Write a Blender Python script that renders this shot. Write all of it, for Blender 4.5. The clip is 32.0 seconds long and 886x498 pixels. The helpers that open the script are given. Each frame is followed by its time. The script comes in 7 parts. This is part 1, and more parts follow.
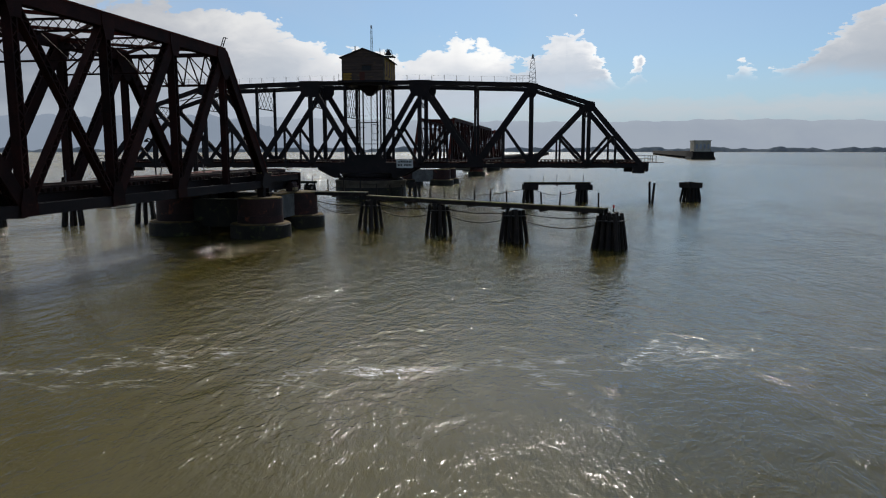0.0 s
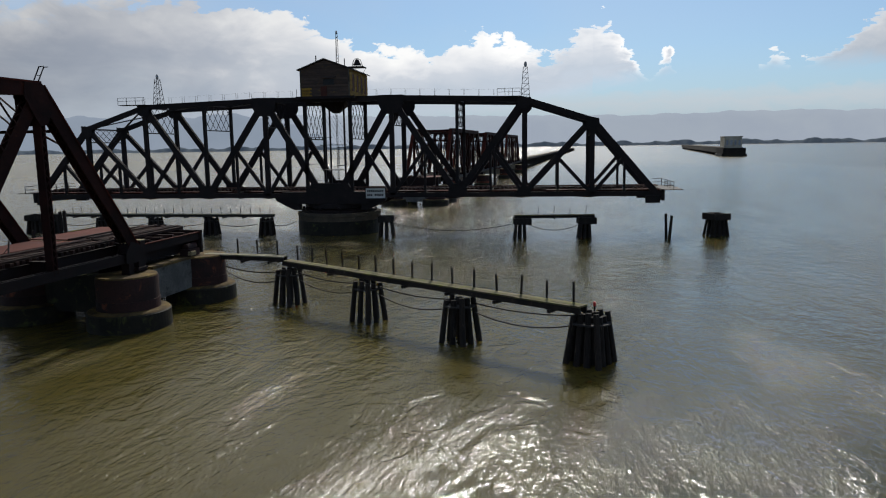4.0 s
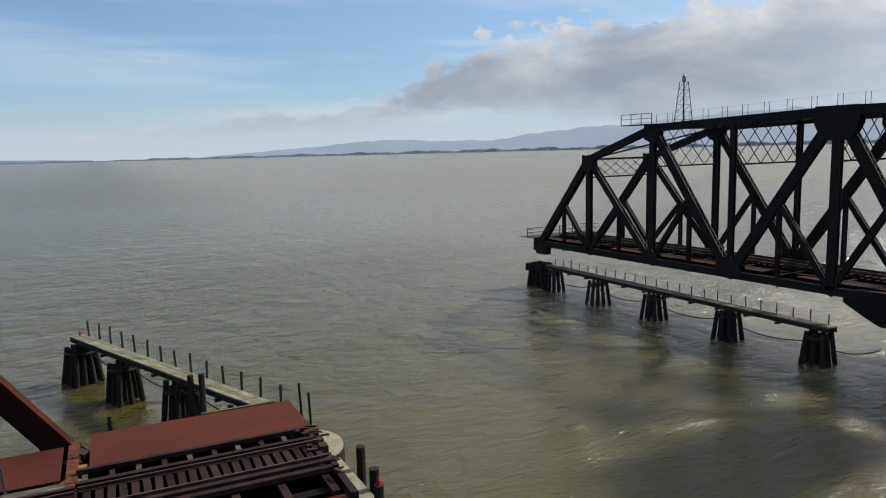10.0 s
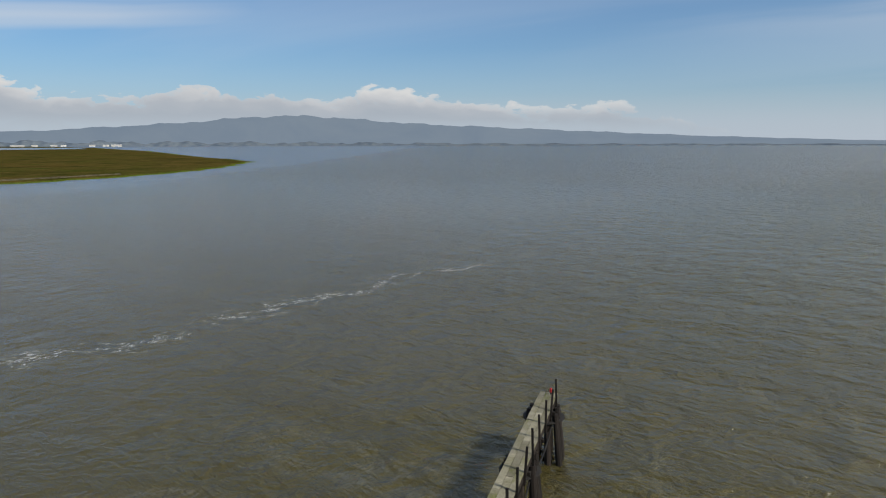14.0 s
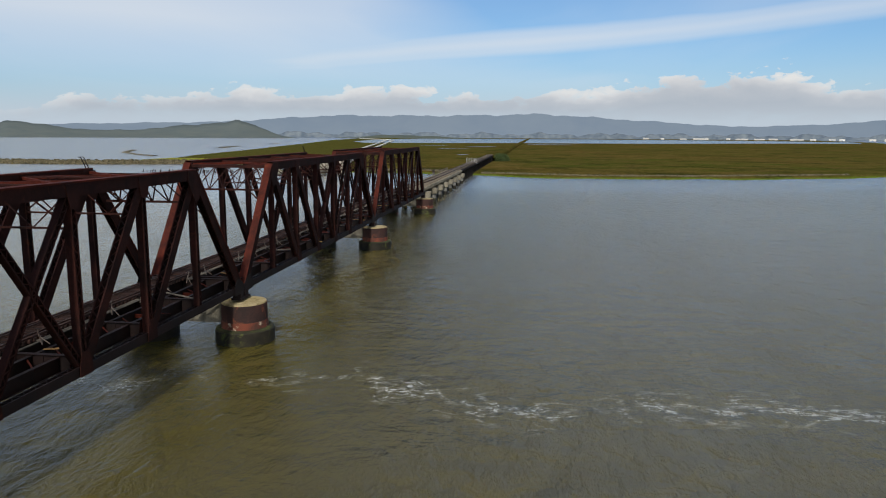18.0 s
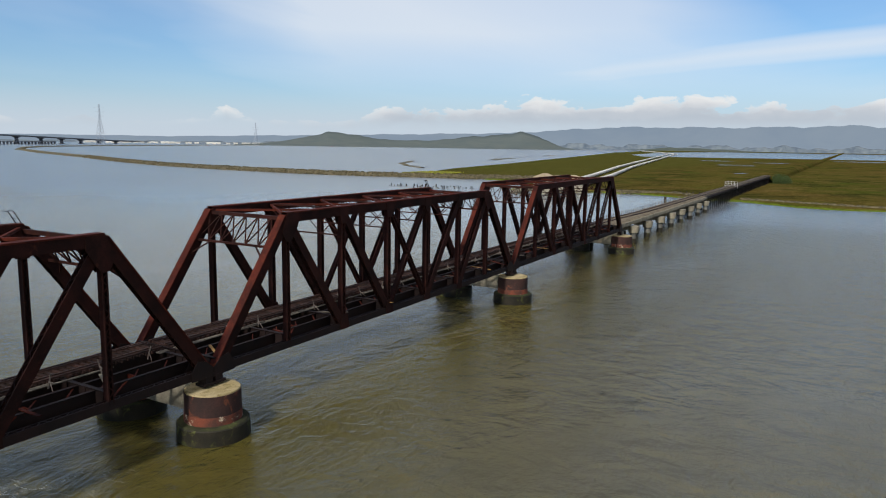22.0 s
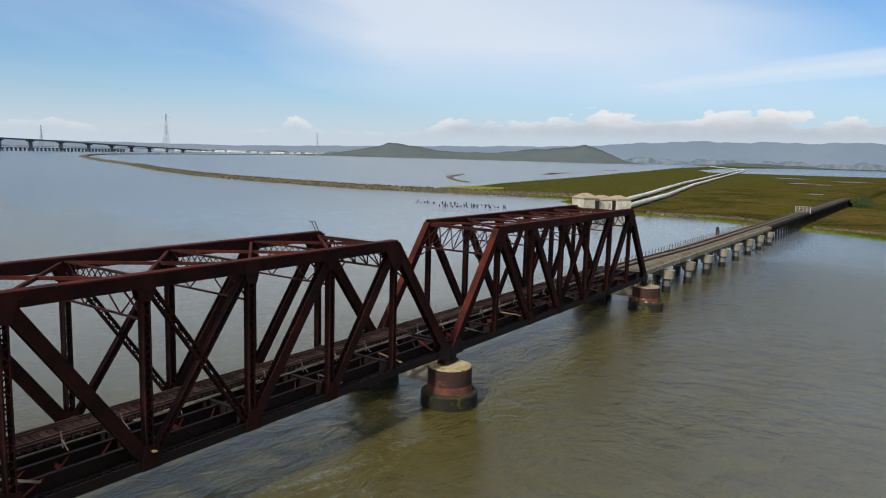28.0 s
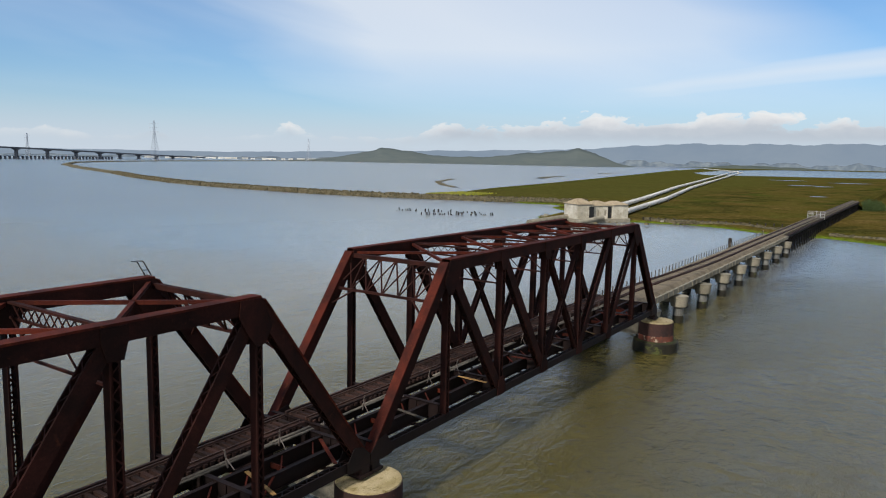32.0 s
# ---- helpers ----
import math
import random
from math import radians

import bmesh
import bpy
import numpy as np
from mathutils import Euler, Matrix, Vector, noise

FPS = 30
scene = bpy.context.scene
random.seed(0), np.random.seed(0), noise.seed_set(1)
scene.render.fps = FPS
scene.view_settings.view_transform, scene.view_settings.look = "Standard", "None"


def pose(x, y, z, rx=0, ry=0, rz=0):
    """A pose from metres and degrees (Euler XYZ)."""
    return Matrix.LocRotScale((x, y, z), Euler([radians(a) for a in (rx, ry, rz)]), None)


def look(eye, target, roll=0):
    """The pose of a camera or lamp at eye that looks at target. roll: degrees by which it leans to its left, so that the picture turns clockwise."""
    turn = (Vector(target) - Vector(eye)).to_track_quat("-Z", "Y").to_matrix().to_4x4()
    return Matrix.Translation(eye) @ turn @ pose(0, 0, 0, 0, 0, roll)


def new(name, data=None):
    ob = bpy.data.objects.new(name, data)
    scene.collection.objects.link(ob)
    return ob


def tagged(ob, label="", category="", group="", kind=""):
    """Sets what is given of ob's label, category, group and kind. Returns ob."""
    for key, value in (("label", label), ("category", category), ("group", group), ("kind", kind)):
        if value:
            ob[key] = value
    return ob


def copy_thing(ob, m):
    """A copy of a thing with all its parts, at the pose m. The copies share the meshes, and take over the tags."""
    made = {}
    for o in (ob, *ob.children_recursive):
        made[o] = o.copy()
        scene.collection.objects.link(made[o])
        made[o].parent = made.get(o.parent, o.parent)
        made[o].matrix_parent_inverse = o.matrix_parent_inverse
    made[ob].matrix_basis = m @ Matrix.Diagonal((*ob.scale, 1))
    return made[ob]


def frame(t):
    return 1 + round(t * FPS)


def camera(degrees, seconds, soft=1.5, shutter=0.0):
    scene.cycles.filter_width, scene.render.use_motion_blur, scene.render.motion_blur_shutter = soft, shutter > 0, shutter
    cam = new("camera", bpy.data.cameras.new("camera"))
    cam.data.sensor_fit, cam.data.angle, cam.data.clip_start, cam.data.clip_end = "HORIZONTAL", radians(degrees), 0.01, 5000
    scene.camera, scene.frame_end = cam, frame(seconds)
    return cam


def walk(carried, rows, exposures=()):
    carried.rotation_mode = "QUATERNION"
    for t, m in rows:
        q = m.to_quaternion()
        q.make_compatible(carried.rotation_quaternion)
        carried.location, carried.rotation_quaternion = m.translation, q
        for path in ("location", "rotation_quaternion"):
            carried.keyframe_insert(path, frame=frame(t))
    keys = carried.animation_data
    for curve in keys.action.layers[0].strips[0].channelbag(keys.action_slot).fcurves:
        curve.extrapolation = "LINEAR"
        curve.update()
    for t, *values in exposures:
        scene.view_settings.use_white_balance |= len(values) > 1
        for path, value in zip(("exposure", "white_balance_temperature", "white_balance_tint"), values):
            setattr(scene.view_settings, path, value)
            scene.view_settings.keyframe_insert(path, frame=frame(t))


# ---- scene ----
EXPOSURES = [(0, -0.4), (2, -0.4), (6, -0.22), (8, -0.05), (9, 0.0), (10, 0.0), (11, -0.08), (13, -0.22), (15, -0.26), (17.5, -0.12), (19, -0.02), (22, 0.05), (26, 0.08), (32, 0.08)]
cam = camera(63.65, 32.0, soft=1.1)
PATH = [
    (0, (64.064, 31.855, 7.938), (44.524, 28.584, 5.206), -0.02),
    (0.5, (62.451, 33.029, 8.572), (42.946, 29.552, 5.839), 0.05),
    (1, (60.589, 34.072, 9.315), (41.147, 30.266, 6.573), -0.03),
    (1.5, (58.550, 34.924, 10.197), (39.189, 30.738, 7.433), -0.16),
    (2, (56.210, 35.459, 11.018), (36.834, 31.363, 8.226), -0.30),
    (2.5, (53.736, 35.821, 11.519), (34.351, 31.785, 8.696), -0.50),
    (4.5, (41.502, 35.339, 12.445), (22.141, 31.228, 9.576), -1.08),
    (5, (38.281, 34.961, 12.780), (19.575, 28.504, 9.881), -1.27),
    (5.5, (34.691, 34.695, 12.877), (16.296, 27.405, 9.961), -1.41),
    (6, (31.139, 34.025, 13.297), (12.806, 26.593, 10.354), -1.47),
    (6.5, (27.643, 33.653, 13.580), (9.975, 24.743, 10.670), -1.63),
    (7, (23.564, 32.935, 14.044), (6.876, 22.286, 11.194), -1.60),
    (7.5, (19.548, 32.257, 14.661), (3.622, 20.501, 11.805), -1.60),
    (8, (15.575, 31.481, 15.232), (0.216, 18.991, 12.386), -1.60),
    (8.5, (11.465, 30.305, 15.698), (-3.128, 16.929, 12.851), -1.57),
    (9, (7.463, 28.701, 15.951), (-5.437, 13.673, 13.170), -1.51),
    (9.5, (3.292, 27.118, 16.204), (-7.449, 10.472, 13.460), -1.59),
    (10, (-1.199, 25.731, 16.639), (-9.681, 7.827, 13.897), -1.42),
    (10.5, (-5.276, 24.268, 16.926), (-10.622, 5.187, 14.216), -1.29),
    (11, (-9.189, 22.054, 17.170), (-10.966, 2.314, 14.494), -0.98),
    (11.5, (-12.905, 19.065, 17.260), (-11.173, -0.676, 14.559), -0.72),
    (12, (-16.021, 15.336, 17.328), (-11.708, -4.002, 14.608), -0.53),
    (12.5, (-18.197, 11.161, 17.241), (-11.798, -7.584, 14.468), -0.39),
    (13, (-19.118, 6.974, 17.187), (-10.085, -10.644, 14.354), -0.29),
    (13.5, (-18.757, 3.257, 17.210), (-7.706, -13.159, 14.317), -0.20),
    (14, (-19.011, -0.520, 17.406), (-6.223, -15.612, 14.453), -0.10),
    (14.5, (-18.930, -4.406, 17.662), (-4.186, -17.579, 14.648), 0.08),
    (15, (-18.517, -8.355, 17.935), (-1.830, -18.941, 14.856), 0.29),
    (15.5, (-17.771, -12.366, 18.275), (0.265, -20.426, 15.153), 0.47),
    (17.5, (-9.550, -28.046, 18.866), (10.177, -27.211, 15.683), 0.33),
    (18, (-7.028, -31.147, 18.952), (12.562, -28.652, 15.790), 0.32),
    (18.5, (-4.186, -33.886, 19.328), (15.294, -30.622, 16.188), 0.32),
    (19, (-1.207, -36.234, 19.723), (18.113, -32.103, 16.618), 0.44),
    (19.5, (1.970, -38.354, 20.083), (21.051, -33.211, 17.006), 0.47),
    (20, (5.332, -40.110, 20.483), (24.083, -33.854, 17.440), 0.60),
    (20.5, (8.536, -41.644, 20.872), (26.897, -34.312, 17.857), 0.74),
    (21, (11.829, -43.070, 21.369), (29.892, -35.018, 18.391), 0.90),
    (21.5, (15.070, -44.182, 21.710), (32.909, -35.632, 18.767), 0.89),
    (22, (18.354, -45.106, 22.057), (35.555, -35.333, 19.121), 0.88),
    (22.5, (21.777, -45.591, 22.385), (38.404, -34.865, 19.469), 1.07),
    (23, (25.096, -45.742, 22.674), (41.100, -34.107, 19.754), 1.13),
    (23.5, (28.243, -46.143, 22.871), (44.112, -34.316, 19.991), 1.28),
    (24, (31.403, -46.180, 22.966), (47.345, -34.444, 20.116), 1.36),
    (24.5, (34.367, -46.147, 23.080), (50.380, -34.499, 20.270), 1.40),
    (25, (37.435, -45.773, 23.073), (53.508, -34.197, 20.310), 1.39),
    (25.5, (40.534, -45.334, 23.100), (56.661, -33.822, 20.386), 1.30),
    (26, (43.552, -44.712, 23.109), (59.722, -33.248, 20.442), 1.19),
    (26.5, (46.557, -43.888, 23.269), (62.776, -32.495, 20.595), 1.33),
    (28.5, (58.259, -39.861, 23.388), (74.597, -28.631, 20.753), 1.64),
    (29, (61.274, -38.685, 23.460), (77.629, -27.477, 20.834), 1.66),
    (29.5, (64.224, -37.465, 23.468), (80.593, -26.276, 20.852), 1.61),
    (30, (67.061, -36.253, 23.360), (83.447, -25.082, 20.769), 1.58),
    (30.5, (69.873, -34.973, 23.274), (86.273, -23.818, 20.701), 1.55),
    (31, (72.594, -33.655, 23.271), (89.012, -22.525, 20.707), 1.47),
    (31.5, (75.211, -32.481, 23.176), (91.629, -21.346, 20.634), 1.31),
    (32, (77.770, -31.446, 23.017), (94.183, -20.299, 20.499), 1.10),
]
walk(cam, [(t, look(eye, target, roll)) for t, eye, target, roll in PATH], EXPOSURES)
# ---- end of path

# ---- world, sun ----
SUN_EL, SUN_AZ = 41.0, 182.0          # degrees; azimuth from +x towards +y


def math_node(tree, op, a, b=None, clamp=False):
    n = tree.nodes.new("ShaderNodeMath")
    n.operation, n.use_clamp = op, clamp
    for i, v in enumerate((a, b)):
        if v is None:
            continue
        if isinstance(v, (int, float)):
            n.inputs[i].default_value = v
        else:
            tree.links.new(v, n.inputs[i])
    return n.outputs[0]


def ramp_node(tree, value, stops, smooth=False):
    n = tree.nodes.new("ShaderNodeValToRGB")
    n.color_ramp.interpolation = "EASE" if smooth else "LINEAR"
    el = n.color_ramp.elements
    while len(el) > 1:
        el.remove(el[-1])
    for i, (p, c) in enumerate(stops):
        e = el[0] if i == 0 else el.new(p)
        e.position = p
        e.color = (c, c, c, 1) if isinstance(c, (int, float)) else (*c, 1)
    tree.links.new(value, n.inputs[0])
    return n.outputs[0]


def mix_rgb(tree, fac, a, b, blend="MIX"):
    n = tree.nodes.new("ShaderNodeMix")
    n.data_type, n.blend_type = "RGBA", blend
    for sock, v in ((n.inputs[0], fac), (n.inputs[6], a), (n.inputs[7], b)):
        if isinstance(v, (int, float)):
            sock.default_value = v
        elif isinstance(v, tuple):
            sock.default_value = (*v, 1)
        else:
            tree.links.new(v, sock)
    return n.outputs[2]


def noise_node(tree, vec, scale, detail=4, rough=0.55, dist=0.0):
    n = tree.nodes.new("ShaderNodeTexNoise")
    n.inputs["Scale"].default_value, n.inputs["Detail"].default_value = scale, detail
    n.inputs["Roughness"].default_value, n.inputs["Distortion"].default_value = rough, dist
    if vec is not None:
        tree.links.new(vec, n.inputs["Vector"])
    return n.outputs[0]


def combine(tree, x, y, z=0.0):
    n = tree.nodes.new("ShaderNodeCombineXYZ")
    for i, v in enumerate((x, y, z)):
        if isinstance(v, (int, float)):
            n.inputs[i].default_value = v
        else:
            tree.links.new(v, n.inputs[i])
    return n.outputs[0]


def build_world():
    world = bpy.data.worlds.new("world")
    scene.world = world
    world.use_nodes = True
    t = world.node_tree
    t.nodes.clear()
    sky = t.nodes.new("ShaderNodeTexSky")
    sky.sky_type, sky.sun_disc = "NISHITA", False
    sky.sun_elevation, sky.sun_rotation = radians(SUN_EL), radians(90 - SUN_AZ)
    sky.air_density, sky.dust_density, sky.ozone_density = 1.0, 0.6, 1.5
    co = t.nodes.new("ShaderNodeTexCoord").outputs["Generated"]
    sep = t.nodes.new("ShaderNodeSeparateXYZ")
    t.links.new(co, sep.inputs[0])
    x, y, z = sep.outputs
    az = math_node(t, "ARCTAN2", y, x)
    turn = math_node(t, "MULTIPLY_ADD", az, 1 / (2 * math.pi))
    t.nodes[-1].inputs[2].default_value = 0.5                       # 0 at -180, 0.5 at 0, 1 at 180 degrees
    el = math_node(t, "ARCSINE", z)
    up = math_node(t, "MAXIMUM", el, 0.0)
    clear = mix_rgb(t, 1.0, sky.outputs[0], (0.056, 0.089, 0.120), "MULTIPLY")
    up4 = math_node(t, "MULTIPLY", up, 4.0)
    haze = ramp_node(t, up4, [(0, 0.92), (0.10, 0.75), (0.25, 0.36), (0.5, 0.10), (1, 0.02)])
    clear = mix_rgb(t, haze, clear, (0.555, 0.66, 0.795))
    sunward = ramp_node(t, turn, [(0.0, 0.26), (0.1, 0.2), (0.25, 0.05), (0.8, 0.0), (0.92, 0.15), (1.0, 0.26)])
    clear = mix_rgb(t, sunward, clear, (0.80, 0.88, 0.97))
    # cumulus: a row low round the east and south, a great mass in the south-west, broken heaps in the west
    deg = math_node(t, "MULTIPLY", el, 180 / math.pi)
    ca, sa = math_node(t, "COSINE", az), math_node(t, "SINE", az)
    heap_at = combine(t, ca, sa, math_node(t, "MULTIPLY", el, 2.2))
    puff = math_node(t, "SUBTRACT", noise_node(t, heap_at, 26.0, 8, 0.56, 0.25), 0.5)
    roll = math_node(t, "SUBTRACT", noise_node(t, heap_at, 8.0, 5, 0.5, 0.4), 0.5)

    def round_the_sky(stops):
        """A value by azimuth in degrees, from 0 to 20."""
        return math_node(t, "MULTIPLY", ramp_node(t, turn, [((a + 180) / 360, v / 20) for a, v in stops]), 20.0)

    tops = round_the_sky([(-180, 9.3), (-177, 7.6), (-174, 6.8), (-171.5, 8.9), (-168, 7.2), (-164.5, 7.0), (-161, 8.0), (-156, 10.5), (-148, 11.0), (-138, 10.5), (-128, 9.6), (-119, 8.8), (-115.5, 6.6), (-112, 4.4), (-104, 3.6), (-96, 2.8), (-84, 0.8)])
    tops = math_node(t, "MAXIMUM", tops, round_the_sky([(-74, 0), (-70, 1.4), (-66, 2.2), (-62.5, 3.0), (-57, 2.5), (-52, 3.2), (-45.5, 4.1), (-40, 3.4), (-36, 3.9), (-31, 4.3), (-26, 3.4), (-21, 3.3), (-18, 4.6), (-12, 4.5), (-7.5, 4.2), (-5, 3.1), (3, 3.3), (7, 2.9), (11.5, 3.9), (16, 2.9), (23, 3.4), (28, 2.6), (33, 2.8), (38, 1.7), (45, 1.6), (46, 2.7), (48, 1.4), (55, 1.4), (56.3, 2.1), (58, 1.2), (64, 1.7), (68, 0.8)]))
    tops = math_node(t, "MULTIPLY", tops, ramp_node(t, turn, [(0.70, 1.0), (0.75, 0.0), (0.80, 0.0), (0.801, 1.0)]))
    heaps = round_the_sky([(150, 0), (154, 10), (159, 10), (162.5, 8.6), (163.6, 5.2), (164.8, 6.2), (166.2, 4.5), (167.8, 6.5), (169.5, 3.0), (173, 3.0), (174.2, 6.8), (175.5, 4.0), (177.2, 6.6), (178.6, 8.8), (180, 9.3)])
    tops = math_node(t, "MAXIMUM", tops, math_node(t, "MULTIPLY", heaps, ramp_node(t, turn, [(0.90, 0.0), (0.901, 1.0)])))
    bases = round_the_sky([(-180, 4.2), (-170, 2.6), (-163, 2.6), (-160, 1.6), (-150, 0.6), (-138, 0.8), (-127, 2.2), (-116, 3.2), (-110, 2.2), (-70, 1.2), (40, 1.4), (46, 1.9), (60, 1.2), (150, 4.5), (162, 5.4), (165, 5.6), (174, 5.8), (177, 5.0), (180, 4.6)])
    swell = math_node(t, "MULTIPLY", tops, 0.75)
    lift = math_node(t, "ADD", math_node(t, "MULTIPLY", puff, math_node(t, "MINIMUM", math_node(t, "MULTIPLY", tops, 1.05), 7.5)), math_node(t, "MULTIPLY", roll, math_node(t, "MINIMUM", swell, 4.5)))
    under = math_node(t, "SUBTRACT", math_node(t, "ADD", tops, lift), deg)             # degrees below the cloud's top
    crisp = ramp_node(t, turn, [(0.0, 1.0), (0.08, 1.0), (0.11, 0.3), (0.24, 0.25), (0.29, 0.5), (0.34, 1.0), (1.0, 1.0)])
    top_mask = ramp_node(t, math_node(t, "MULTIPLY", math_node(t, "MULTIPLY", under, 0.8), crisp), [(0.0, 0.0), (0.16, 0.75), (0.45, 1.0)], True)
    over_base = math_node(t, "SUBTRACT", math_node(t, "ADD", deg, math_node(t, "MULTIPLY", puff, 1.6)), bases)
    base_mask = ramp_node(t, math_node(t, "MULTIPLY_ADD", over_base, 0.5), [(0.1, 0.0), (0.9, 1.0)], True)
    t.nodes[-2].inputs[2].default_value = 0.5
    mask = math_node(t, "MULTIPLY", top_mask, base_mask)
    thick = math_node(t, "MAXIMUM", math_node(t, "SUBTRACT", tops, bases), 1.6)
    depth = math_node(t, "DIVIDE", under, thick)
    depth = math_node(t, "SUBTRACT", depth, math_node(t, "MULTIPLY", math_node(t, "ADD", puff, math_node(t, "MULTIPLY", roll, 1.6)), 1.1))
    lit = ramp_node(t, depth, [(0.0, (0.96, 0.96, 0.95)), (0.16, (0.82, 0.83, 0.85)), (0.40, (0.60, 0.64, 0.70)), (0.7, (0.50, 0.56, 0.64)), (1.0, (0.52, 0.59, 0.68))])
    grey = ramp_node(t, turn, [(0.0, 0.0), (0.06, 0.12), (0.09, 0.55), (0.12, 0.8), (0.19, 0.8), (0.23, 0.2), (0.3, 0.0), (1, 0.0)])
    patch = ramp_node(t, noise_node(t, heap_at, 5.2, 6, 0.55, 0.5), [(0.36, 0.0), (0.60, 1.0)])
    lit = mix_rgb(t, math_node(t, "MULTIPLY", grey, patch), lit, (0.325, 0.375, 0.475))
    west = ramp_node(t, turn, [(0.0, 1.0), (0.05, 0.8), (0.12, 0.0), (0.88, 0.0), (0.94, 0.45), (0.98, 1.0)])
    lit = mix_rgb(t, 1.0, lit, mix_rgb(t, west, (0.90, 0.90, 0.90), (1.5, 1.5, 1.5)), "MULTIPLY")
    out = mix_rgb(t, mask, clear, lit)
    # thin high veil over the north-east, with a long streak under it, and faint streaks elsewhere
    over = math_node(t, "ADD", math_node(t, "MAXIMUM", z, 0.0), 0.05)
    sheet_at = combine(t, math_node(t, "MULTIPLY", math_node(t, "DIVIDE", x, over), 0.5), math_node(t, "DIVIDE", y, over))
    sheet = noise_node(t, sheet_at, 0.34, 5, 0.50, 0.45)
    azd = math_node(t, "MULTIPLY", az, 180 / math.pi)
    fray = math_node(t, "MULTIPLY", math_node(t, "SUBTRACT", sheet, 0.5), 34.0)
    north = math_node(t, "ADD", math_node(t, "SUBTRACT", azd, math_node(t, "MULTIPLY", math_node(t, "SUBTRACT", deg, 9.0), 1.6)), fray)
    veil = math_node(t, "MULTIPLY", ramp_node(t, math_node(t, "DIVIDE", north, 100.0), [(0.0, 0.0), (0.12, 0.6), (0.30, 0.78), (0.40, 0.75), (0.50, 0.08), (0.7, 0.0)]), ramp_node(t, math_node(t, "DIVIDE", math_node(t, "ADD", deg, math_node(t, "MULTIPLY", fray, 0.08)), 20.0), [(0.12, 0.0), (0.24, 0.45), (0.42, 1.0)]))
    line = math_node(t, "SUBTRACT", 7.05, math_node(t, "MULTIPLY", azd, 0.072))
    off = math_node(t, "ABSOLUTE", math_node(t, "SUBTRACT", math_node(t, "ADD", deg, math_node(t, "MULTIPLY", fray, 0.05)), line))
    streak = math_node(t, "MULTIPLY", ramp_node(t, math_node(t, "DIVIDE", off, 2.0), [(0.0, 0.7), (0.25, 0.55), (0.65, 0.0)], True), ramp_node(t, turn, [(0.39, 0.0), (0.43, 0.75), (0.5, 1.0), (0.55, 0.9), (0.58, 0.0)]))
    faint_amount = ramp_node(t, turn, [(0.0, 0.12), (0.08, 0.3), (0.12, 0.85), (0.17, 0.95), (0.235, 0.9), (0.27, 0.4), (0.32, 0.12), (0.42, 0.2), (0.6, 0.35), (0.66, 0.25), (0.72, 0.15), (0.9, 0.1), (1, 0.12)])
    faint = math_node(t, "MULTIPLY", math_node(t, "MULTIPLY", ramp_node(t, sheet, [(0.38, 0.1), (0.58, 0.95)], True), faint_amount), ramp_node(t, up4, [(0.2, 0.0), (0.62, 1.0)]))
    low_line = math_node(t, "ABSOLUTE", math_node(t, "SUBTRACT", math_node(t, "ADD", deg, math_node(t, "MULTIPLY", puff, 2.0)), 3.1))
    west_band = math_node(t, "MULTIPLY", ramp_node(t, math_node(t, "DIVIDE", low_line, 2.0), [(0.0, 0.8), (0.2, 0.55), (0.5, 0.0)], True), ramp_node(t, turn, [(0.0, 0.7), (0.05, 0.3), (0.11, 0.35), (0.17, 0.6), (0.21, 0.5), (0.25, 0.0), (0.9, 0.0), (0.94, 0.8), (1.0, 0.7)]))
    streak = math_node(t, "MAXIMUM", streak, west_band)
    thin = math_node(t, "MAXIMUM", math_node(t, "MAXIMUM", veil, streak), faint)
    out = mix_rgb(t, math_node(t, "MULTIPLY", thin, math_node(t, "SUBTRACT", 1.0, math_node(t, "MULTIPLY", mask, 0.8))), out, (0.80, 0.84, 0.89))
    # unseen bright glow high in the west, added to brighten the water's reflections
    high = math_node(t, "MULTIPLY", ramp_node(t, up4, [(0.8, 0.0), (0.97, 1.0)]), ramp_node(t, el, [(0.55, 1.0), (0.8, 0.6), (1.0, 0.1)]))
    glow = math_node(t, "MULTIPLY", high, ramp_node(t, turn, [(0.0, 0.3), (0.03, 0.6), (0.08, 0.8), (0.12, 0.85), (0.2, 0.8), (0.27, 0.3), (0.33, 0.0), (0.97, 0.0), (0.985, 0.05), (1.0, 0.3)]))
    out = mix_rgb(t, glow, out, (1.08, 1.06, 1.02))
    low_veil = ramp_node(t, up4, [(0.0, 0.75), (0.08, 0.62), (0.17, 0.30), (0.28, 0.06), (0.4, 0.0)])
    low_veil = math_node(t, "MULTIPLY", low_veil, ramp_node(t, turn, [(0.03, 1.0), (0.07, 0.35), (0.12, 0.4), (0.16, 1.0)]))
    out = mix_rgb(t, low_veil, out, (0.58, 0.65, 0.725))
    bg = t.nodes.new("ShaderNodeBackground")
    t.links.new(out, bg.inputs[0])
    bg.inputs[1].default_value = 0.95
    o = t.nodes.new("ShaderNodeOutputWorld")
    t.links.new(bg.outputs[0], o.inputs[0])


build_world()
sun = new("sun", bpy.data.lights.new("sun", "SUN"))
sun.data.energy, sun.data.angle, sun.data.color = 4.8, radians(5.0), (1.0, 0.94, 0.85)
SUN_DIR = Vector((math.cos(radians(SUN_AZ)) * math.cos(radians(SUN_EL)), math.sin(radians(SUN_AZ)) * math.cos(radians(SUN_EL)), math.sin(radians(SUN_EL))))
sun.matrix_world = look(SUN_DIR * 100, (0, 0, 0))


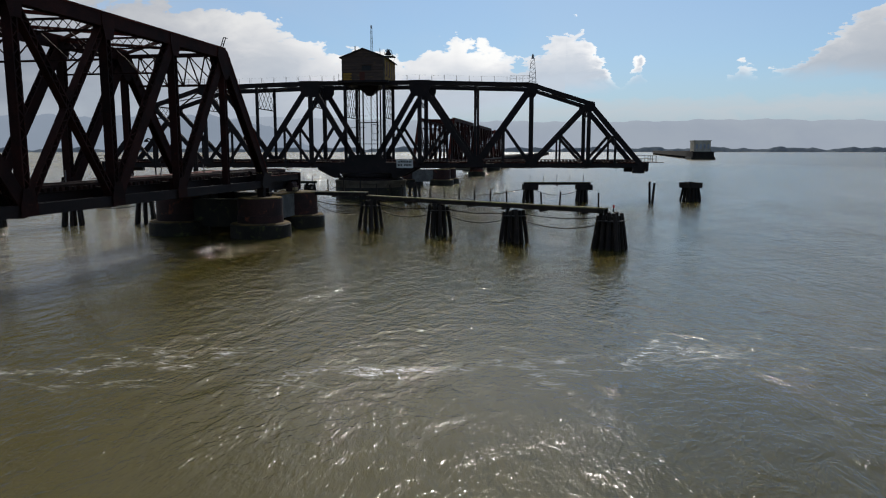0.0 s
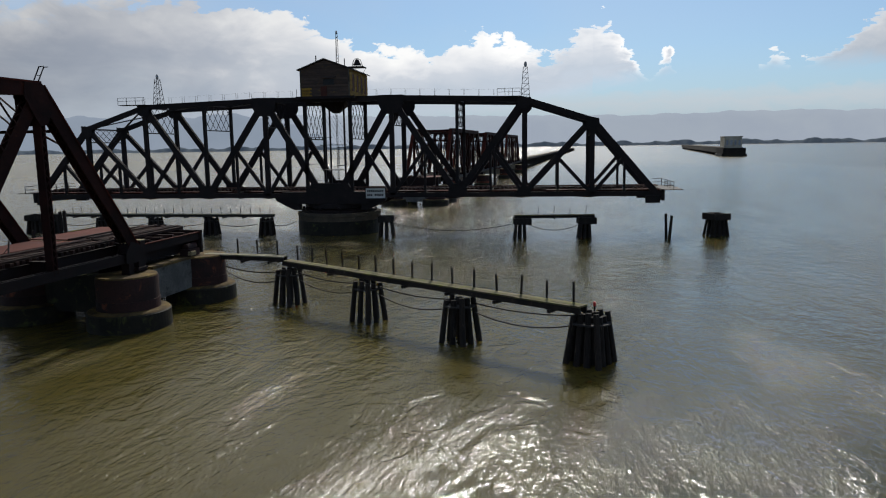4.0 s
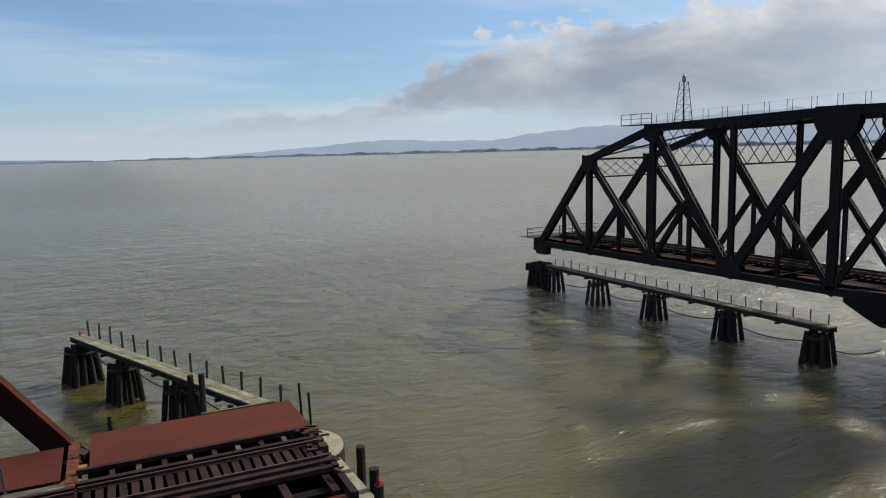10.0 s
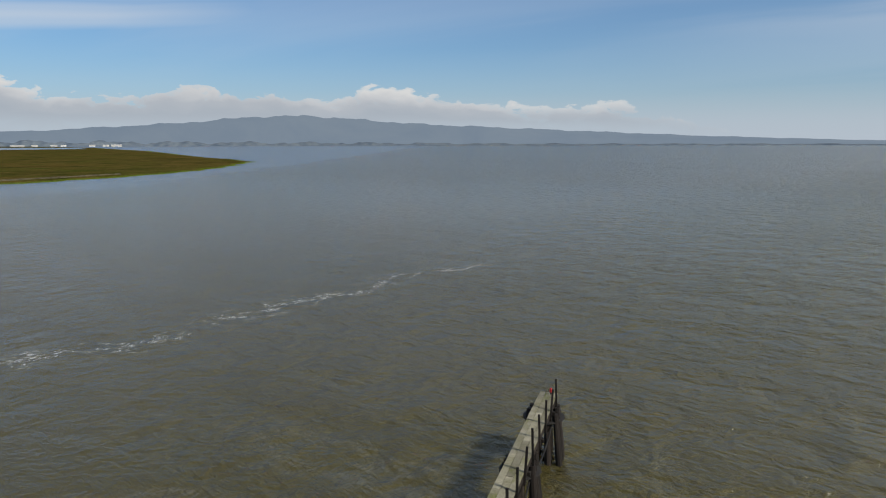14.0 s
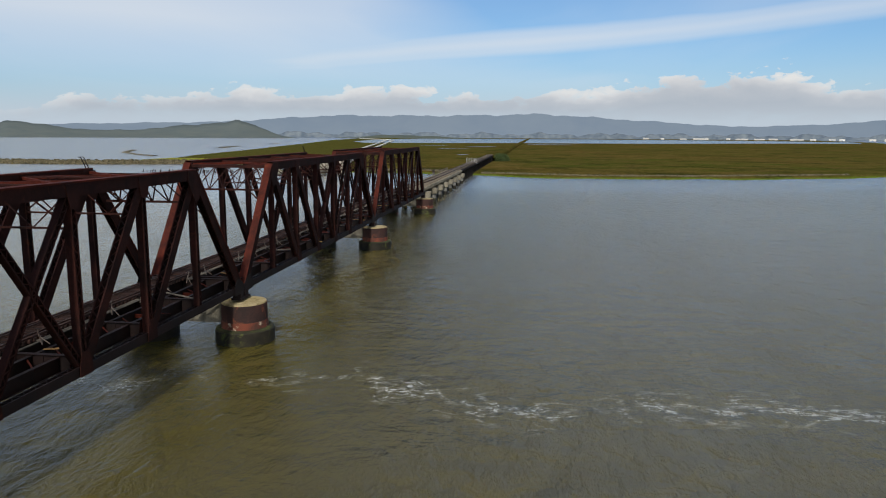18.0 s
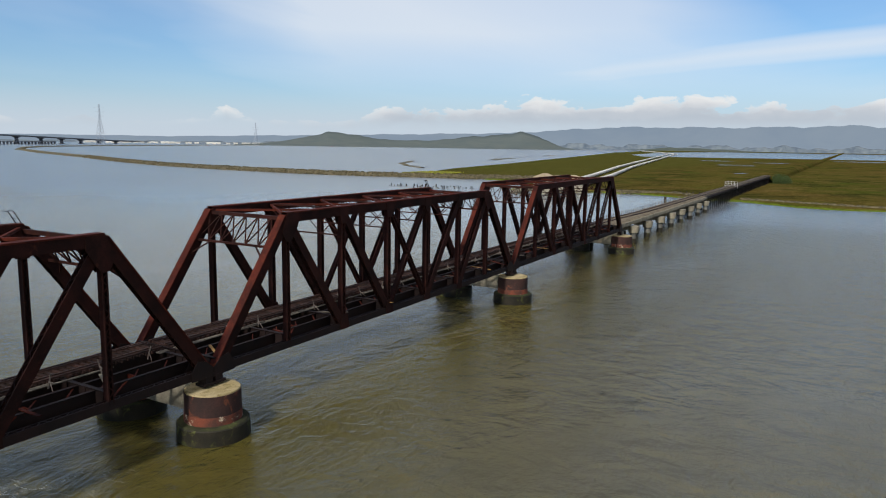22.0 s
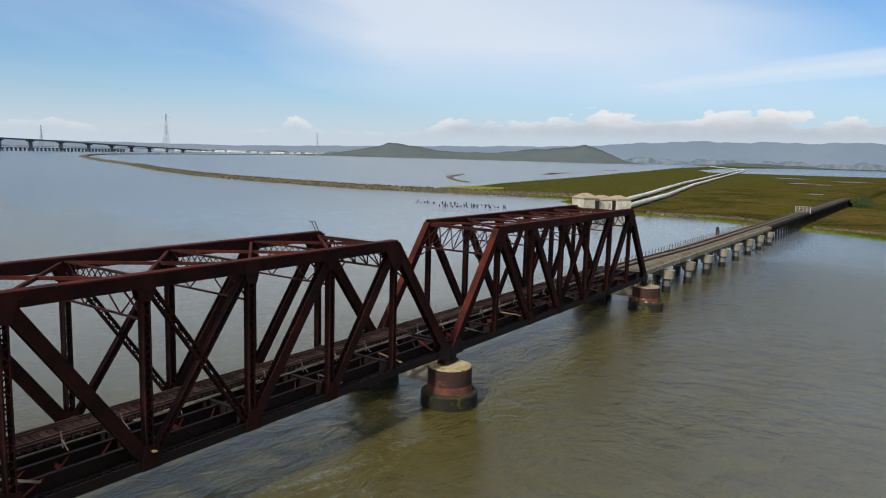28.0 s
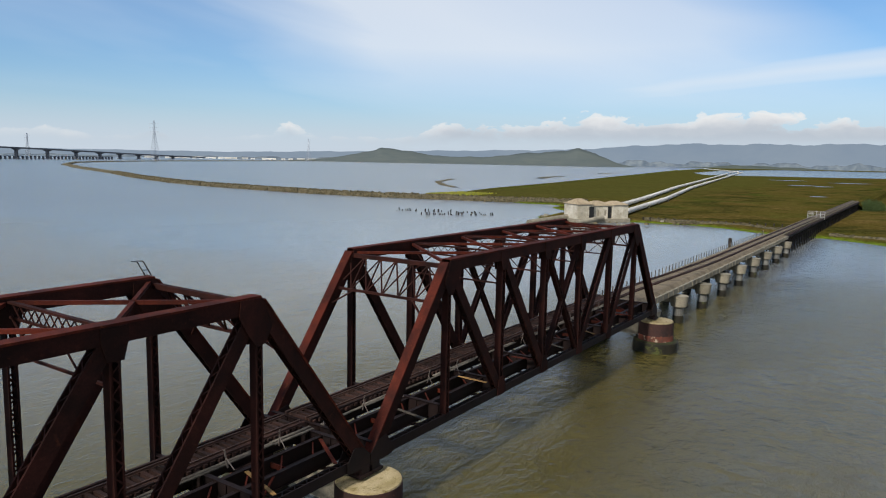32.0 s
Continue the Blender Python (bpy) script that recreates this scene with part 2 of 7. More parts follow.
# ---- materials ----
def material(name, base, second=None, scale=1.0, rough=0.7, metal=0.0, bump=0.2, fine=18.0, spots=None, spot_at=(0.55, 0.68), spot_scale=None, vary=0.15, stretch=(1, 1, 1), bump_dist=0.02, spec=0.2):
    m = bpy.data.materials.new(name)
    m.use_nodes = True
    t = m.node_tree
    bsdf = t.nodes["Principled BSDF"]
    co = t.nodes.new("ShaderNodeTexCoord").outputs["Object"]
    mp = t.nodes.new("ShaderNodeMapping")
    mp.inputs["Scale"].default_value = stretch
    t.links.new(co, mp.inputs[0])
    info = t.nodes.new("ShaderNodeObjectInfo")
    shift = t.nodes.new("ShaderNodeVectorMath")
    shift.operation = "MULTIPLY_ADD"
    t.links.new(info.outputs["Random"], shift.inputs[0])
    shift.inputs[1].default_value = (37, 53, 71)
    t.links.new(mp.outputs[0], shift.inputs[2])
    v = shift.outputs[0]
    big = noise_node(t, v, scale, 5, 0.6, 0.3)
    small = noise_node(t, v, scale * fine, 4, 0.65)
    second = second or tuple(c * 0.6 for c in base)
    col = mix_rgb(t, ramp_node(t, big, [(0.36, 0.0), (0.64, 1.0)]), base, second)
    if spots:
        s = noise_node(t, v, spot_scale or scale * 4, 6, 0.7, 0.6)
        col = mix_rgb(t, ramp_node(t, s, [(spot_at[0], 0.0), (spot_at[1], 1.0)]), col, spots)
    grain = ramp_node(t, small, [(0.3, 0.72), (0.7, 1.22)])
    col = mix_rgb(t, 1.0, col, grain, "MULTIPLY")
    each = math_node(t, "MULTIPLY_ADD", info.outputs["Random"], vary * 2)
    t.nodes[-1].inputs[2].default_value = 1 - vary
    col = mix_rgb(t, 1.0, col, each, "MULTIPLY")
    t.links.new(col, bsdf.inputs["Base Color"])
    rr = math_node(t, "MULTIPLY_ADD", small, 0.3)
    t.nodes[-1].inputs[2].default_value = rough - 0.15
    t.links.new(rr, bsdf.inputs["Roughness"])
    bsdf.inputs["Metallic"].default_value = metal
    bsdf.inputs["Specular IOR Level"].default_value = spec
    if bump:
        b = t.nodes.new("ShaderNodeBump")
        b.inputs["Strength"].default_value, b.inputs["Distance"].default_value = bump, bump_dist
        t.links.new(math_node(t, "ADD", small, big), b.inputs["Height"])
        t.links.new(b.outputs[0], bsdf.inputs["Normal"])
    return m


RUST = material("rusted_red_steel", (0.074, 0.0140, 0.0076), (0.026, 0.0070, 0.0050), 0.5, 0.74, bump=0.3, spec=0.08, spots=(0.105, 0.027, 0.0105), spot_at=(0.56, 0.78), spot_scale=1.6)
# shade of the truss sides and floor is put into these darker browns
RUST_MID = material("shade_toned_brown_steel", (0.030, 0.0095, 0.0072), (0.0125, 0.0055, 0.0046), 0.5, 0.74, bump=0.3, spec=0.08, spots=(0.075, 0.022, 0.0105), spot_at=(0.60, 0.80), spot_scale=1.4)
RUST_DARK = material("deep_shade_toned_brown_steel", (0.0125, 0.0055, 0.0047), (0.0068, 0.004, 0.0039), 0.5, 0.7, bump=0.25, spots=(0.06, 0.019, 0.011), spot_at=(0.64, 0.8))
BLACK_STEEL = material("near_black_steel", (0.0165, 0.0112, 0.0105), (0.009, 0.0073, 0.0072), 0.5, 0.7, bump=0.25, spots=(0.05, 0.025, 0.02), spot_at=(0.6, 0.8))
RAIL_STEEL = material("rail_steel", (0.10, 0.055, 0.04), (0.06, 0.035, 0.03), 1.0, 0.55, 0.4, bump=0.1)
TIE_WOOD = material("old_tie_wood", (0.036, 0.0165, 0.0125), (0.015, 0.0092, 0.0080), 1.5, 0.9, bump=0.5, stretch=(1, 0.3, 1), vary=0.45, spots=(0.075, 0.043, 0.032), spot_at=(0.6, 0.76))
GREY_WOOD = material("bleached_grey_wood", (0.115, 0.10, 0.078), (0.045, 0.038, 0.032), 0.8, 0.9, bump=0.4, vary=0.45)
WHITE_DULL = material("dull_pale_steel", (0.16, 0.14, 0.125), (0.10, 0.07, 0.055), 1.5, 0.6, bump=0.1)
PLANK_WOOD = material("grey_plank_wood", (0.27, 0.25, 0.185), (0.15, 0.14, 0.085), 0.8, 0.9, bump=0.4, spots=(0.13, 0.14, 0.03), spot_at=(0.55, 0.7), spot_scale=0.7, vary=0.3)
MOSS_WOOD = material("mossy_plank_wood", (0.135, 0.112, 0.068), (0.088, 0.085, 0.036), 0.6, 0.9, bump=0.4, spots=(0.14, 0.145, 0.032), spot_at=(0.5, 0.65), spot_scale=1.1, vary=0.25)
PILE_WOOD = material("tarred_pile_wood", (0.028, 0.022, 0.018), (0.013, 0.0115, 0.010), 1.2, 0.85, bump=0.6, stretch=(1, 1, 0.25), spots=(0.09, 0.07, 0.05), spot_at=(0.6, 0.75), vary=0.3)
RED_PLATE = material("red_painted_plate", (0.082, 0.0165, 0.0085), (0.060, 0.0130, 0.0078), 0.3, 0.85, bump=0.15, spots=(0.06, 0.02, 0.014), spot_at=(0.58, 0.78), spot_scale=0.7)
CONCRETE = material("weathered_concrete", (0.245, 0.222, 0.170), (0.155, 0.140, 0.105), 0.4, 0.85, bump=0.3, spots=(0.13, 0.11, 0.08), spot_at=(0.58, 0.74), spot_scale=0.8)
CONCRETE_TOP = material("pale_cap_concrete", (0.33, 0.27, 0.16), (0.21, 0.165, 0.075), 0.7, 0.85, bump=0.3, spots=(0.10, 0.075, 0.02), spot_at=(0.54, 0.68))
CAISSON = material("rusting_caisson_steel", (0.045, 0.021, 0.018), (0.024, 0.015, 0.014), 0.45, 0.75, bump=0.35, spots=(0.16, 0.05, 0.024), spot_at=(0.58, 0.70), spot_scale=0.7)
PALE_FLAKE = material("flaking_rust_band", (0.13, 0.038, 0.022), (0.055, 0.026, 0.02), 0.9, 0.85, bump=0.5, spots=(0.36, 0.31, 0.23), spot_at=(0.58, 0.64), spot_scale=0.8)
# stained concrete, with the backlit pier's shade put into its tone
PIER_WALL = material("stained_shaded_concrete", (0.17, 0.17, 0.155), (0.10, 0.098, 0.09), 0.5, 0.85, bump=0.3, spots=(0.045, 0.04, 0.035), spot_at=(0.55, 0.7), spot_scale=0.8)
PIVOT_WALL = material("brown_stained_concrete", (0.105, 0.082, 0.055), (0.060, 0.048, 0.034), 0.5, 0.85, bump=0.35, spots=(0.17, 0.14, 0.10), spot_at=(0.60, 0.74), spot_scale=0.9)
PALE_CAP = material("pale_weathered_cap", (0.30, 0.265, 0.19), (0.185, 0.16, 0.105), 0.8, 0.9, bump=0.4, spots=(0.10, 0.085, 0.035), spot_at=(0.58, 0.72))
FLAKED_STEEL = material("flaking_orange_rust", (0.15, 0.042, 0.018), (0.045, 0.018, 0.012), 2.5, 0.85, bump=0.6, spots=(0.26, 0.15, 0.09), spot_at=(0.60, 0.70), spot_scale=3.0)
RED_PLANK = material("red_brown_plank_wood", (0.075, 0.034, 0.028), (0.038, 0.020, 0.017), 0.9, 0.9, bump=0.4, vary=0.3)
TIDE_AND_SHADE = material("tide_algae_and_shade", (0.022, 0.019, 0.012), (0.012, 0.011, 0.008), 0.8, 0.6, bump=0.6, spots=(0.075, 0.085, 0.02), spot_at=(0.56, 0.7), spot_scale=0.9)
SHED_WOOD = material("bare_shed_boards", (0.09, 0.06, 0.045), (0.055, 0.042, 0.036), 0.6, 0.85, bump=0.4, spots=(0.22, 0.15, 0.04), spot_at=(0.6, 0.72), spot_scale=0.9, vary=0.25)
SHED_YELLOW = material("faded_yellow_boards", (0.36, 0.21, 0.03), (0.19, 0.11, 0.025), 0.9, 0.8, bump=0.3, spots=(0.07, 0.045, 0.025), spot_at=(0.58, 0.72), vary=0.2)
SHED_ROOF = material("dark_shed_roof", (0.05, 0.042, 0.038), (0.03, 0.027, 0.026), 0.7, 0.85, bump=0.4)
RED_BOARD = material("red_brown_window_board", (0.10, 0.03, 0.018), (0.06, 0.02, 0.015), 1.0, 0.7, bump=0.2)
TAN_BOARD = material("raw_tan_board", (0.26, 0.15, 0.05), (0.15, 0.085, 0.035), 0.8, 0.85, bump=0.3, vary=0.3)
LICHEN = material("yellow_lichen_rim", (0.125, 0.085, 0.026), (0.050, 0.034, 0.018), 0.9, 0.9, bump=0.4, spots=(0.27, 0.18, 0.04), spot_at=(0.58, 0.72), spot_scale=1.1)
ALGAE = material("dark_green_algae_ledge", (0.035, 0.038, 0.013), (0.018, 0.018, 0.010), 0.9, 0.85, bump=0.5, spots=(0.07, 0.08, 0.02), spot_at=(0.56, 0.72), spot_scale=1.2)
# near-black panels stand in for the shade inside openings
DARK_PANE = material("shade_dark_panel", (0.012, 0.012, 0.013), (0.02, 0.02, 0.02), 1.0, 0.4, bump=0.0)
WHITE_METAL = material("galvanised_metal", (0.42, 0.42, 0.41), (0.3, 0.29, 0.28), 1.0, 0.5, 0.3, bump=0.1)
SIGN_WHITE = material("white_sign_board", (0.55, 0.55, 0.50), (0.42, 0.41, 0.37), 1.0, 0.6, bump=0.05)
SIGN_INK = material("black_sign_letters", (0.02, 0.02, 0.02), None, 1.0, 0.6, bump=0.0)
RED_LAMP = material("red_marker_lamp", (0.42, 0.03, 0.03), (0.3, 0.02, 0.02), 1.0, 0.4, bump=0.0)
CABLE = material("slack_black_cable", (0.03, 0.028, 0.026), None, 1.0, 0.7, bump=0.0)
STUCCO = material("stained_white_stucco", (0.52, 0.48, 0.40), (0.34, 0.31, 0.24), 0.25, 0.85, bump=0.3, spots=(0.26, 0.21, 0.14), spot_at=(0.58, 0.72), spot_scale=0.5)
STUCCO_DIRTY = material("dirty_boarding", (0.40, 0.37, 0.30), (0.24, 0.21, 0.16), 0.6, 0.85, bump=0.2)
TILE_ROOF = material("pale_tan_roof", (0.32, 0.26, 0.17), (0.22, 0.17, 0.11), 0.5, 0.85, bump=0.3)
PIPE_WHITE = material("white_pipe", (0.66, 0.64, 0.58), (0.52, 0.49, 0.43), 0.1, 0.6, bump=0.1, spots=(0.3, 0.24, 0.17), spot_at=(0.6, 0.75), spot_scale=0.3)
BALLAST = material("grey_ballast", (0.150, 0.120, 0.082), (0.085, 0.068, 0.046), 0.6, 0.95, bump=0.8, fine=30)
RIPRAP = material("riprap_stone", (0.118, 0.096, 0.054), (0.036, 0.034, 0.018), 0.8, 0.9, bump=0.8, bump_dist=0.2, vary=0.3)
# backlit shade is put into this even bluish grey
FAR_CONCRETE = material("backlit_grey_concrete", (0.150, 0.158, 0.175), (0.115, 0.122, 0.140), 0.02, 0.9, bump=0.0)
# distance haze is put into this pale steel colour
FAR_STEEL = material("haze_paled_grey_steel", (0.40, 0.44, 0.50), None, 0.02, 0.8, bump=0.0)
POOL = material("still_pool_water", (0.05, 0.055, 0.05), (0.07, 0.07, 0.06), 0.05, 0.2, bump=0.0, spec=0.5)
BUSH = material("bush_leaves", (0.07, 0.10, 0.03), (0.04, 0.065, 0.018), 0.8, 0.8, bump=0.0, vary=0.3)
YELLOW_WEED = material("dry_yellow_weed", (0.15, 0.135, 0.035), (0.09, 0.085, 0.025), 1.5, 0.9, bump=0.0)
YELLOW_BLOOM = material("yellow_mustard_bloom", (0.22, 0.21, 0.02), (0.10, 0.12, 0.02), 0.4, 0.9, bump=0.0)


def land_material():
    m = bpy.data.materials.new("marsh_grass")
    m.use_nodes = True
    t = m.node_tree
    bsdf = t.nodes["Principled BSDF"]
    geo = t.nodes.new("ShaderNodeNewGeometry").outputs["Position"]
    a = noise_node(t, geo, 0.006, 6, 0.6, 0.6)
    b = noise_node(t, geo, 0.05, 6, 0.65, 0.4)
    c = noise_node(t, geo, 0.6, 5, 0.7)
    col = mix_rgb(t, ramp_node(t, a, [(0.38, 0.0), (0.62, 1.0)]), (0.074, 0.052, 0.014), (0.050, 0.050, 0.010))
    col = mix_rgb(t, ramp_node(t, b, [(0.45, 0.0), (0.68, 0.8)]), col, (0.098, 0.066, 0.022))
    col = mix_rgb(t, ramp_node(t, noise_node(t, geo, 0.02, 4), [(0.56, 0.0), (0.7, 0.7)]), col, (0.039, 0.054, 0.009))
    pans = noise_node(t, geo, 0.022, 8, 0.7, 1.0)
    col = mix_rgb(t, ramp_node(t, pans, [(0.50, 0.0), (0.62, 0.75)]), col, (0.021, 0.025, 0.007))
    sep = t.nodes.new("ShaderNodeSeparateXYZ")
    t.links.new(geo, sep.inputs[0])
    wet = math_node(t, "ADD", sep.outputs[2], math_node(t, "MULTIPLY", b, 0.5))
    lush = ramp_node(t, math_node(t, "DIVIDE", math_node(t, "ADD", sep.outputs[1], math_node(t, "MULTIPLY", a, 120.0)), 400.0), [(0.38, 0.0), (0.52, 0.75), (0.75, 0.85)])
    col = mix_rgb(t, lush, col, (0.056, 0.055, 0.013))
    edge = ramp_node(t, wet, [(0.36, 1.0), (0.5, 0.75), (1.0, 0.0)])
    col = mix_rgb(t, edge, col, (0.082, 0.118, 0.011))
    col = mix_rgb(t, ramp_node(t, wet, [(0.10, 1.0), (0.34, 0.0)]), col, (0.09, 0.075, 0.05))
    col = mix_rgb(t, 1.0, col, ramp_node(t, c, [(0.28, 0.4), (0.72, 1.55)]), "MULTIPLY")
    t.links.new(col, bsdf.inputs["Base Color"])
    bsdf.inputs["Roughness"].default_value = 0.95
    bsdf.inputs["Specular IOR Level"].default_value = 0.0
    bp = t.nodes.new("ShaderNodeBump")
    bp.inputs["Strength"].default_value, bp.inputs["Distance"].default_value = 0.6, 0.4
    t.links.new(c, bp.inputs["Height"])
    t.links.new(bp.outputs[0], bsdf.inputs["Normal"])
    return m


def water_material():
    m = bpy.data.materials.new("silty_bay_water")
    m.use_nodes = True
    t = m.node_tree
    bsdf = t.nodes["Principled BSDF"]
    geo = t.nodes.new("ShaderNodeNewGeometry").outputs["Position"]
    def scaled(sx, sy, turn):
        mp = t.nodes.new("ShaderNodeMapping")
        mp.inputs["Scale"].default_value, mp.inputs["Rotation"].default_value = (sx, sy, 1), (0, 0, radians(turn))
        t.links.new(geo, mp.inputs[0])
        return mp.outputs[0]
    swell = noise_node(t, scaled(0.13, 0.20, 20), 1.0, 3, 0.55, 0.7)
    chop = noise_node(t, scaled(0.50, 0.80, 14), 1.0, 4, 0.52, 0.8)
    ripple = noise_node(t, scaled(2.2, 4.2, 25), 1.0, 3, 0.6, 0.4)
    calm = ramp_node(t, noise_node(t, scaled(0.006, 0.012, 10), 1.0, 4, 0.6, 0.8), [(0.35, 0.45), (0.65, 1.0)])
    wave = math_node(t, "ADD", math_node(t, "MULTIPLY", swell, 0.6), math_node(t, "MULTIPLY", chop, 0.62))
    wave = math_node(t, "ADD", wave, math_node(t, "MULTIPLY", ripple, 0.17))
    gust = ramp_node(t, noise_node(t, scaled(0.055, 0.13, 15), 1.0, 8, 0.72, 0.6), [(0.36, 0.7), (0.62, 1.15)])
    wave = math_node(t, "MULTIPLY", math_node(t, "MULTIPLY", wave, calm), gust)
    still = t.nodes.new("ShaderNodeSeparateXYZ")
    t.links.new(geo, still.inputs[0])
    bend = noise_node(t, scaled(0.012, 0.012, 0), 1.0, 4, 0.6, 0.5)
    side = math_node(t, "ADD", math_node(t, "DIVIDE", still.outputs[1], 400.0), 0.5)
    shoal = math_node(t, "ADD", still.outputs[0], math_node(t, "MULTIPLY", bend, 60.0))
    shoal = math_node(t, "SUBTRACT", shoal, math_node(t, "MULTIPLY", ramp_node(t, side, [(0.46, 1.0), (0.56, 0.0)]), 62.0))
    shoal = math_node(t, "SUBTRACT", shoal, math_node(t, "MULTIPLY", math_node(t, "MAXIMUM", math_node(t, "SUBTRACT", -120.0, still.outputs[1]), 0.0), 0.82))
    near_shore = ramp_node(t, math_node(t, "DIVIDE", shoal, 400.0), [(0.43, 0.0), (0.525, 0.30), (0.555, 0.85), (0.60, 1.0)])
    wave = math_node(t, "MULTIPLY", wave, ramp_node(t, near_shore, [(0.0, 1.0), (1.0, 0.4)]))
    # lee of the bridge: flatter water along its north side
    lee = math_node(t, "DIVIDE", math_node(t, "ADD", still.outputs[1], math_node(t, "MULTIPLY", swell, 14.0)), 200.0)
    t.nodes[-1].inputs[1].default_value = 200.0
    lee = math_node(t, "ADD", lee, 0.5)
    wave = math_node(t, "MULTIPLY", wave, ramp_node(t, lee, [(0.28, 1.6), (0.37, 1.5), (0.43, 1.1), (0.485, 0.6), (0.50, 0.95), (0.54, 0.95), (0.58, 0.48), (0.65, 0.42), (0.71, 0.36), (0.80, 0.5)]))
    # choppier in the open bay than round the bridge
    out_x, out_y = math_node(t, "DIVIDE", math_node(t, "SUBTRACT", still.outputs[0], 20.0), 500.0), math_node(t, "DIVIDE", still.outputs[1], 300.0)
    away = math_node(t, "SQRT", math_node(t, "ADD", math_node(t, "MULTIPLY", out_x, out_x), math_node(t, "MULTIPLY", out_y, out_y)))
    wave = math_node(t, "MULTIPLY", wave, ramp_node(t, away, [(0.08, 0.72), (0.30, 0.6), (0.7, 0.4)]))
    # steeper short seas south of the bridge
    seas = noise_node(t, scaled(0.34, 0.24, -15), 1.0, 4, 0.5, 0.5)
    wave = math_node(t, "ADD", wave, math_node(t, "MULTIPLY", math_node(t, "MULTIPLY", seas, ramp_node(t, side, [(0.42, 1.0), (0.48, 0.0)])), 1.25))
    # broken water of the tide race below the swing pier and across the mid channel
    rx, ry = math_node(t, "ADD", still.outputs[0], 36.0), math_node(t, "SUBTRACT", still.outputs[1], 17.0)
    race = ramp_node(t, math_node(t, "DIVIDE", math_node(t, "SQRT", math_node(t, "ADD", math_node(t, "MULTIPLY", rx, rx), math_node(t, "MULTIPLY", ry, ry))), 60.0), [(0.25, 1.0), (0.6, 0.0)])
    mid = math_node(t, "ABSOLUTE", math_node(t, "SUBTRACT", math_node(t, "ADD", still.outputs[0], math_node(t, "MULTIPLY", math_node(t, "MAXIMUM", math_node(t, "SUBTRACT", still.outputs[1], 10.0), 0.0), 0.29)), 36.0))
    mid = math_node(t, "MULTIPLY", ramp_node(t, math_node(t, "DIVIDE", mid, 40.0), [(0.15, 1.0), (0.55, 0.0)]), ramp_node(t, side, [(0.505, 0.0), (0.53, 1.0)]))
    broken_up = ramp_node(t, noise_node(t, scaled(0.05, 0.09, 30), 1.0, 4, 0.6, 0.6), [(0.38, 0.3), (0.62, 1.0)])
    race = math_node(t, "MULTIPLY", math_node(t, "MAXIMUM", race, mid), broken_up)
    wavelet = noise_node(t, scaled(0.9, 1.5, 30), 1.0, 4, 0.62, 0.5)
    wave = math_node(t, "ADD", wave, math_node(t, "MULTIPLY", math_node(t, "MULTIPLY", wavelet, race), 0.10))
    bp = t.nodes.new("ShaderNodeBump")
    bp.inputs["Strength"].default_value, bp.inputs["Distance"].default_value = 1.0, 1.0
    t.links.new(wave, bp.inputs["Height"])
    # silt clouds
    silt = noise_node(t, scaled(0.012, 0.02, -10), 1.0, 5, 0.6, 1.2)
    col = mix_rgb(t, ramp_node(t, silt, [(0.35, 0.0), (0.65, 1.0)]), (0.060, 0.049, 0.0095), (0.066, 0.055, 0.018))
    # a pale plume of silt drifting over the shallows south-west of the swing span
    edge_w = math_node(t, "ADD", math_node(t, "DIVIDE", math_node(t, "MULTIPLY_ADD", bend, -50.0), 400.0), 0.5)
    t.nodes[-3].inputs[2].default_value = 25.0
    plume_x = ramp_node(t, math_node(t, "SUBTRACT", edge_w, math_node(t, "DIVIDE", still.outputs[0], 400.0)), [(0.53, 0.0), (0.66, 1.0)])
    plume_y = ramp_node(t, math_node(t, "SUBTRACT", edge_w, math_node(t, "DIVIDE", still.outputs[1], 400.0)), [(0.48, 0.0), (0.57, 1.0)])
    col = mix_rgb(t, math_node(t, "MULTIPLY", math_node(t, "MULTIPLY", plume_x, plume_y), 0.85), col, (0.155, 0.138, 0.088))
    # paler grey south-east of the bridge, painted in for reflected sky
    sky_pale = math_node(t, "MULTIPLY", ramp_node(t, math_node(t, "ADD", math_node(t, "DIVIDE", still.outputs[0], 400.0), math_node(t, "MULTIPLY", bend, 0.12)), [(0.08, 0.0), (0.28, 0.8)]), ramp_node(t, side, [(0.40, 1.0), (0.475, 0.0)]))
    col = mix_rgb(t, sky_pale, col, (0.115, 0.110, 0.085))
    # calmer water towards the shore, with the sky's blue-grey reflection in its colour
    sep = t.nodes.new("ShaderNodeSeparateXYZ")
    t.links.new(geo, sep.inputs[0])
    px, py = sep.outputs[0], sep.outputs[1]
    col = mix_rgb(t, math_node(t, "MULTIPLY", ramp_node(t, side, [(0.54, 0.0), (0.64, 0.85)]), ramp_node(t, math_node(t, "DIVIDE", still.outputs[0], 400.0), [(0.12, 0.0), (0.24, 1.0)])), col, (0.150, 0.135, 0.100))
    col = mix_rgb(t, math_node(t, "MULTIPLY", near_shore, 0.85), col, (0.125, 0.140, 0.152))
    # ragged foam: a tide rip across the channel side, and stray flecks
    line = noise_node(t, scaled(0.045, 0.10, 8), 1.0, 4, 0.55, 1.4)
    ridge = math_node(t, "ABSOLUTE", math_node(t, "SUBTRACT", line, 0.5))
    thin = ramp_node(t, ridge, [(0.0, 1.0), (0.018, 0.55), (0.05, 0.0)])
    patch = ramp_node(t, noise_node(t, scaled(0.016, 0.03, 0), 1.0, 3, 0.5, 0.5), [(0.60, 0.0), (0.76, 0.15)])
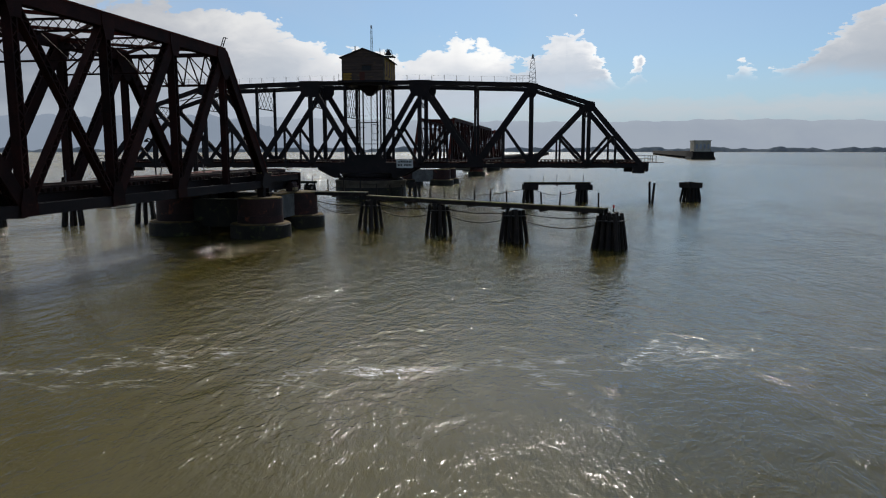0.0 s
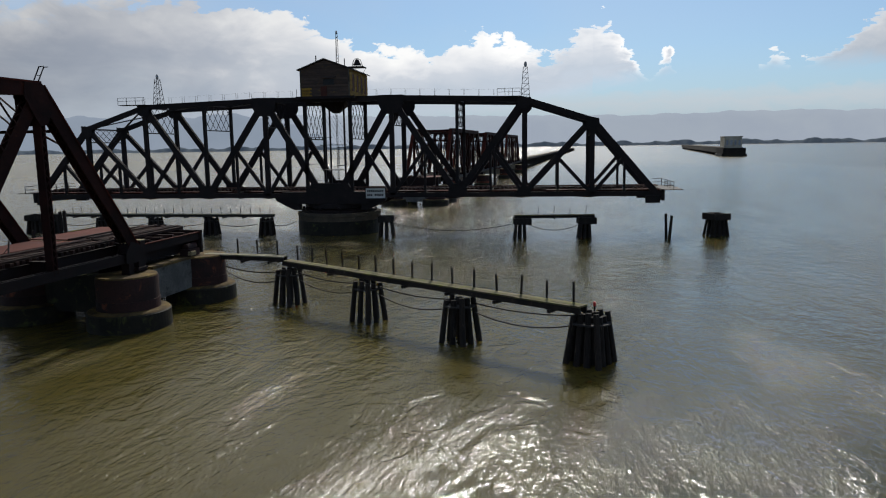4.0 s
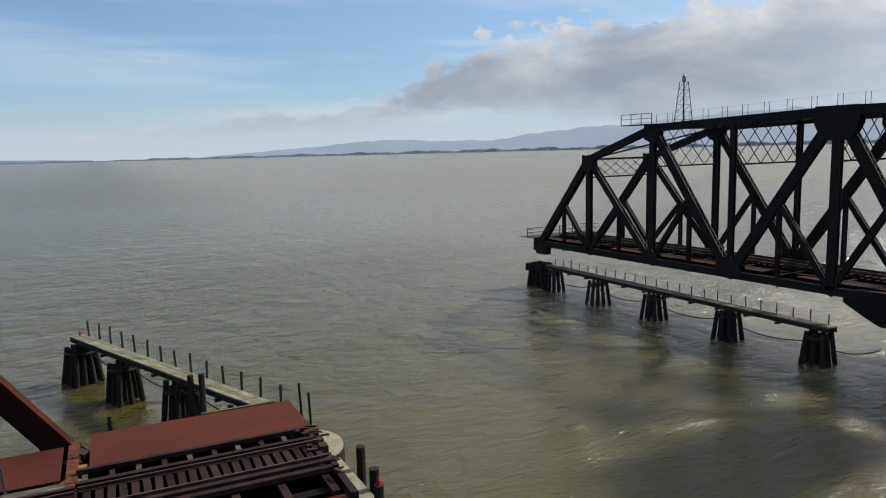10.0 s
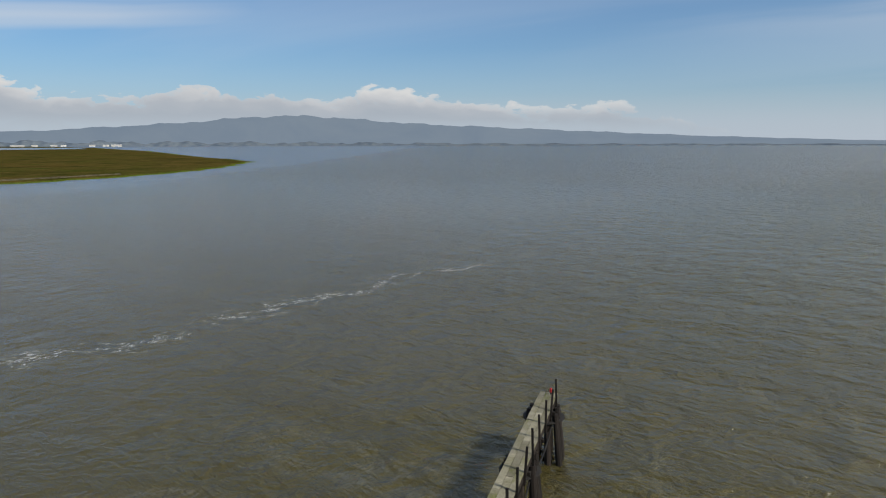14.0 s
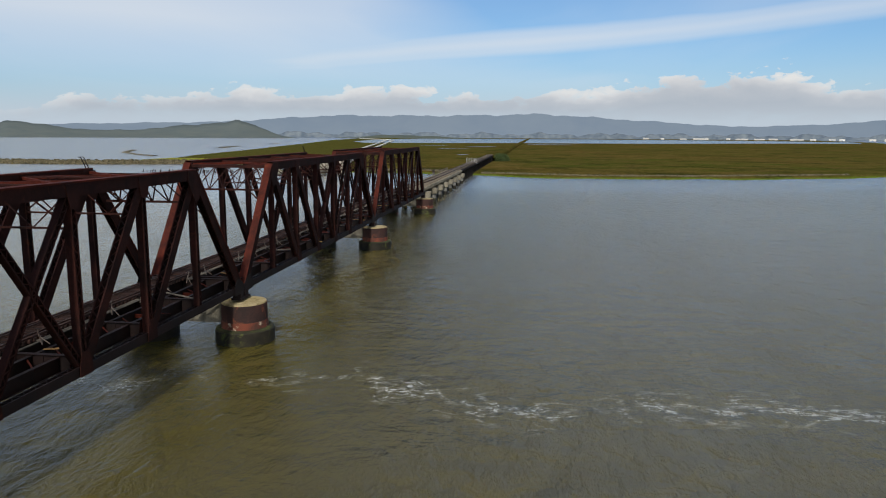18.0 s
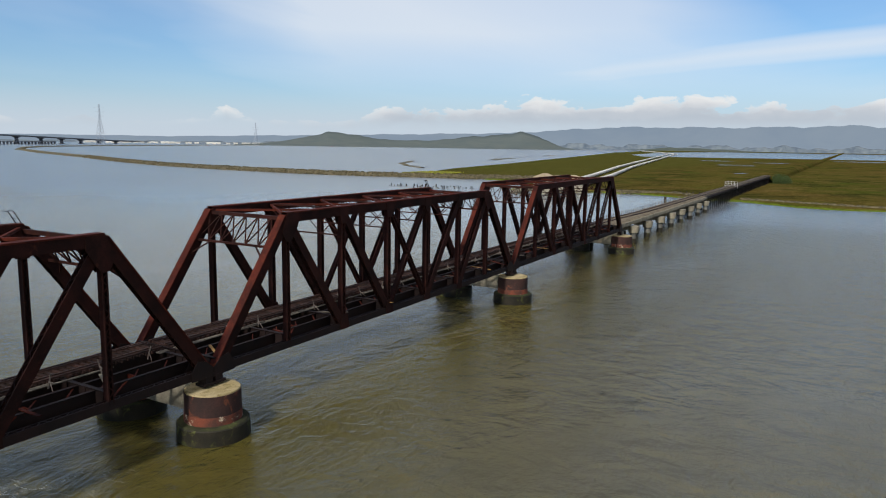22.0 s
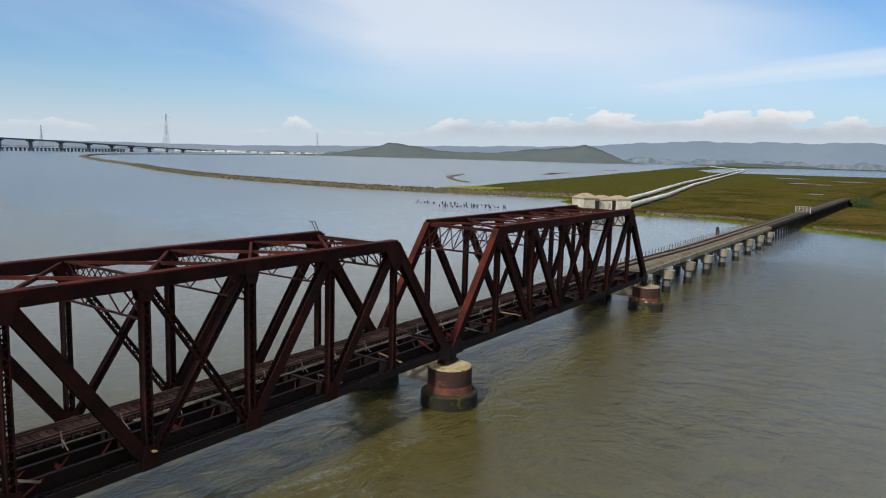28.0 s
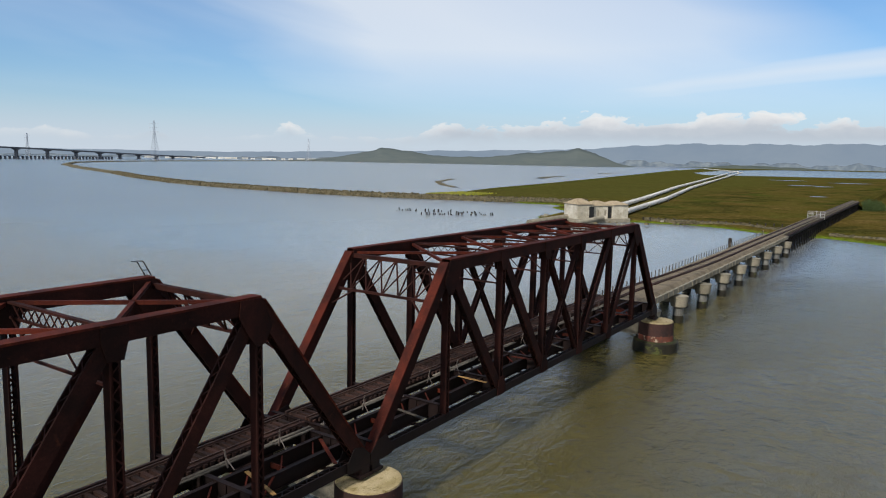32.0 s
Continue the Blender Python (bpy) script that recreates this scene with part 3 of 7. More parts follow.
    speck = ramp_node(t, noise_node(t, scaled(3.2, 1.3, 18), 1.0, 6, 0.78, 0.8), [(0.46, 0.0), (0.58, 1.0)])
    stray = math_node(t, "MULTIPLY", math_node(t, "MULTIPLY", thin, patch), ramp_node(t, away, [(0.25, 1.0), (0.45, 0.0)]))
    wander = math_node(t, "MULTIPLY", math_node(t, "SUBTRACT", noise_node(t, combine(t, 0.0, math_node(t, "MULTIPLY", py, 0.05)), 1.0, 5, 0.62, 0.6), 0.5), 26.0)
    off = math_node(t, "ABSOLUTE", math_node(t, "SUBTRACT", math_node(t, "ADD", math_node(t, "SUBTRACT", px, 42.5), math_node(t, "MULTIPLY", math_node(t, "MAXIMUM", math_node(t, "SUBTRACT", py, 10.0), 0.0), 0.29)), wander))
    core = ramp_node(t, math_node(t, "DIVIDE", off, 10.0), [(0.0, 0.35), (0.03, 0.2), (0.07, 0.0)])
    band = ramp_node(t, math_node(t, "DIVIDE", off, 10.0), [(0.0, 0.75), (0.15, 0.4), (0.4, 0.0)])
    thread = math_node(t, "ABSOLUTE", math_node(t, "SUBTRACT", noise_node(t, scaled(0.26, 0.12, 20), 1.0, 6, 0.6, 1.2), 0.5))
    thread = ramp_node(t, thread, [(0.0, 1.0), (0.014, 0.75), (0.034, 0.0)])
    core = math_node(t, "MAXIMUM", core, math_node(t, "MULTIPLY", band, thread))
    broken = ramp_node(t, noise_node(t, scaled(0.09, 0.13, 0), 1.0, 5, 0.65, 1.0), [(0.42, 0.0), (0.58, 1.0)])
    reach = ramp_node(t, math_node(t, "DIVIDE", math_node(t, "ABSOLUTE", math_node(t, "ADD", py, 22.0)), 120.0), [(0.42, 1.0), (0.52, 0.4), (0.8, 0.0)])
    rip = math_node(t, "MULTIPLY", math_node(t, "MULTIPLY", core, broken), reach)
    foam = math_node(t, "MULTIPLY", math_node(t, "MAXIMUM", stray, rip), speck, True)
    col = mix_rgb(t, foam, col, (0.66, 0.66, 0.62))
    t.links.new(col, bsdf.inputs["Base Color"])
    rough = math_node(t, "MULTIPLY_ADD", foam, 0.6)
    spread_of = t.nodes[-1]
    t.links.new(ramp_node(t, away, [(0.10, 0.11), (0.5, 0.17), (1.0, 0.27)]), spread_of.inputs[2])
    t.links.new(rough, bsdf.inputs["Roughness"])
    # light spreads in the silty water
    bsdf.subsurface_method = "BURLEY"
    bsdf.inputs["Subsurface Weight"].default_value, bsdf.inputs["Subsurface Scale"].default_value = 0.6, 1.6
    bsdf.inputs["Subsurface Radius"].default_value = (1.0, 0.8, 0.5)
    bsdf.inputs["IOR"].default_value = 1.333
    t.links.new(bp.outputs[0], bsdf.inputs["Normal"])
    return m


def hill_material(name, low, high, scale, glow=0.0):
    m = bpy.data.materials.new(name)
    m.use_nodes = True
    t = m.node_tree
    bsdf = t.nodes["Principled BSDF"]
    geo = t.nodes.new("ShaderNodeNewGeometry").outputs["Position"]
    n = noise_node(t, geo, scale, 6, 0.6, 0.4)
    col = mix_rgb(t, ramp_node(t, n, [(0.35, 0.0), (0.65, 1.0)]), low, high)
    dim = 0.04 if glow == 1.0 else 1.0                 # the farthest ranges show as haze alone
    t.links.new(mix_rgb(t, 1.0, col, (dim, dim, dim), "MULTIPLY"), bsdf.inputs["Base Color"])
    # the emission stands in for light scattered by the haze
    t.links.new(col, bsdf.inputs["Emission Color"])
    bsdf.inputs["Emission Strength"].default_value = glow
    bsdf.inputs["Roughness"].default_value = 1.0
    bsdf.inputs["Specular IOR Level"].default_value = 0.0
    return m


MARSH, WATER = land_material(), water_material()
# aerial haze is painted into these hill colours and their glow
HILL_NEAR = hill_material("hazed_hill_grass", (0.066, 0.080, 0.080), (0.082, 0.094, 0.088), 0.01, 0.4)
HILL_FAR = hill_material("hazed_blue_hill", (0.205, 0.262, 0.335), (0.23, 0.285, 0.35), 0.003, 1.0)
KNOLL = hill_material("hazed_dark_green_knoll", (0.052, 0.064, 0.060), (0.070, 0.080, 0.066), 0.01, 0.4)
HILL_WEST = hill_material("hazed_pale_hill", (0.42, 0.48, 0.575), (0.46, 0.52, 0.60), 0.002, 1.0)
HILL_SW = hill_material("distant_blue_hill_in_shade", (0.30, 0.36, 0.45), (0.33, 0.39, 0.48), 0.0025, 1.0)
SHORE_FAR = hill_material("hazed_dark_shore", (0.060, 0.078, 0.10), (0.115, 0.135, 0.15), 0.03, 0.4)


# ---- mesh tools ----
class Shape:
    """Gathers plain solids into one mesh."""

    def __init__(self):
        self.v, self.f = [], []

    def hexa(self, pts):
        n = len(self.v)
        self.v += [tuple(p) for p in pts]
        self.f += [tuple(n + i for i in q) for q in ((0, 1, 2, 3), (7, 6, 5, 4), (0, 4, 5, 1), (1, 5, 6, 2), (2, 6, 7, 3), (3, 7, 4, 0))]
        return self

    def box(self, x0, y0, z0, x1, y1, z1):
        return self.hexa([(x0, y0, z0), (x0, y1, z0), (x1, y1, z0), (x1, y0, z0), (x0, y0, z1), (x0, y1, z1), (x1, y1, z1), (x1, y0, z1)])

    def beam(self, p, q, w, h, up=(0, 0, 1), shift=(0, 0)):
        """A bar from p to q: w across, h along up; shift moves it across and along up."""
        p, q = Vector(p), Vector(q)
        d = (q - p).normalized()
        u = Vector(up)
        if abs(d.dot(u)) > 0.98:
            u = Vector((1, 0, 0)) if abs(d.x) < 0.9 else Vector((0, 1, 0))
        s = d.cross(u).normalized()
        u = s.cross(d)
        o = s * shift[0] + u * shift[1]
        a, b = s * (w / 2), u * (h / 2)
        return self.hexa([e + o + i * a + j * b for e in (p, q) for i, j in ((-1, -1), (1, -1), (1, 1), (-1, 1))])

    def prism(self, rings):
        """A closed skin over rings of equal length, with capped ends."""
        n, k = len(self.v), len(rings[0])
        for r in rings:
            self.v += [tuple(p) for p in r]
        for i in range(len(rings) - 1):
            for j in range(k):
                a, b = n + i * k + j, n + i * k + (j + 1) % k
                self.f.append((a, b, b + k, a + k))
        self.f += [tuple(range(n + k - 1, n - 1, -1)), tuple(range(n + (len(rings) - 1) * k, n + len(rings) * k))]
        return self

    def rod(self, p, q, r0, r1=None, sides=8, jitter=0.0):
        p, q = Vector(p), Vector(q)
        d = (q - p).normalized()
        s = d.cross(Vector((0, 0, 1)) if abs(d.z) < 0.95 else Vector((1, 0, 0))).normalized()
        u = s.cross(d)
        r1 = r0 if r1 is None else r1
        rings = []
        for e, r in ((p, r0), (q, r1)):
            rings.append([e + s * (math.cos(2 * math.pi * k / sides) * r * (1 + random.uniform(-jitter, jitter))) + u * (math.sin(2 * math.pi * k / sides) * r * (1 + random.uniform(-jitter, jitter))) for k in range(sides)])
        return self.prism(rings)

    def lathe(self, cx, cy, profile, sides=56):
        return self.prism([[(cx + r * math.cos(2 * math.pi * k / sides), cy + r * math.sin(2 * math.pi * k / sides), z) for k in range(sides)] for r, z in profile])

    def sag(self, p, q, drop, r, steps=10):
        p, q = Vector(p), Vector(q)
        pts = [p.lerp(q, i / steps) - Vector((0, 0, drop * 4 * (i / steps) * (1 - i / steps))) for i in range(steps + 1)]
        d = (q - p).normalized()
        s = d.cross(Vector((0, 0, 1))).normalized()
        u = Vector((0, 0, 1))
        return self.prism([[e + s * (r * math.cos(k * math.pi / 3)) + u * (r * math.sin(k * math.pi / 3)) for k in range(6)] for e in pts])

    def laced(self, p, q, w, h, up=(0, 1, 0), pitch=0.55, solid=False, bare=False):
        """A built-up member: two webs w wide, h apart along up, edge angles, and lacing bars on the open faces."""
        p, q = Vector(p), Vector(q)
        for k in (-1, 1):
            self.beam(p, q, w, 0.03, up, (0, k * (h / 2 - 0.015)))
            for e in (-1, 1):
                self.beam(p, q, 0.02, 0.1, up, (e * (w / 2 + 0.01), k * (h / 2 - 0.05)))
        d = (q - p).normalized()
        u = Vector(up)
        s = d.cross(u).normalized()
        u = s.cross(d)
        n = max(2, int((q - p).length / pitch))
        for e in (-1, 1):
            if solid and e == solid:
                if not bare:
                    self.beam(p, q, 0.03, h + 0.08, up, (e * (w / 2 + 0.03), 0))
                continue
            for i in range(n):
                a, b = p.lerp(q, i / n), p.lerp(q, (i + 1) / n)
                k = 1 if i % 2 else -1
                self.beam(a + s * (e * w / 2) - u * (k * h * 0.42), b + s * (e * w / 2) + u * (k * h * 0.42), 0.02, 0.07, d.cross(s))
        return self

    def mesh(self, name, mat, smooth=False):
        me = bpy.data.meshes.new(name)
        me.from_pydata(self.v, [], self.f)
        me.materials.append(mat)
        if smooth:
            me.polygons.foreach_set("use_smooth", [True] * len(me.polygons))
        me.update()
        return me


def put(name, mesh, parent=None, at=None, label=""):
    ob = new(name, mesh)
    if parent:
        ob.parent = parent
    if at is not None:
        ob.matrix_basis = at if isinstance(at, Matrix) else Matrix.Translation(at)
    return tagged(ob, label)


def part(name, shape, mat, parent, label="", at=None, smooth=False):
    return put(name, shape.mesh(name, mat, smooth), parent, at, label)


def thing(name, label, category, at=(0, 0, 0), group="", kind=""):
    ob = new(name)
    ob.empty_display_size = 0.5
    ob.matrix_basis = at if isinstance(at, Matrix) else Matrix.Translation(at)
    return tagged(ob, label, category, group, kind)


def smoothstep(a, b, x):
    x = min(max((x - a) / (b - a), 0.0), 1.0)
    return x * x * (3 - 2 * x)


# ---- water, land, distance ----
ring = Shape()
n = 96
ring.v = [(30, 0, 0)] + [(30 + 4700 * math.cos(2 * math.pi * k / n), 4700 * math.sin(2 * math.pi * k / n), 0) for k in range(n)]
ring.f = [(0, 1 + k, 1 + (k + 1) % n) for k in range(n)]
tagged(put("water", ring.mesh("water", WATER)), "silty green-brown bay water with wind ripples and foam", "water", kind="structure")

MARSH_EDGE = [(331, 2), (320, -28), (314, -64), (326, -122), (350, -183), (386, -236), (460, -317), (538, -386), (640, -432), (760, -470), (1400, -740), (2600, -1150), (4300, -1500),
              (4300, 960), (2322, 615), (1300, 395), (756, 281), (560, 245), (484, 226), (447, 210), (424, 190), (424, 160), (416, 130), (372, 104), (330, 98), (326, 92), (342, 78), (345, 55), (349, 26)]


def edge_distance(px, py, poly):
    """Signed distance of grid points to a closed outline, positive inside."""
    best = np.full(px.shape, 1e9)
    inside = np.zeros(px.shape, bool)
    for (x0, y0), (x1, y1) in zip(poly, poly[1:] + poly[:1]):
        dx, dy = x1 - x0, y1 - y0
        k = np.clip(((px - x0) * dx + (py - y0) * dy) / (dx * dx + dy * dy), 0, 1)
        best = np.minimum(best, np.hypot(px - x0 - k * dx, py - y0 - k * dy))
        cross = (y0 > py) != (y1 > py)
        with np.errstate(divide="ignore", invalid="ignore"):
            inside ^= cross & (px < dx * (py - y0) / (dy if dy else 1e-9) + x0)
    return np.where(inside, best, -best)


def land_sheet(name, poly, xs, ys, height, bank, mat, label, wob=2.0):
    px, py = np.meshgrid(np.array(xs), np.array(ys), indexing="ij")
    d = edge_distance(px, py, poly)
    d = d + wob * (np.sin(px * 0.11 + py * 0.07) + np.sin(px * 0.31 - py * 0.23) * 0.6 + np.sin(px * 0.05 - py * 0.13))
    k = np.clip(d / bank + 0.5, 0, 1)
    z = -0.6 + (height + 0.6) * k * k * (3 - 2 * k) + 0.10 * np.sin(px * 0.19) * np.sin(py * 0.23) * k
    verts = np.stack([px, py, z], -1).reshape(-1, 3)
    ny = px.shape[1]
    keep = (z > -0.55)
    cell = keep[:-1, :-1] | keep[1:, :-1] | keep[:-1, 1:] | keep[1:, 1:]
    i, j = np.nonzero(cell)
    a = i * ny + j
    faces = np.stack([a, a + ny, a + ny + 1, a + 1], -1)
    me = bpy.data.meshes.new(name)
    me.from_pydata(verts.tolist(), [], faces.tolist())
    me.materials.append(mat)
    me.polygons.foreach_set("use_smooth", [True] * len(me.polygons))
    return tagged(put(name, me), label, "marsh", kind="structure")


def steps(a, b, first, grow):
    out, x, s = [a], a, first
    while x < b:
        x += s
        s *= grow
        out.append(x)
    return out


xs = steps(300, 4400, 2.5, 1.022)
ys = sorted(set([-v for v in steps(0, 1700, 2.5, 1.025)] + steps(0, 1500, 2.5, 1.025)))
land_sheet("ground", MARSH_EDGE, xs, ys, 0.95, 9.0, MARSH, "flat brown-green salt marsh with a grassy bank")

LEVEE = [(436, 120), (424, 165), (414, 205), (404, 240), (401, 285), (406, 345), (413, 400), (425, 455), (470, 580), (525, 705), (620, 950), (735, 1205), (850, 1390), (1000, 1560), (1300, 1760), (1900, 2050), (3000, 2450)]


def strip(name, line, half, height, mat, label, category, seed, seg=6.0, rough=0.5):
    rnd = random.Random(seed)
    sh = Shape()
    pts = []
    for (x0, y0), (x1, y1) in zip(line, line[1:]):
        m = max(1, int(math.hypot(x1 - x0, y1 - y0) / seg))
        pts += [(x0 + (x1 - x0) * k / m, y0 + (y1 - y0) * k / m) for k in range(m)]
    pts.append(line[-1])
    prof = [(-1.0, -0.5), (-0.8, 0.25), (-0.5, 0.8), (-0.25, 1.0), (0.25, 1.0), (0.6, 0.7), (1.0, -0.5)]
    for i, (x, y) in enumerate(pts):
        a, b = pts[max(i - 1, 0)], pts[min(i + 1, len(pts) - 1)]
        dx, dy = b[0] - a[0], b[1] - a[1]
        ln = math.hypot(dx, dy)
        sx, sy = dy / ln, -dx / ln
        for k, h in prof:
            w = half * k * (1 + rnd.uniform(-0.2, 0.2) * rough)
            sh.v.append((x + sx * w, y + sy * w, height * h + (rnd.uniform(-0.25, 0.25) * rough if h > 0 else 0)))
    m = len(prof)
    for i in range(len(pts) - 1):
        for j in range(m - 1):
            a = i * m + j
            sh.f.append((a, a + m, a + m + 1, a + 1))
    return tagged(put(name, sh.mesh(name, mat)), label, category, kind="structure")


strip("levee", LEVEE, 7.5, 2.2, RIPRAP, "long curved levee of broken stone riprap", "levee", 4, 2.5, 1.0)


def ridge(name, radius, heights, mat, label, base=-2.0, seed=1, wobble=0.08, depth=260.0, step=0.25):
    """A range of hills round the place: heights are (azimuth, metres)."""
    rnd = random.Random(seed)
    sh = Shape()
    a0, a1 = heights[0][0], heights[-1][0]
    cnt = int((a1 - a0) / step) + 1
    ph = [rnd.uniform(0, 6.28) for _ in range(6)]
    for i in range(cnt + 1):
        a = a0 + (a1 - a0) * i / cnt
        h = float(np.interp(a, [p[0] for p in heights], [p[1] for p in heights]))
        w = sum(math.sin(a * f + p) * g for f, g, p in zip((1.3, 2.9, 5.3, 9.7, 17.0, 31.0), (1, 0.7, 0.4, 0.2, 0.08, 0.03), ph))
        h = max(h * (1 + wobble * w), 0.5)
        for r, k in ((radius - depth, 0.0), (radius - depth * 0.6, 0.4), (radius - depth * 0.25, 0.8), (radius, 1.0), (radius + 60, 0.2)):
            rr = r
            sh.v.append((30 + rr * math.cos(radians(a)), rr * math.sin(radians(a)), base + (h - base) * k))
    for i in range(cnt):
        for j in range(4):
            q = i * 5 + j
            sh.f.append((q, q + 1, q + 6, q + 5))
    return tagged(put(name, sh.mesh(name, mat, True)), label, "hills", kind="structure")


R = 4400
tan = lambda e: R * math.tan(radians(e)) + 15
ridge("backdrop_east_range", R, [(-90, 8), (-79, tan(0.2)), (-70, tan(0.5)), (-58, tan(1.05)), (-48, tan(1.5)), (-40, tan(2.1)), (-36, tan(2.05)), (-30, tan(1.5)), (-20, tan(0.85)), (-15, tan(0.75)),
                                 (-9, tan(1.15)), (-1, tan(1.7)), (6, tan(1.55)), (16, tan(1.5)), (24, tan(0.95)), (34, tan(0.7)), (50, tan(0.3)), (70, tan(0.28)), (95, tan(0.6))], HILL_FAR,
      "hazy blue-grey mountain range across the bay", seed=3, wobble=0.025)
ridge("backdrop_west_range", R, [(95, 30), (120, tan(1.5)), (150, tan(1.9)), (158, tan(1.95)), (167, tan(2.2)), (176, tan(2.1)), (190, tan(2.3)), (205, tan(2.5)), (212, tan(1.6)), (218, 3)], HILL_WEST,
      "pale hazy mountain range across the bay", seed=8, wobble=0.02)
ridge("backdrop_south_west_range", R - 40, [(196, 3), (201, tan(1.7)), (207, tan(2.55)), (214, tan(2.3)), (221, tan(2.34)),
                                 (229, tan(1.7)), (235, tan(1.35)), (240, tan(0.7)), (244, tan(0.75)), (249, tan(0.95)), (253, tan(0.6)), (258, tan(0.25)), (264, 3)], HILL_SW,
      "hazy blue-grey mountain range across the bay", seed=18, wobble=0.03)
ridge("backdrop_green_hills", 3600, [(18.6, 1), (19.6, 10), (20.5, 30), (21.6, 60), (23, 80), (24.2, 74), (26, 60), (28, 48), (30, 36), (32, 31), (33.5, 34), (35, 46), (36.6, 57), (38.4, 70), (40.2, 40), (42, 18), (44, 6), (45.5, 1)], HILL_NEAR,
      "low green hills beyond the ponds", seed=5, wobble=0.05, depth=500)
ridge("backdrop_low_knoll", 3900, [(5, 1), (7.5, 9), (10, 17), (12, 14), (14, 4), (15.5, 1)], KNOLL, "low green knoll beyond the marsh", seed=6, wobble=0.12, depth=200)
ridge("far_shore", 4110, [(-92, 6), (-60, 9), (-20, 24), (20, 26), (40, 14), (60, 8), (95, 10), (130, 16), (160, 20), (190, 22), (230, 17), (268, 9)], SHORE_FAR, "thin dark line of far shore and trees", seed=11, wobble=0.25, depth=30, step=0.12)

# ---- fixed truss spans ----
PANEL, PITCH, HALF = 7.58, 54.86, 4.36
END = 8.0                              # the two end panels are a little longer
GAP = (PITCH - 5 * PANEL - 2 * END) / 2
LENGTH = 5 * PANEL + 2 * END
ZT, ZB = 15.72, 4.86                  # chord centre lines
FAST = (0, 1, 0)


def node(k):
    return 0.0 if k == 0 else LENGTH if k == 7 else END + PANEL * (k - 1)


def truss_span():
    span = thing("truss_span", "rust-red riveted steel through-truss bridge span on round piers", "bridge span", group="fixed truss spans")
    U = lambda k: (node(k), 0, ZT)
    L = lambda k: (node(k), 0, ZB)
    top = Shape().laced((node(1) - 0.1, 0, ZT), (node(6) + 0.1, 0, ZT), 0.80, 0.62, FAST, 0.6, solid=1, bare=True)
    low = Shape().laced((-0.2, 0, ZB), (LENGTH + 0.2, 0, ZB), 0.58, 0.5, FAST, 0.45)
    post = Shape().laced(L(0), U(1), 0.80, 0.62, FAST, 0.6, solid=1, bare=True)
    post_b = Shape().laced(U(6), L(7), 0.80, 0.62, FAST, 0.6, solid=1, bare=True)
    # red rust only on the sunlit top faces; shaded sides take RUST_MID
    covers = []
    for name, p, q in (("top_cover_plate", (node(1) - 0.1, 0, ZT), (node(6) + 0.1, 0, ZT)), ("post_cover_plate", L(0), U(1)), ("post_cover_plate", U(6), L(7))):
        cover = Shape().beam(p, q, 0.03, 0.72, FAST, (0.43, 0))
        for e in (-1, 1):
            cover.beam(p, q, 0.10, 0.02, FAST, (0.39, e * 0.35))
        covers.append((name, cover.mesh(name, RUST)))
    along = (1, 0, 0)
    upright = Shape().laced((0, 0, ZB), (0, 0, ZT), 0.5, 0.5, along, 0.42)
    hanger = Shape().laced((0, 0, ZB), (0, 0, ZT - 0.4), 0.46, 0.42, along, 0.42)
    diag = Shape().laced((0, 0, ZT), (PANEL, 0, ZB), 0.72, 0.52, FAST, 0.45)
    diag_b = Shape().laced((0, 0, ZB), (PANEL, 0, ZT), 0.72, 0.52, FAST, 0.45)
    thin = Shape().laced((0, 0, ZT), (PANEL, 0, ZB), 0.40, 0.46, along, 0.42)
    thin_b = Shape().laced((0, 0, ZB), (PANEL, 0, ZT), 0.40, 0.46, along, 0.42)
    gusset = Shape()
    for s in (-1, 1):
        gusset.prism([[(x, s * 0.34 + o, z) for x, z in ((-0.62, -0.30), (0.62, -0.30), (0.62, 0.25), (0.36, 1.15), (-0.36, 1.15), (-0.62, 0.25))] for o in (-0.015, 0.015)])
    hip = Shape()
    for s in (-1, 1):
        hip.prism([[(x, s * 0.36 + o, z) for x, z in ((-0.62, -0.75), (-0.12, 0.33), (1.2, 0.34), (1.3, -0.5), (0.7, -1.5), (0.25, -2.1), (-0.3, -2.0), (-0.75, -1.2))] for o in (-0.015, 0.015)])
    foot = Shape()
    for s in (-1, 1):
        foot.prism([[(x, s * 0.36 + o, z) for x, z in ((-0.45, -0.45), (1.6, -0.35), (1.6, 0.3), (1.0, 1.1), (0.2, 0.9), (-0.45, 0.3))] for o in (-0.015, 0.015)])
    shoe = Shape().box(-0.55, -0.5, -1.0, 0.55, 0.5, -0.8).box(-0.35, -0.4, -0.8, 0.35, 0.4, -0.3)
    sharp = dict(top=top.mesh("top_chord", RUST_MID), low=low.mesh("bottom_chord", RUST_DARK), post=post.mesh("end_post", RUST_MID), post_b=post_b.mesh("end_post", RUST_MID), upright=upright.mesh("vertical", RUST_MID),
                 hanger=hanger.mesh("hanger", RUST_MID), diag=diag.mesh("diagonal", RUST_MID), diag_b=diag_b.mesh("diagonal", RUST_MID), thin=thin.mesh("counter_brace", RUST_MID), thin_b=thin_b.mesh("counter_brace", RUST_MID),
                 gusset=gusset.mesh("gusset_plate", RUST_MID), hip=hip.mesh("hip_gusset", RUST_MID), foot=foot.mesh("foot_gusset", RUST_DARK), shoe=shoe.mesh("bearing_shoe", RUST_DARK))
    for y in (-HALF, HALF):
        put("top_chord", sharp["top"], span, (0, y, 0))
        for name, mesh in covers:
            put(name, mesh, span, (0, y, 0))
        put("bottom_chord", sharp["low"], span, (0, y, 0))
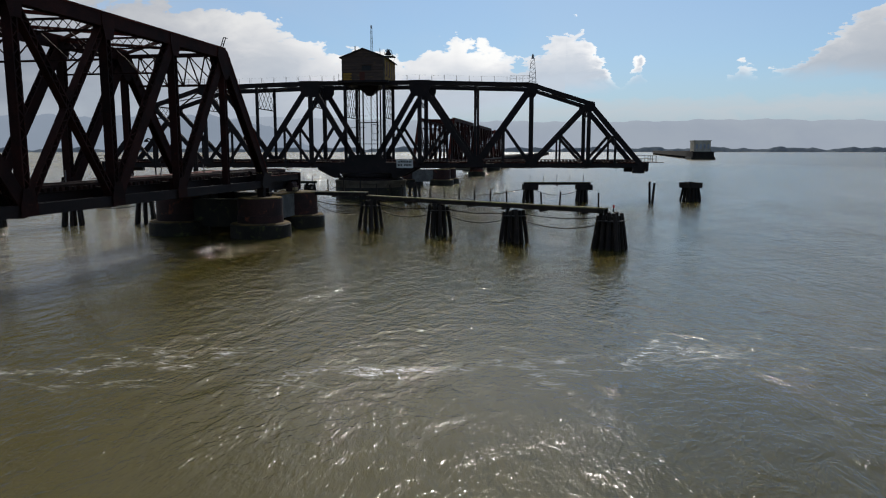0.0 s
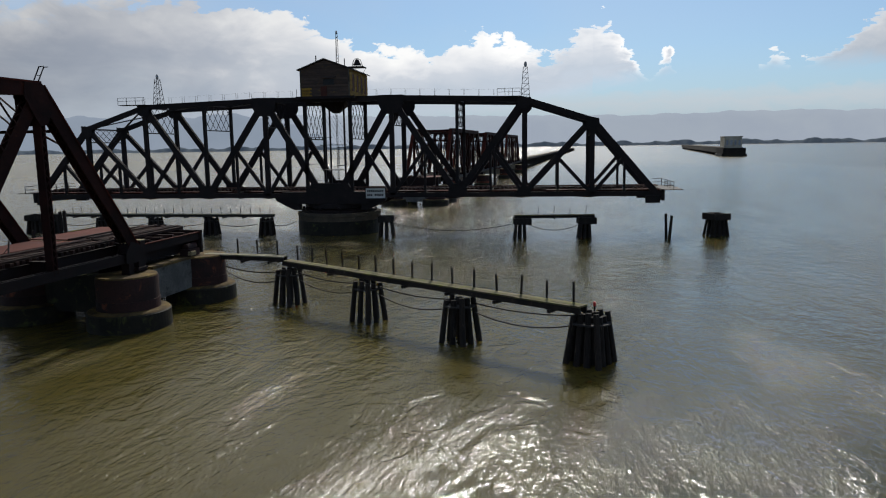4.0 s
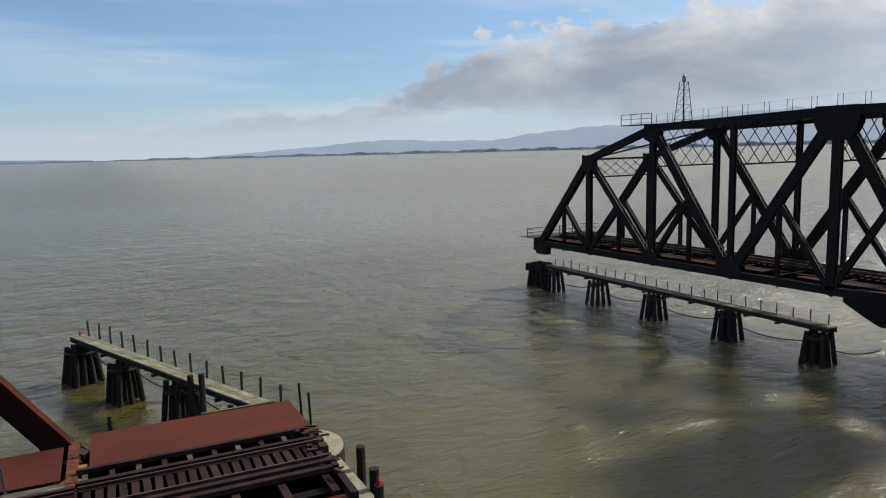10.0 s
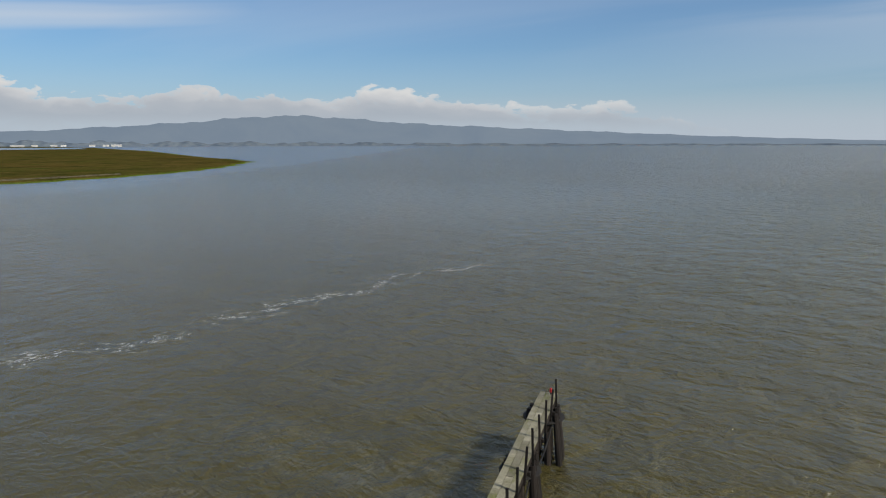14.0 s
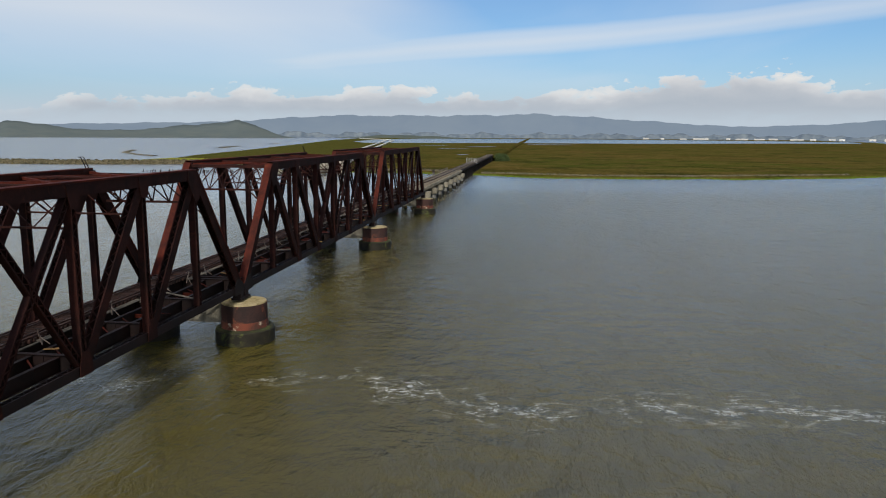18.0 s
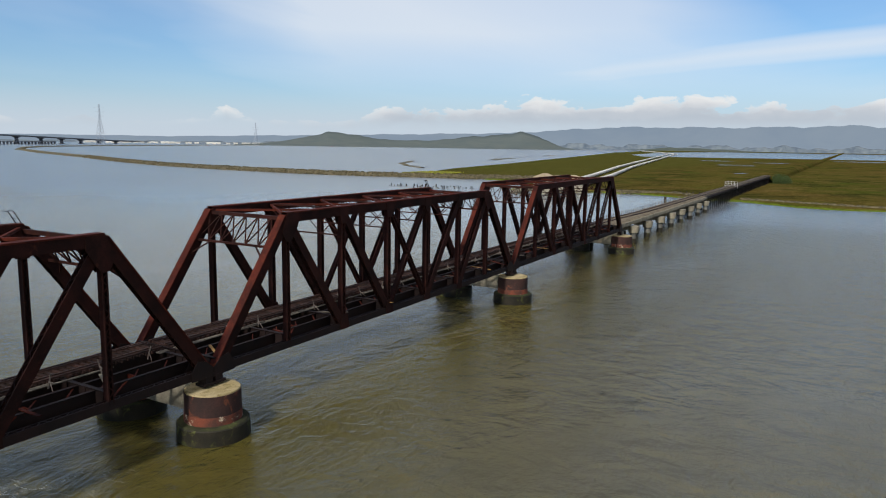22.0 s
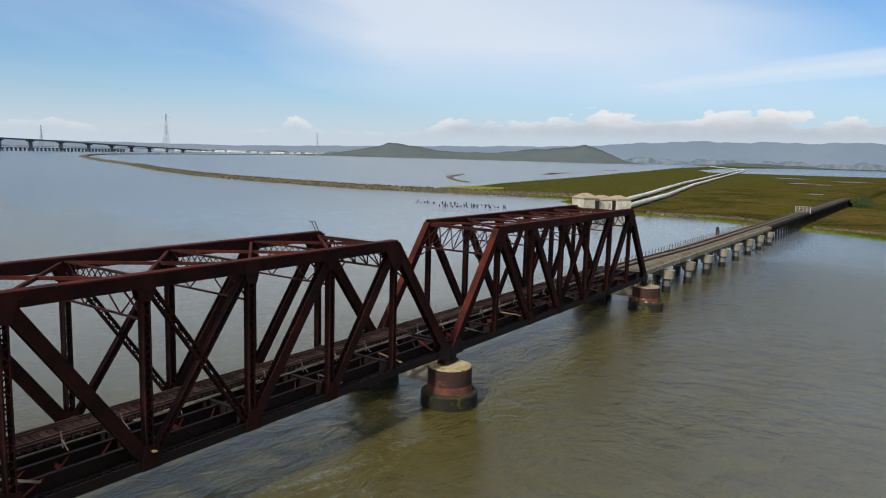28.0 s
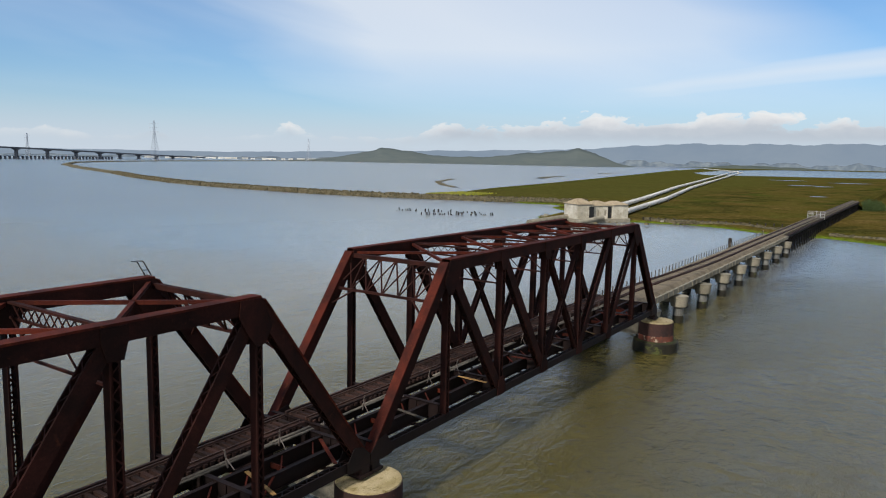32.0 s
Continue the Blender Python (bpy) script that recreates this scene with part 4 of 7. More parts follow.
        put("end_post", sharp["post"], span, (0, y, 0))
        put("end_post", sharp["post_b"], span, (0, y, 0))
        for k in (2, 3, 4, 5):
            put("vertical", sharp["upright"], span, (node(k), y, 0))
        for k in (1, 6):
            put("hanger", sharp["hanger"], span, (node(k), y, 0))
        for k in (1, 2):
            put("diagonal", sharp["diag"], span, (node(k), y, 0))
        for k in (4, 5):
            put("diagonal", sharp["diag_b"], span, (node(k), y, 0))
        put("counter_brace", sharp["thin"], span, (node(3), y, 0))
        put("counter_brace", sharp["thin_b"], span, (node(3), y, 0))
        for k in range(2, 6):
            put("gusset_plate", sharp["gusset"], span, (node(k), y, ZB))
            put("gusset_plate", sharp["gusset"], span, Matrix.Translation((node(k), y, ZT)) @ pose(0, 0, 0, 180, 0, 0))
        put("hip_gusset", sharp["hip"], span, (node(1), y, ZT))
        put("hip_gusset", sharp["hip"], span, Matrix.Translation((node(6), y, ZT)) @ pose(0, 0, 0, 0, 0, 180))
        put("foot_gusset", sharp["foot"], span, (0, y, ZB))
        put("foot_gusset", sharp["foot"], span, Matrix.Translation((LENGTH, y, ZB)) @ pose(0, 0, 0, 0, 0, 180))
        for x in (0, LENGTH):
            put("bearing_shoe", sharp["shoe"], span, (x, y, ZB))
    # top struts, sway frames and laterals
    sway = Shape()
    sway.beam((0, -HALF, ZT + 0.18), (0, HALF, ZT + 0.18), 0.22, 0.12)
    sway.beam((0, -HALF, ZT - 0.55), (0, HALF, ZT - 0.55), 0.16, 0.1)
    for k in range(13):
        a, b = -HALF + 2 * HALF * k / 13, -HALF + 2 * HALF * (k + 1) / 13
        sway.beam((-0.03, a, ZT - 0.55), (-0.03, b, ZT + 0.15), 0.03, 0.06, (1, 0, 0)).beam((0.03, b, ZT - 0.55), (0.03, a, ZT + 0.15), 0.03, 0.06, (1, 0, 0))
    sway.beam((0, -HALF, ZT - 2.3), (0, HALF, ZT - 2.3), 0.12, 0.12)
    for s in (-1, 1):
        sway.beam((0, s * HALF, ZT - 2.3), (0, s * HALF * 0.45, ZT - 0.55), 0.08, 0.1, (1, 0, 0))
        sway.beam((0, s * HALF * 0.45, ZT - 2.3), (0, s * HALF * 0.9, ZT - 0.55), 0.06, 0.08, (1, 0, 0))
        sway.beam((0, s * HALF * 0.45, ZT - 2.3), (0, 0, ZT - 0.55), 0.06, 0.08, (1, 0, 0))
    sway_mesh = sway.mesh("sway_frame", RUST_MID)
    for k in (2, 3, 4, 5):
        put("sway_frame", sway_mesh, span, (node(k), 0, 0))
    portal = Shape()
    slope = Vector((-END, 0, ZB - ZT)).normalized()
    P = lambda y, d: Vector((END, 0, ZT)) + slope * d + Vector((0, y, 0))
    portal.beam(P(-HALF, 0.1), P(HALF, 0.1), 0.3, 0.3)
    portal.beam(P(-HALF, 2.9), P(HALF, 2.9), 0.18, 0.18)
    for k in range(6):
        a, b = -HALF + HALF / 3 * k, -HALF + HALF / 3 * (k + 1)
        portal.beam(P(a, 0.1), P(b, 2.9), 0.07, 0.1, (1, 0, 0))
        portal.beam(P(b, 0.1), P(a, 2.9), 0.07, 0.1, (1, 0, 0))
        portal.beam(P(a, 0.1), P(a, 2.9), 0.07, 0.1, (1, 0, 0))
    for s in (-1, 1):
        portal.beam(P(s * HALF, 4.4), P(s * HALF * 0.6, 2.9), 0.1, 0.12, (1, 0, 0))
    pm = portal.mesh("portal_frame", RUST_MID)
    put("portal_frame", pm, span)
    put("portal_frame", pm, span, Matrix.Translation((LENGTH, 0, 0)) @ pose(0, 0, 0, 0, 0, 180))
    lat = Shape()
    lat.laced((0, -HALF, ZT + 0.1), (PANEL, HALF, ZT + 0.1), 0.16, 0.2, (0, 0, 1), 0.35)
    lat_b = Shape().laced((0, HALF, ZT + 0.1), (PANEL, -HALF, ZT + 0.1), 0.16, 0.2, (0, 0, 1), 0.35)
    lm, lmb = lat.mesh("top_lateral", RUST), lat_b.mesh("top_lateral", RUST)
    for k in range(1, 6):
        put("top_lateral", lm, span, (node(k), 0, 0))
        put("top_lateral", lmb, span, (node(k), 0, 0.0))
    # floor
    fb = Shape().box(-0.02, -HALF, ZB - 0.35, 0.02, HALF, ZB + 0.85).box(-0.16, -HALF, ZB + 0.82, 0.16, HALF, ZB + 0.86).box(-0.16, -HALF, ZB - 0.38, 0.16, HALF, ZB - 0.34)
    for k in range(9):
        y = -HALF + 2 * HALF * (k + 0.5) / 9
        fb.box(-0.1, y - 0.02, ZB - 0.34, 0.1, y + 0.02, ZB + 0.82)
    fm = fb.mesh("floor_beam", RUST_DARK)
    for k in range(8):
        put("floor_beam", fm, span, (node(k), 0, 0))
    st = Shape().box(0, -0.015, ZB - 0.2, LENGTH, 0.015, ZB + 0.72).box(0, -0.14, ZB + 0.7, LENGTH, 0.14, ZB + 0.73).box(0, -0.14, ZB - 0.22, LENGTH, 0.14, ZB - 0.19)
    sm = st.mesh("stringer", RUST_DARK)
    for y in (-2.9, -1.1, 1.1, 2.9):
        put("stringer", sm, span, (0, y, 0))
    brace = Shape()
    for k in range(3):
        x = PANEL * (k + 0.5) / 3
        brace.beam((x - 0.9, -2.9, ZB + 0.55), (x + 0.9, -1.1, ZB + 0.55), 0.09, 0.07)
    brace.beam((PANEL * 0.5, -2.9, ZB + 0.3), (PANEL * 0.5, -1.1, ZB + 0.3), 0.1, 0.3)
    br_mesh = brace.mesh("stringer_brace", RUST)
    for k in range(7):
        put("stringer_brace", br_mesh, span, (node(k), 0, 0))
    strut = Shape().beam((0, -HALF, ZB + 0.25), (2.4, -2.9, ZB + 0.62), 0.12, 0.1).mesh("knee_strut", RUST)
    for k in range(1, 7):
        put("knee_strut", strut, span, (node(k), 0, 0))
    bl = Shape().beam((0, -HALF, ZB - 0.3), (PANEL, HALF, ZB - 0.3), 0.2, 0.1)
    bl2 = Shape().beam((0, HALF, ZB - 0.3), (PANEL, -HALF, ZB - 0.3), 0.2, 0.1)
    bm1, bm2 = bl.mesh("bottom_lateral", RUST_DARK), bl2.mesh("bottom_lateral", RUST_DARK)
    for k in range(7):
        put("bottom_lateral", bm1, span, (node(k), 0, 0))
        put("bottom_lateral", bm2, span, (node(k), 0, -0.05))
    return span


first = truss_span()
first.matrix_basis = Matrix.Translation((GAP, 0, 0))
for k in (1, 2):
    copy_thing(first, Matrix.Translation((GAP + PITCH * k, 0, 0)))
WEST = -107.9
for k in (1, 2, 3):
    copy_thing(first, Matrix.Translation((WEST + GAP - PITCH * k, 0, 0)))

# ---- piers of the fixed spans ----


def drum(parent, x, y, r=2.08, base=2.7, top=3.68, low=1.25, band=True, cap=None):
    part("caisson_base", Shape().lathe(x, y, [(base * 1.02, -1.5), (base, 0.1), (base * 0.99, low - 0.1), (base * 0.95, low)]), TIDE_AND_SHADE, parent, "algae-covered caisson base", smooth=False)
    part("base_rim", Shape().lathe(x, y, [(base * 0.97, low - 0.02), (base * 0.93, low + 0.06), (r * 1.05, low + 0.1)]), ALGAE if band else LICHEN, parent, "growth-covered ledge")
    part("caisson_band", Shape().lathe(x, y, [(r * 1.03, low), (r * 1.02, low + 0.75)]), PALE_FLAKE if band else CAISSON, parent, "flaking pale band" if band else "rusting lower band")
    part("caisson", Shape().lathe(x, y, [(r, low + 0.75), (r, top - 0.12)]), CAISSON, parent, "rusting steel caisson")
    part("caisson_cap", Shape().lathe(x, y, [(r * 0.98, top - 0.12), (r * 0.97, top - 0.02), (r * 0.9, top)]), cap or (CONCRETE_TOP if band else LICHEN), parent, "pale concrete cap")


def pier(x):
    p = thing("bridge_pier", "pair of round rusted caissons joined by a concrete wall", "bridge pier", (0, 0, 0), "bridge piers")
    for y in (-4.75, 4.75):
        drum(p, x, y)
    part("web_wall", Shape().box(x - 0.75, -3.2, 1.7, x + 0.75, 3.2, 3.55), CONCRETE, p, "concrete web wall")
    return p


for k in (1, 2, 3):
    pier(PITCH * k - 0.2)
for k in (1, 2, 3):
    pier(WEST - PITCH * k)


def rest_pier(x0, sgn):
    """The double pier beside the channel, with four caissons and walls between them."""
    p = thing("rest_pier", "four rusted caissons with concrete walls beside the channel", "bridge pier", (0, 0, 0), "bridge piers")
    x1 = x0 - sgn * 8.7
    for x, y in ((x0 - sgn * 0.2, -4.7), (x0 + sgn * 0.75, 4.05), (x1, -4.7), (x1 + sgn * 0.1, 4.15)):
        drum(p, x, y, 2.05, 2.8, band=False, cap=PALE_CAP if (x, y) == (x1, -4.7) else None)
    for y in (-4.5, 4.05):
        part("side_wall", Shape().box(min(x0, x1) + 1.5, y - 0.5, 1.3, max(x0, x1) - 1.5, y + 0.5, 3.6), PIER_WALL, p, "stained concrete side wall")
        part("wall_curb", Shape().box(min(x0, x1) + 1.5, y - 0.58, 3.6, max(x0, x1) - 1.5, y + 0.58, 3.78), LICHEN, p, "lichen-yellowed wall curb")
    part("cross_wall", Shape().box(x1 - 0.6, -3.0, 0.8, x1 + 0.6, 3.0, 3.55), PIER_WALL, p)
    # this wall stands in shade, which its dark colour paints in
    part("cross_wall", Shape().box(x0 - 0.6, -3.0, 0.8, x0 + 0.6, 3.0, 3.4), TIDE_AND_SHADE, p, "cross wall coloured dark for the shade under the deck")
    return p


rest_pier(0.5, 1)
rest_pier(WEST - 0.5, -1)

# ---- approach deck at the channel ----


def approach(name, at):
    d = thing(name, "short steel deck with red cover plates and one track", "bridge deck", at, "approach decks")
    for y in (-3.6, -1.1, 1.1, 3.6):
        part("girder", Shape().box(-7.6, y - 0.02, 4.1, 0.6, y + 0.02, 5.5).box(-7.6, y - 0.2, 5.45, 0.6, y + 0.2, 5.5).box(-7.6, y - 0.2, 4.05, 0.6, y + 0.2, 4.1), RUST_DARK, d)
    part("end_beam", Shape().box(-7.95, -4.8, 3.9, -7.7, 4.6, 5.7), RUST_DARK, d)
    for x in (0.0, 1.4):
        cp = part("corner_post", Shape().box(x - 0.28, 4.0, 3.7, x + 0.28, 4.6, 5.86), RUST_DARK, d)
        part("post_cap", Shape().box(x - 0.31, 3.97, 5.86, x + 0.31, 4.63, 5.93), CONCRETE_TOP, cp, "pale timber cap")
    part("corner_post", Shape().box(-7.95, 4.05, 3.9, -7.6, 4.5, 5.6), RUST_DARK, d)
    part("cover_plate", Shape().box(-7.9, -4.7, 5.82, 0.0, -1.1, 5.86), RED_PLATE, d, "red painted cover plate")
    part("plate_edge", Shape().box(-7.3, -4.84, 5.78, -4.2, -4.71, 5.92), MOSS_WOOD, d, "yellowed timber edge")
    part("plate_lip", Shape().box(-7.9, -4.72, 5.70, 0.0, -4.68, 5.819), RUST_DARK, d)
    part("edge_post", Shape().box(-0.78, -5.0, 4.4, -0.64, -4.86, 6.4), PILE_WOOD, d, "short dark timber post")
    for y0, y1 in ((-4.3, -2.6), (-2.5, -0.4), (-0.3, 2.2)):
        part("gap_beam", Shape().box(0.42, y0, 5.55, 0.68, y1, 5.80).box(0.36, y0, 5.80, 0.74, y1, 5.815), FLAKED_STEEL, d, "flaking orange-rusted beam")
    for k in range(10):
        x = -7.6 + 0.86 * k
        part("cross_timber", Shape().box(x - 0.09, -1.15, 5.5, x + 0.09, 0.3, 5.80), GREY_WOOD if k % 2 else TIE_WOOD, d)
    for k in range(6):
        x = -7.3 + 1.5 * k
        part("cross_timber", Shape().box(x - 0.13, 2.6, 5.5, x + 0.13, 4.3, 5.74), TIE_WOOD, d)
    part("girder_edge", Shape().box(-7.8, 4.32, 5.52, -0.3, 4.56, 5.58), RUST, d, "rusty girder edge")
    part("edge_girder", Shape().box(-7.8, 4.42, 4.95, -0.3, 4.47, 5.52), RUST_DARK, d)
    part("side_timber", Shape().box(-7.7, 2.75, 5.80, 0.4, 3.0, 5.98), TIE_WOOD, d)
    part("side_timber", Shape().box(-7.7, 0.0, 5.80, 0.4, 0.2, 5.98), TIE_WOOD, d)
    part("side_timber", Shape().box(-7.7, -1.1, 5.80, 0.4, -0.9, 5.98), TIE_WOOD, d)
    for k in range(5):
        part("debris_block", Shape().box(-8.0 + 0.05 * k, -0.6 + 0.8 * k, 5.7, -7.6 + 0.1 * (k % 2), -0.2 + 0.8 * k, 5.95 + 0.06 * (k % 3)), FLAKED_STEEL if k % 2 else TIE_WOOD, d)
    rnd = random.Random(44)
    for k in range(22):
        x, y, a = rnd.uniform(-8.0, -7.3), rnd.uniform(-1.0, 4.2), rnd.uniform(0, 180)
        ln, w = rnd.uniform(0.2, 0.75), rnd.uniform(0.06, 0.16)
        dx, dy = ln / 2 * math.cos(radians(a)), ln / 2 * math.sin(radians(a))
        part("scrap", Shape().beam((x - dx, y - dy, 5.90 + 0.006 * k), (x + dx, y + dy, 5.98 + 0.004 * k), w, 0.05), (FLAKED_STEEL, CAISSON, TIE_WOOD)[k % 3], d)
    return d


approach("approach_deck", (0, 0, 0))
approach("approach_deck", Matrix.Translation((WEST + 0.5, 0, 0)) @ pose(0, 0, 0, 0, 0, 180))
for x, y, h in ((-9.6, 1.9, 0.75), (-9.75, 1.0, 1.0), (-9.9, -1.0, 1.1)):
    tagged(part("bollard", Shape().rod((x, y, -1.0), (x, y, 3.6 + h), 0.2, 0.19, 10, 0.05), PILE_WOOD, None), "short dark timber bollard on the pier end", "bollard", "bollards")
lamp = thing("marker_lamp", "small red navigation lamp on a bollard", "lamp", (-9.6, 1.9, 4.35), "marker lamps")
part("lens", Shape().lathe(0, 0, [(0.08, 0.0), (0.09, 0.04), (0.09, 0.2), (0.03, 0.3)], 12), RED_LAMP, lamp, "red lens")
tagged(part("gangplank", Shape().beam((-9.15, -2.4, 3.72), (-9.3, 3.0, 3.74), 0.55, 0.1), PLANK_WOOD, None), "pale grey plank sloping across the pier end", "plank")
bx = thing("rusty_machine_box", "small rusty machine box on the pier wall", "box", (-6.7, 4.15, 3.78))
part("body", Shape().box(-0.7, -0.45, 0, 0.7, 0.45, 0.55).rod((-0.7, 0, 0.7), (0.6, 0, 0.7), 0.28, 0.28, 12), CAISSON, bx)
part("lid", Shape().box(0.1, 0.3, 0.1, 0.8, 0.62, 0.4), CONCRETE_TOP, bx)
gn = thing("gooseneck_lamp", "dark gooseneck lamp pipe on the truss post", "lamp", (4.3, -4.5, 5.2))
neck = Shape().rod((0, 0, 0), (0, 0, 2.9), 0.06, 0.06, 8)
pts = [Vector((0.9 - 0.9 * math.cos(a), 0, 2.9 + 0.9 * math.sin(a))) for a in np.linspace(0, math.pi * 0.62, 8)]
for a, b in zip(pts, pts[1:]):
    neck.rod(a, b, 0.06, 0.06, 8)
part("neck", neck, BLACK_STEEL, gn)
part("shade", Shape().lathe(pts[-1].x, 0, [(0.26, pts[-1].z - 0.25), (0.1, pts[-1].z - 0.02)], 12), BLACK_STEEL, gn)
for k, (x0, x1) in enumerate(((0.9, 7.0), (7.1, 14.5))):
    tagged(part("cover_plate", Shape().box(x0, -3.9, 5.78, x1, -0.75, 5.82), RED_PLATE, None), "red painted steel cover plate lying on the bridge floor", "cover plate", "cover plates")

weeds = Shape()
rnd = random.Random(61)
for k in range(90):
    x, y, a, h = rnd.gauss(-8.75, 0.28), rnd.gauss(-5.3, 0.16), rnd.uniform(0, 6.28), rnd.uniform(0.15, 0.42)
    weeds.rod((x, y, 3.66), (x + 0.2 * math.cos(a), y + 0.2 * math.sin(a), 3.66 + h), 0.025, 0.004, 3)
tagged(part("weeds", weeds, YELLOW_WEED, None), "tuft of dry yellow-green weeds on the pier cap", "weeds", kind="stuff")

# ---- track ----


def track_y(x):
    return 1.45 + 0.45 * smoothstep(-9, 30, x)


TIE = Shape().box(-0.12, -1.32, 0, 0.12, 1.32, 0.22).mesh("tie", TIE_WOOD)


def track(x0, x1, z, split=True, pitch=0.52):
    tr = thing("railway_track", "rusty single railway track on old timber ties", "railway track", (0, 0, 0), "railway tracks", kind="")
    rnd = random.Random(int(x0 * 10))
    cnt = int((x1 - x0) / pitch)
    rest = Shape()
    for k in range(cnt):
        x = x0 + pitch * (k + 0.5)
        if split:
            put("tie", TIE, tr, Matrix.Translation((x, track_y(x) + rnd.uniform(-0.06, 0.06), z + rnd.uniform(-0.015, 0.015))) @ pose(0, 0, 0, 0, 0, rnd.uniform(-1.5, 1.5)))
        else:
            y = track_y(x) + rnd.uniform(-0.06, 0.06)
            rest.box(x - 0.12, y - 1.32, z, x + 0.12, y + 1.32, z + 0.2)
    if not split:
        tagged(part("ties", rest, TIE_WOOD, tr), kind="stuff")
    for s in (-0.72, 0.72):
        m = max(1, int((x1 - x0) / 5))
        prof = ((-0.07, 0.22), (0.07, 0.22), (0.07, 0.25), (0.015, 0.26), (0.015, 0.34), (0.037, 0.35), (0.037, 0.385), (-0.037, 0.385), (-0.037, 0.35), (-0.015, 0.34), (-0.015, 0.26), (-0.07, 0.25))
        sh = Shape().prism([[(x, track_y(x) + s + w, z + h) for w, h in prof] for x in (x0 + (x1 - x0) * k / m for k in range(m + 1))])
        part("rail", sh, RAIL_STEEL, tr)
    for s in (-1.12, 1.12):
        m = max(1, int((x1 - x0) / 5))
        for k in range(m):
            a, b = x0 + (x1 - x0) * k / m, x0 + (x1 - x0) * (k + 1) / m - 0.05
            part("guard_timber", Shape().beam((a, track_y(a) + s, z + 0.29), (b, track_y(b) + s, z + 0.29), 0.18, 0.14), TIE_WOOD, tr)
    return tr


DECK = 5.62


def side_walk(x0, x1, seed):
    w = thing("timber_walk", "grey weathered timber walk beside the track", "walkway", (0, 0, 0), "timber walks")
    rnd = random.Random(seed)
    x = x0
    while x < x1 - 0.5:
        l = min(rnd.uniform(2.6, 4.6), x1 - x)
        for y in (-1.72, -1.98):
            a, b = x + 0.02, x + l - 0.02
            if rnd.random() < 0.88:
                part("plank", Shape().beam((a, track_y(a) + y + rnd.uniform(-0.05, 0.05), DECK + 0.13), (b, track_y(b) + y + rnd.uniform(-0.05, 0.05), DECK + 0.13 + rnd.uniform(-0.03, 0.05)), 0.22, 0.07), GREY_WOOD, w)
        x += l
    return w


def bracket(x, y, lean):
    b = thing("rail_bracket", "bent pale steel angle bracket standing on the bridge floor", "bracket", Matrix.Translation((x, y, DECK + 0.1)) @ pose(0, 0, 0, lean, lean * 0.6, 0), "rail brackets")
    part("upright", Shape().box(-0.05, -0.02, -0.1, 0.05, 0.02, 0.95), WHITE_DULL, b)
    part("foot", Shape().beam((0, 0, 0.45), (0, -0.55, -0.15), 0.06, 0.03), WHITE_DULL, b)
    return b


def loose_board(x, y, turn, length, mat):
    return tagged(put("loose_board", Shape().box(-length / 2, -0.11, 0, length / 2, 0.11, 0.06).mesh("loose_board", mat), None, Matrix.Translation((x, y, ZB + 0.78)) @ pose(0, 0, 0, 0, 0, turn)), "loose weathered board lying across the open bridge floor", "board", "loose boards")


for k in range(3):
    side_walk(PITCH * k + 0.5, PITCH * (k + 1) - 0.2, k)
rnd = random.Random(77)
for k in range(42):
    x = 2.5 + 3.85 * k
    bracket(x, track_y(x) - 2.2, rnd.uniform(-14, 14))
for k in range(20):
    x = 10 + 7.6 * k + rnd.uniform(-1.5, 1.5)
    loose_board(x, rnd.uniform(-3.4, -2.2), rnd.uniform(55, 125), rnd.uniform(2.2, 3.8), TAN_BOARD if k % 3 == 0 else RUST if k % 3 == 1 else GREY_WOOD)
for x, y in ((node(1) + GAP, HALF), (node(6) + GAP, HALF), (node(6) + GAP + PITCH, HALF)):
    b = thing("bent_ladder_end", "bent rusty ladder end sticking up from the truss corner", "ladder", (x, y, ZT + 0.3), "bent ladder ends")
    for d in (-0.18, 0.18):
        part("ladder_rail", Shape().beam((d, 0, 0), (d - 0.5, 0.1, 1.0), 0.05, 0.05).beam((d - 0.5, 0.1, 1.0), (d - 0.85, 0.1, 1.05), 0.05, 0.05), RUST_DARK, b)
    part("rung", Shape().beam((-0.43, 0.05, 0.5), (-0.07, 0.05, 0.5), 0.04, 0.04), RUST_DARK, b)
for k, (x, y, w, tone) in enumerate(((0.3, -1.6, 0.5, TAN_BOARD), (0.5, -2.4, 0.35, RED_PLATE), (0.25, -3.2, 0.4, CAISSON), (0.55, -0.6, 0.4, TAN_BOARD))):
    tagged(put("scrap_block", Shape().box(-w / 2, -0.3, 0, w / 2, 0.3, 0.22).mesh("scrap_block", tone), None, Matrix.Translation((x, y, 5.56)) @ pose(0, 0, 0, 0, 0, 20 * k)), "rusty scrap block lying in the deck gap", "scrap", "scrap blocks")
track(-7.7, 0.3, DECK + 0.1, True, 0.36)
for k in range(3):
    track(PITCH * k + 0.4, PITCH * (k + 1) - 0.1, DECK)

# ---- swing span, open beside the channel ----
SW = Vector((-54.7, -0.5, 0))
SWING = Matrix.Translation(SW) @ pose(0, 0, 0, 0, 0, 90 + 3.9)      # local x runs along the span, local -y faces the fixed spans


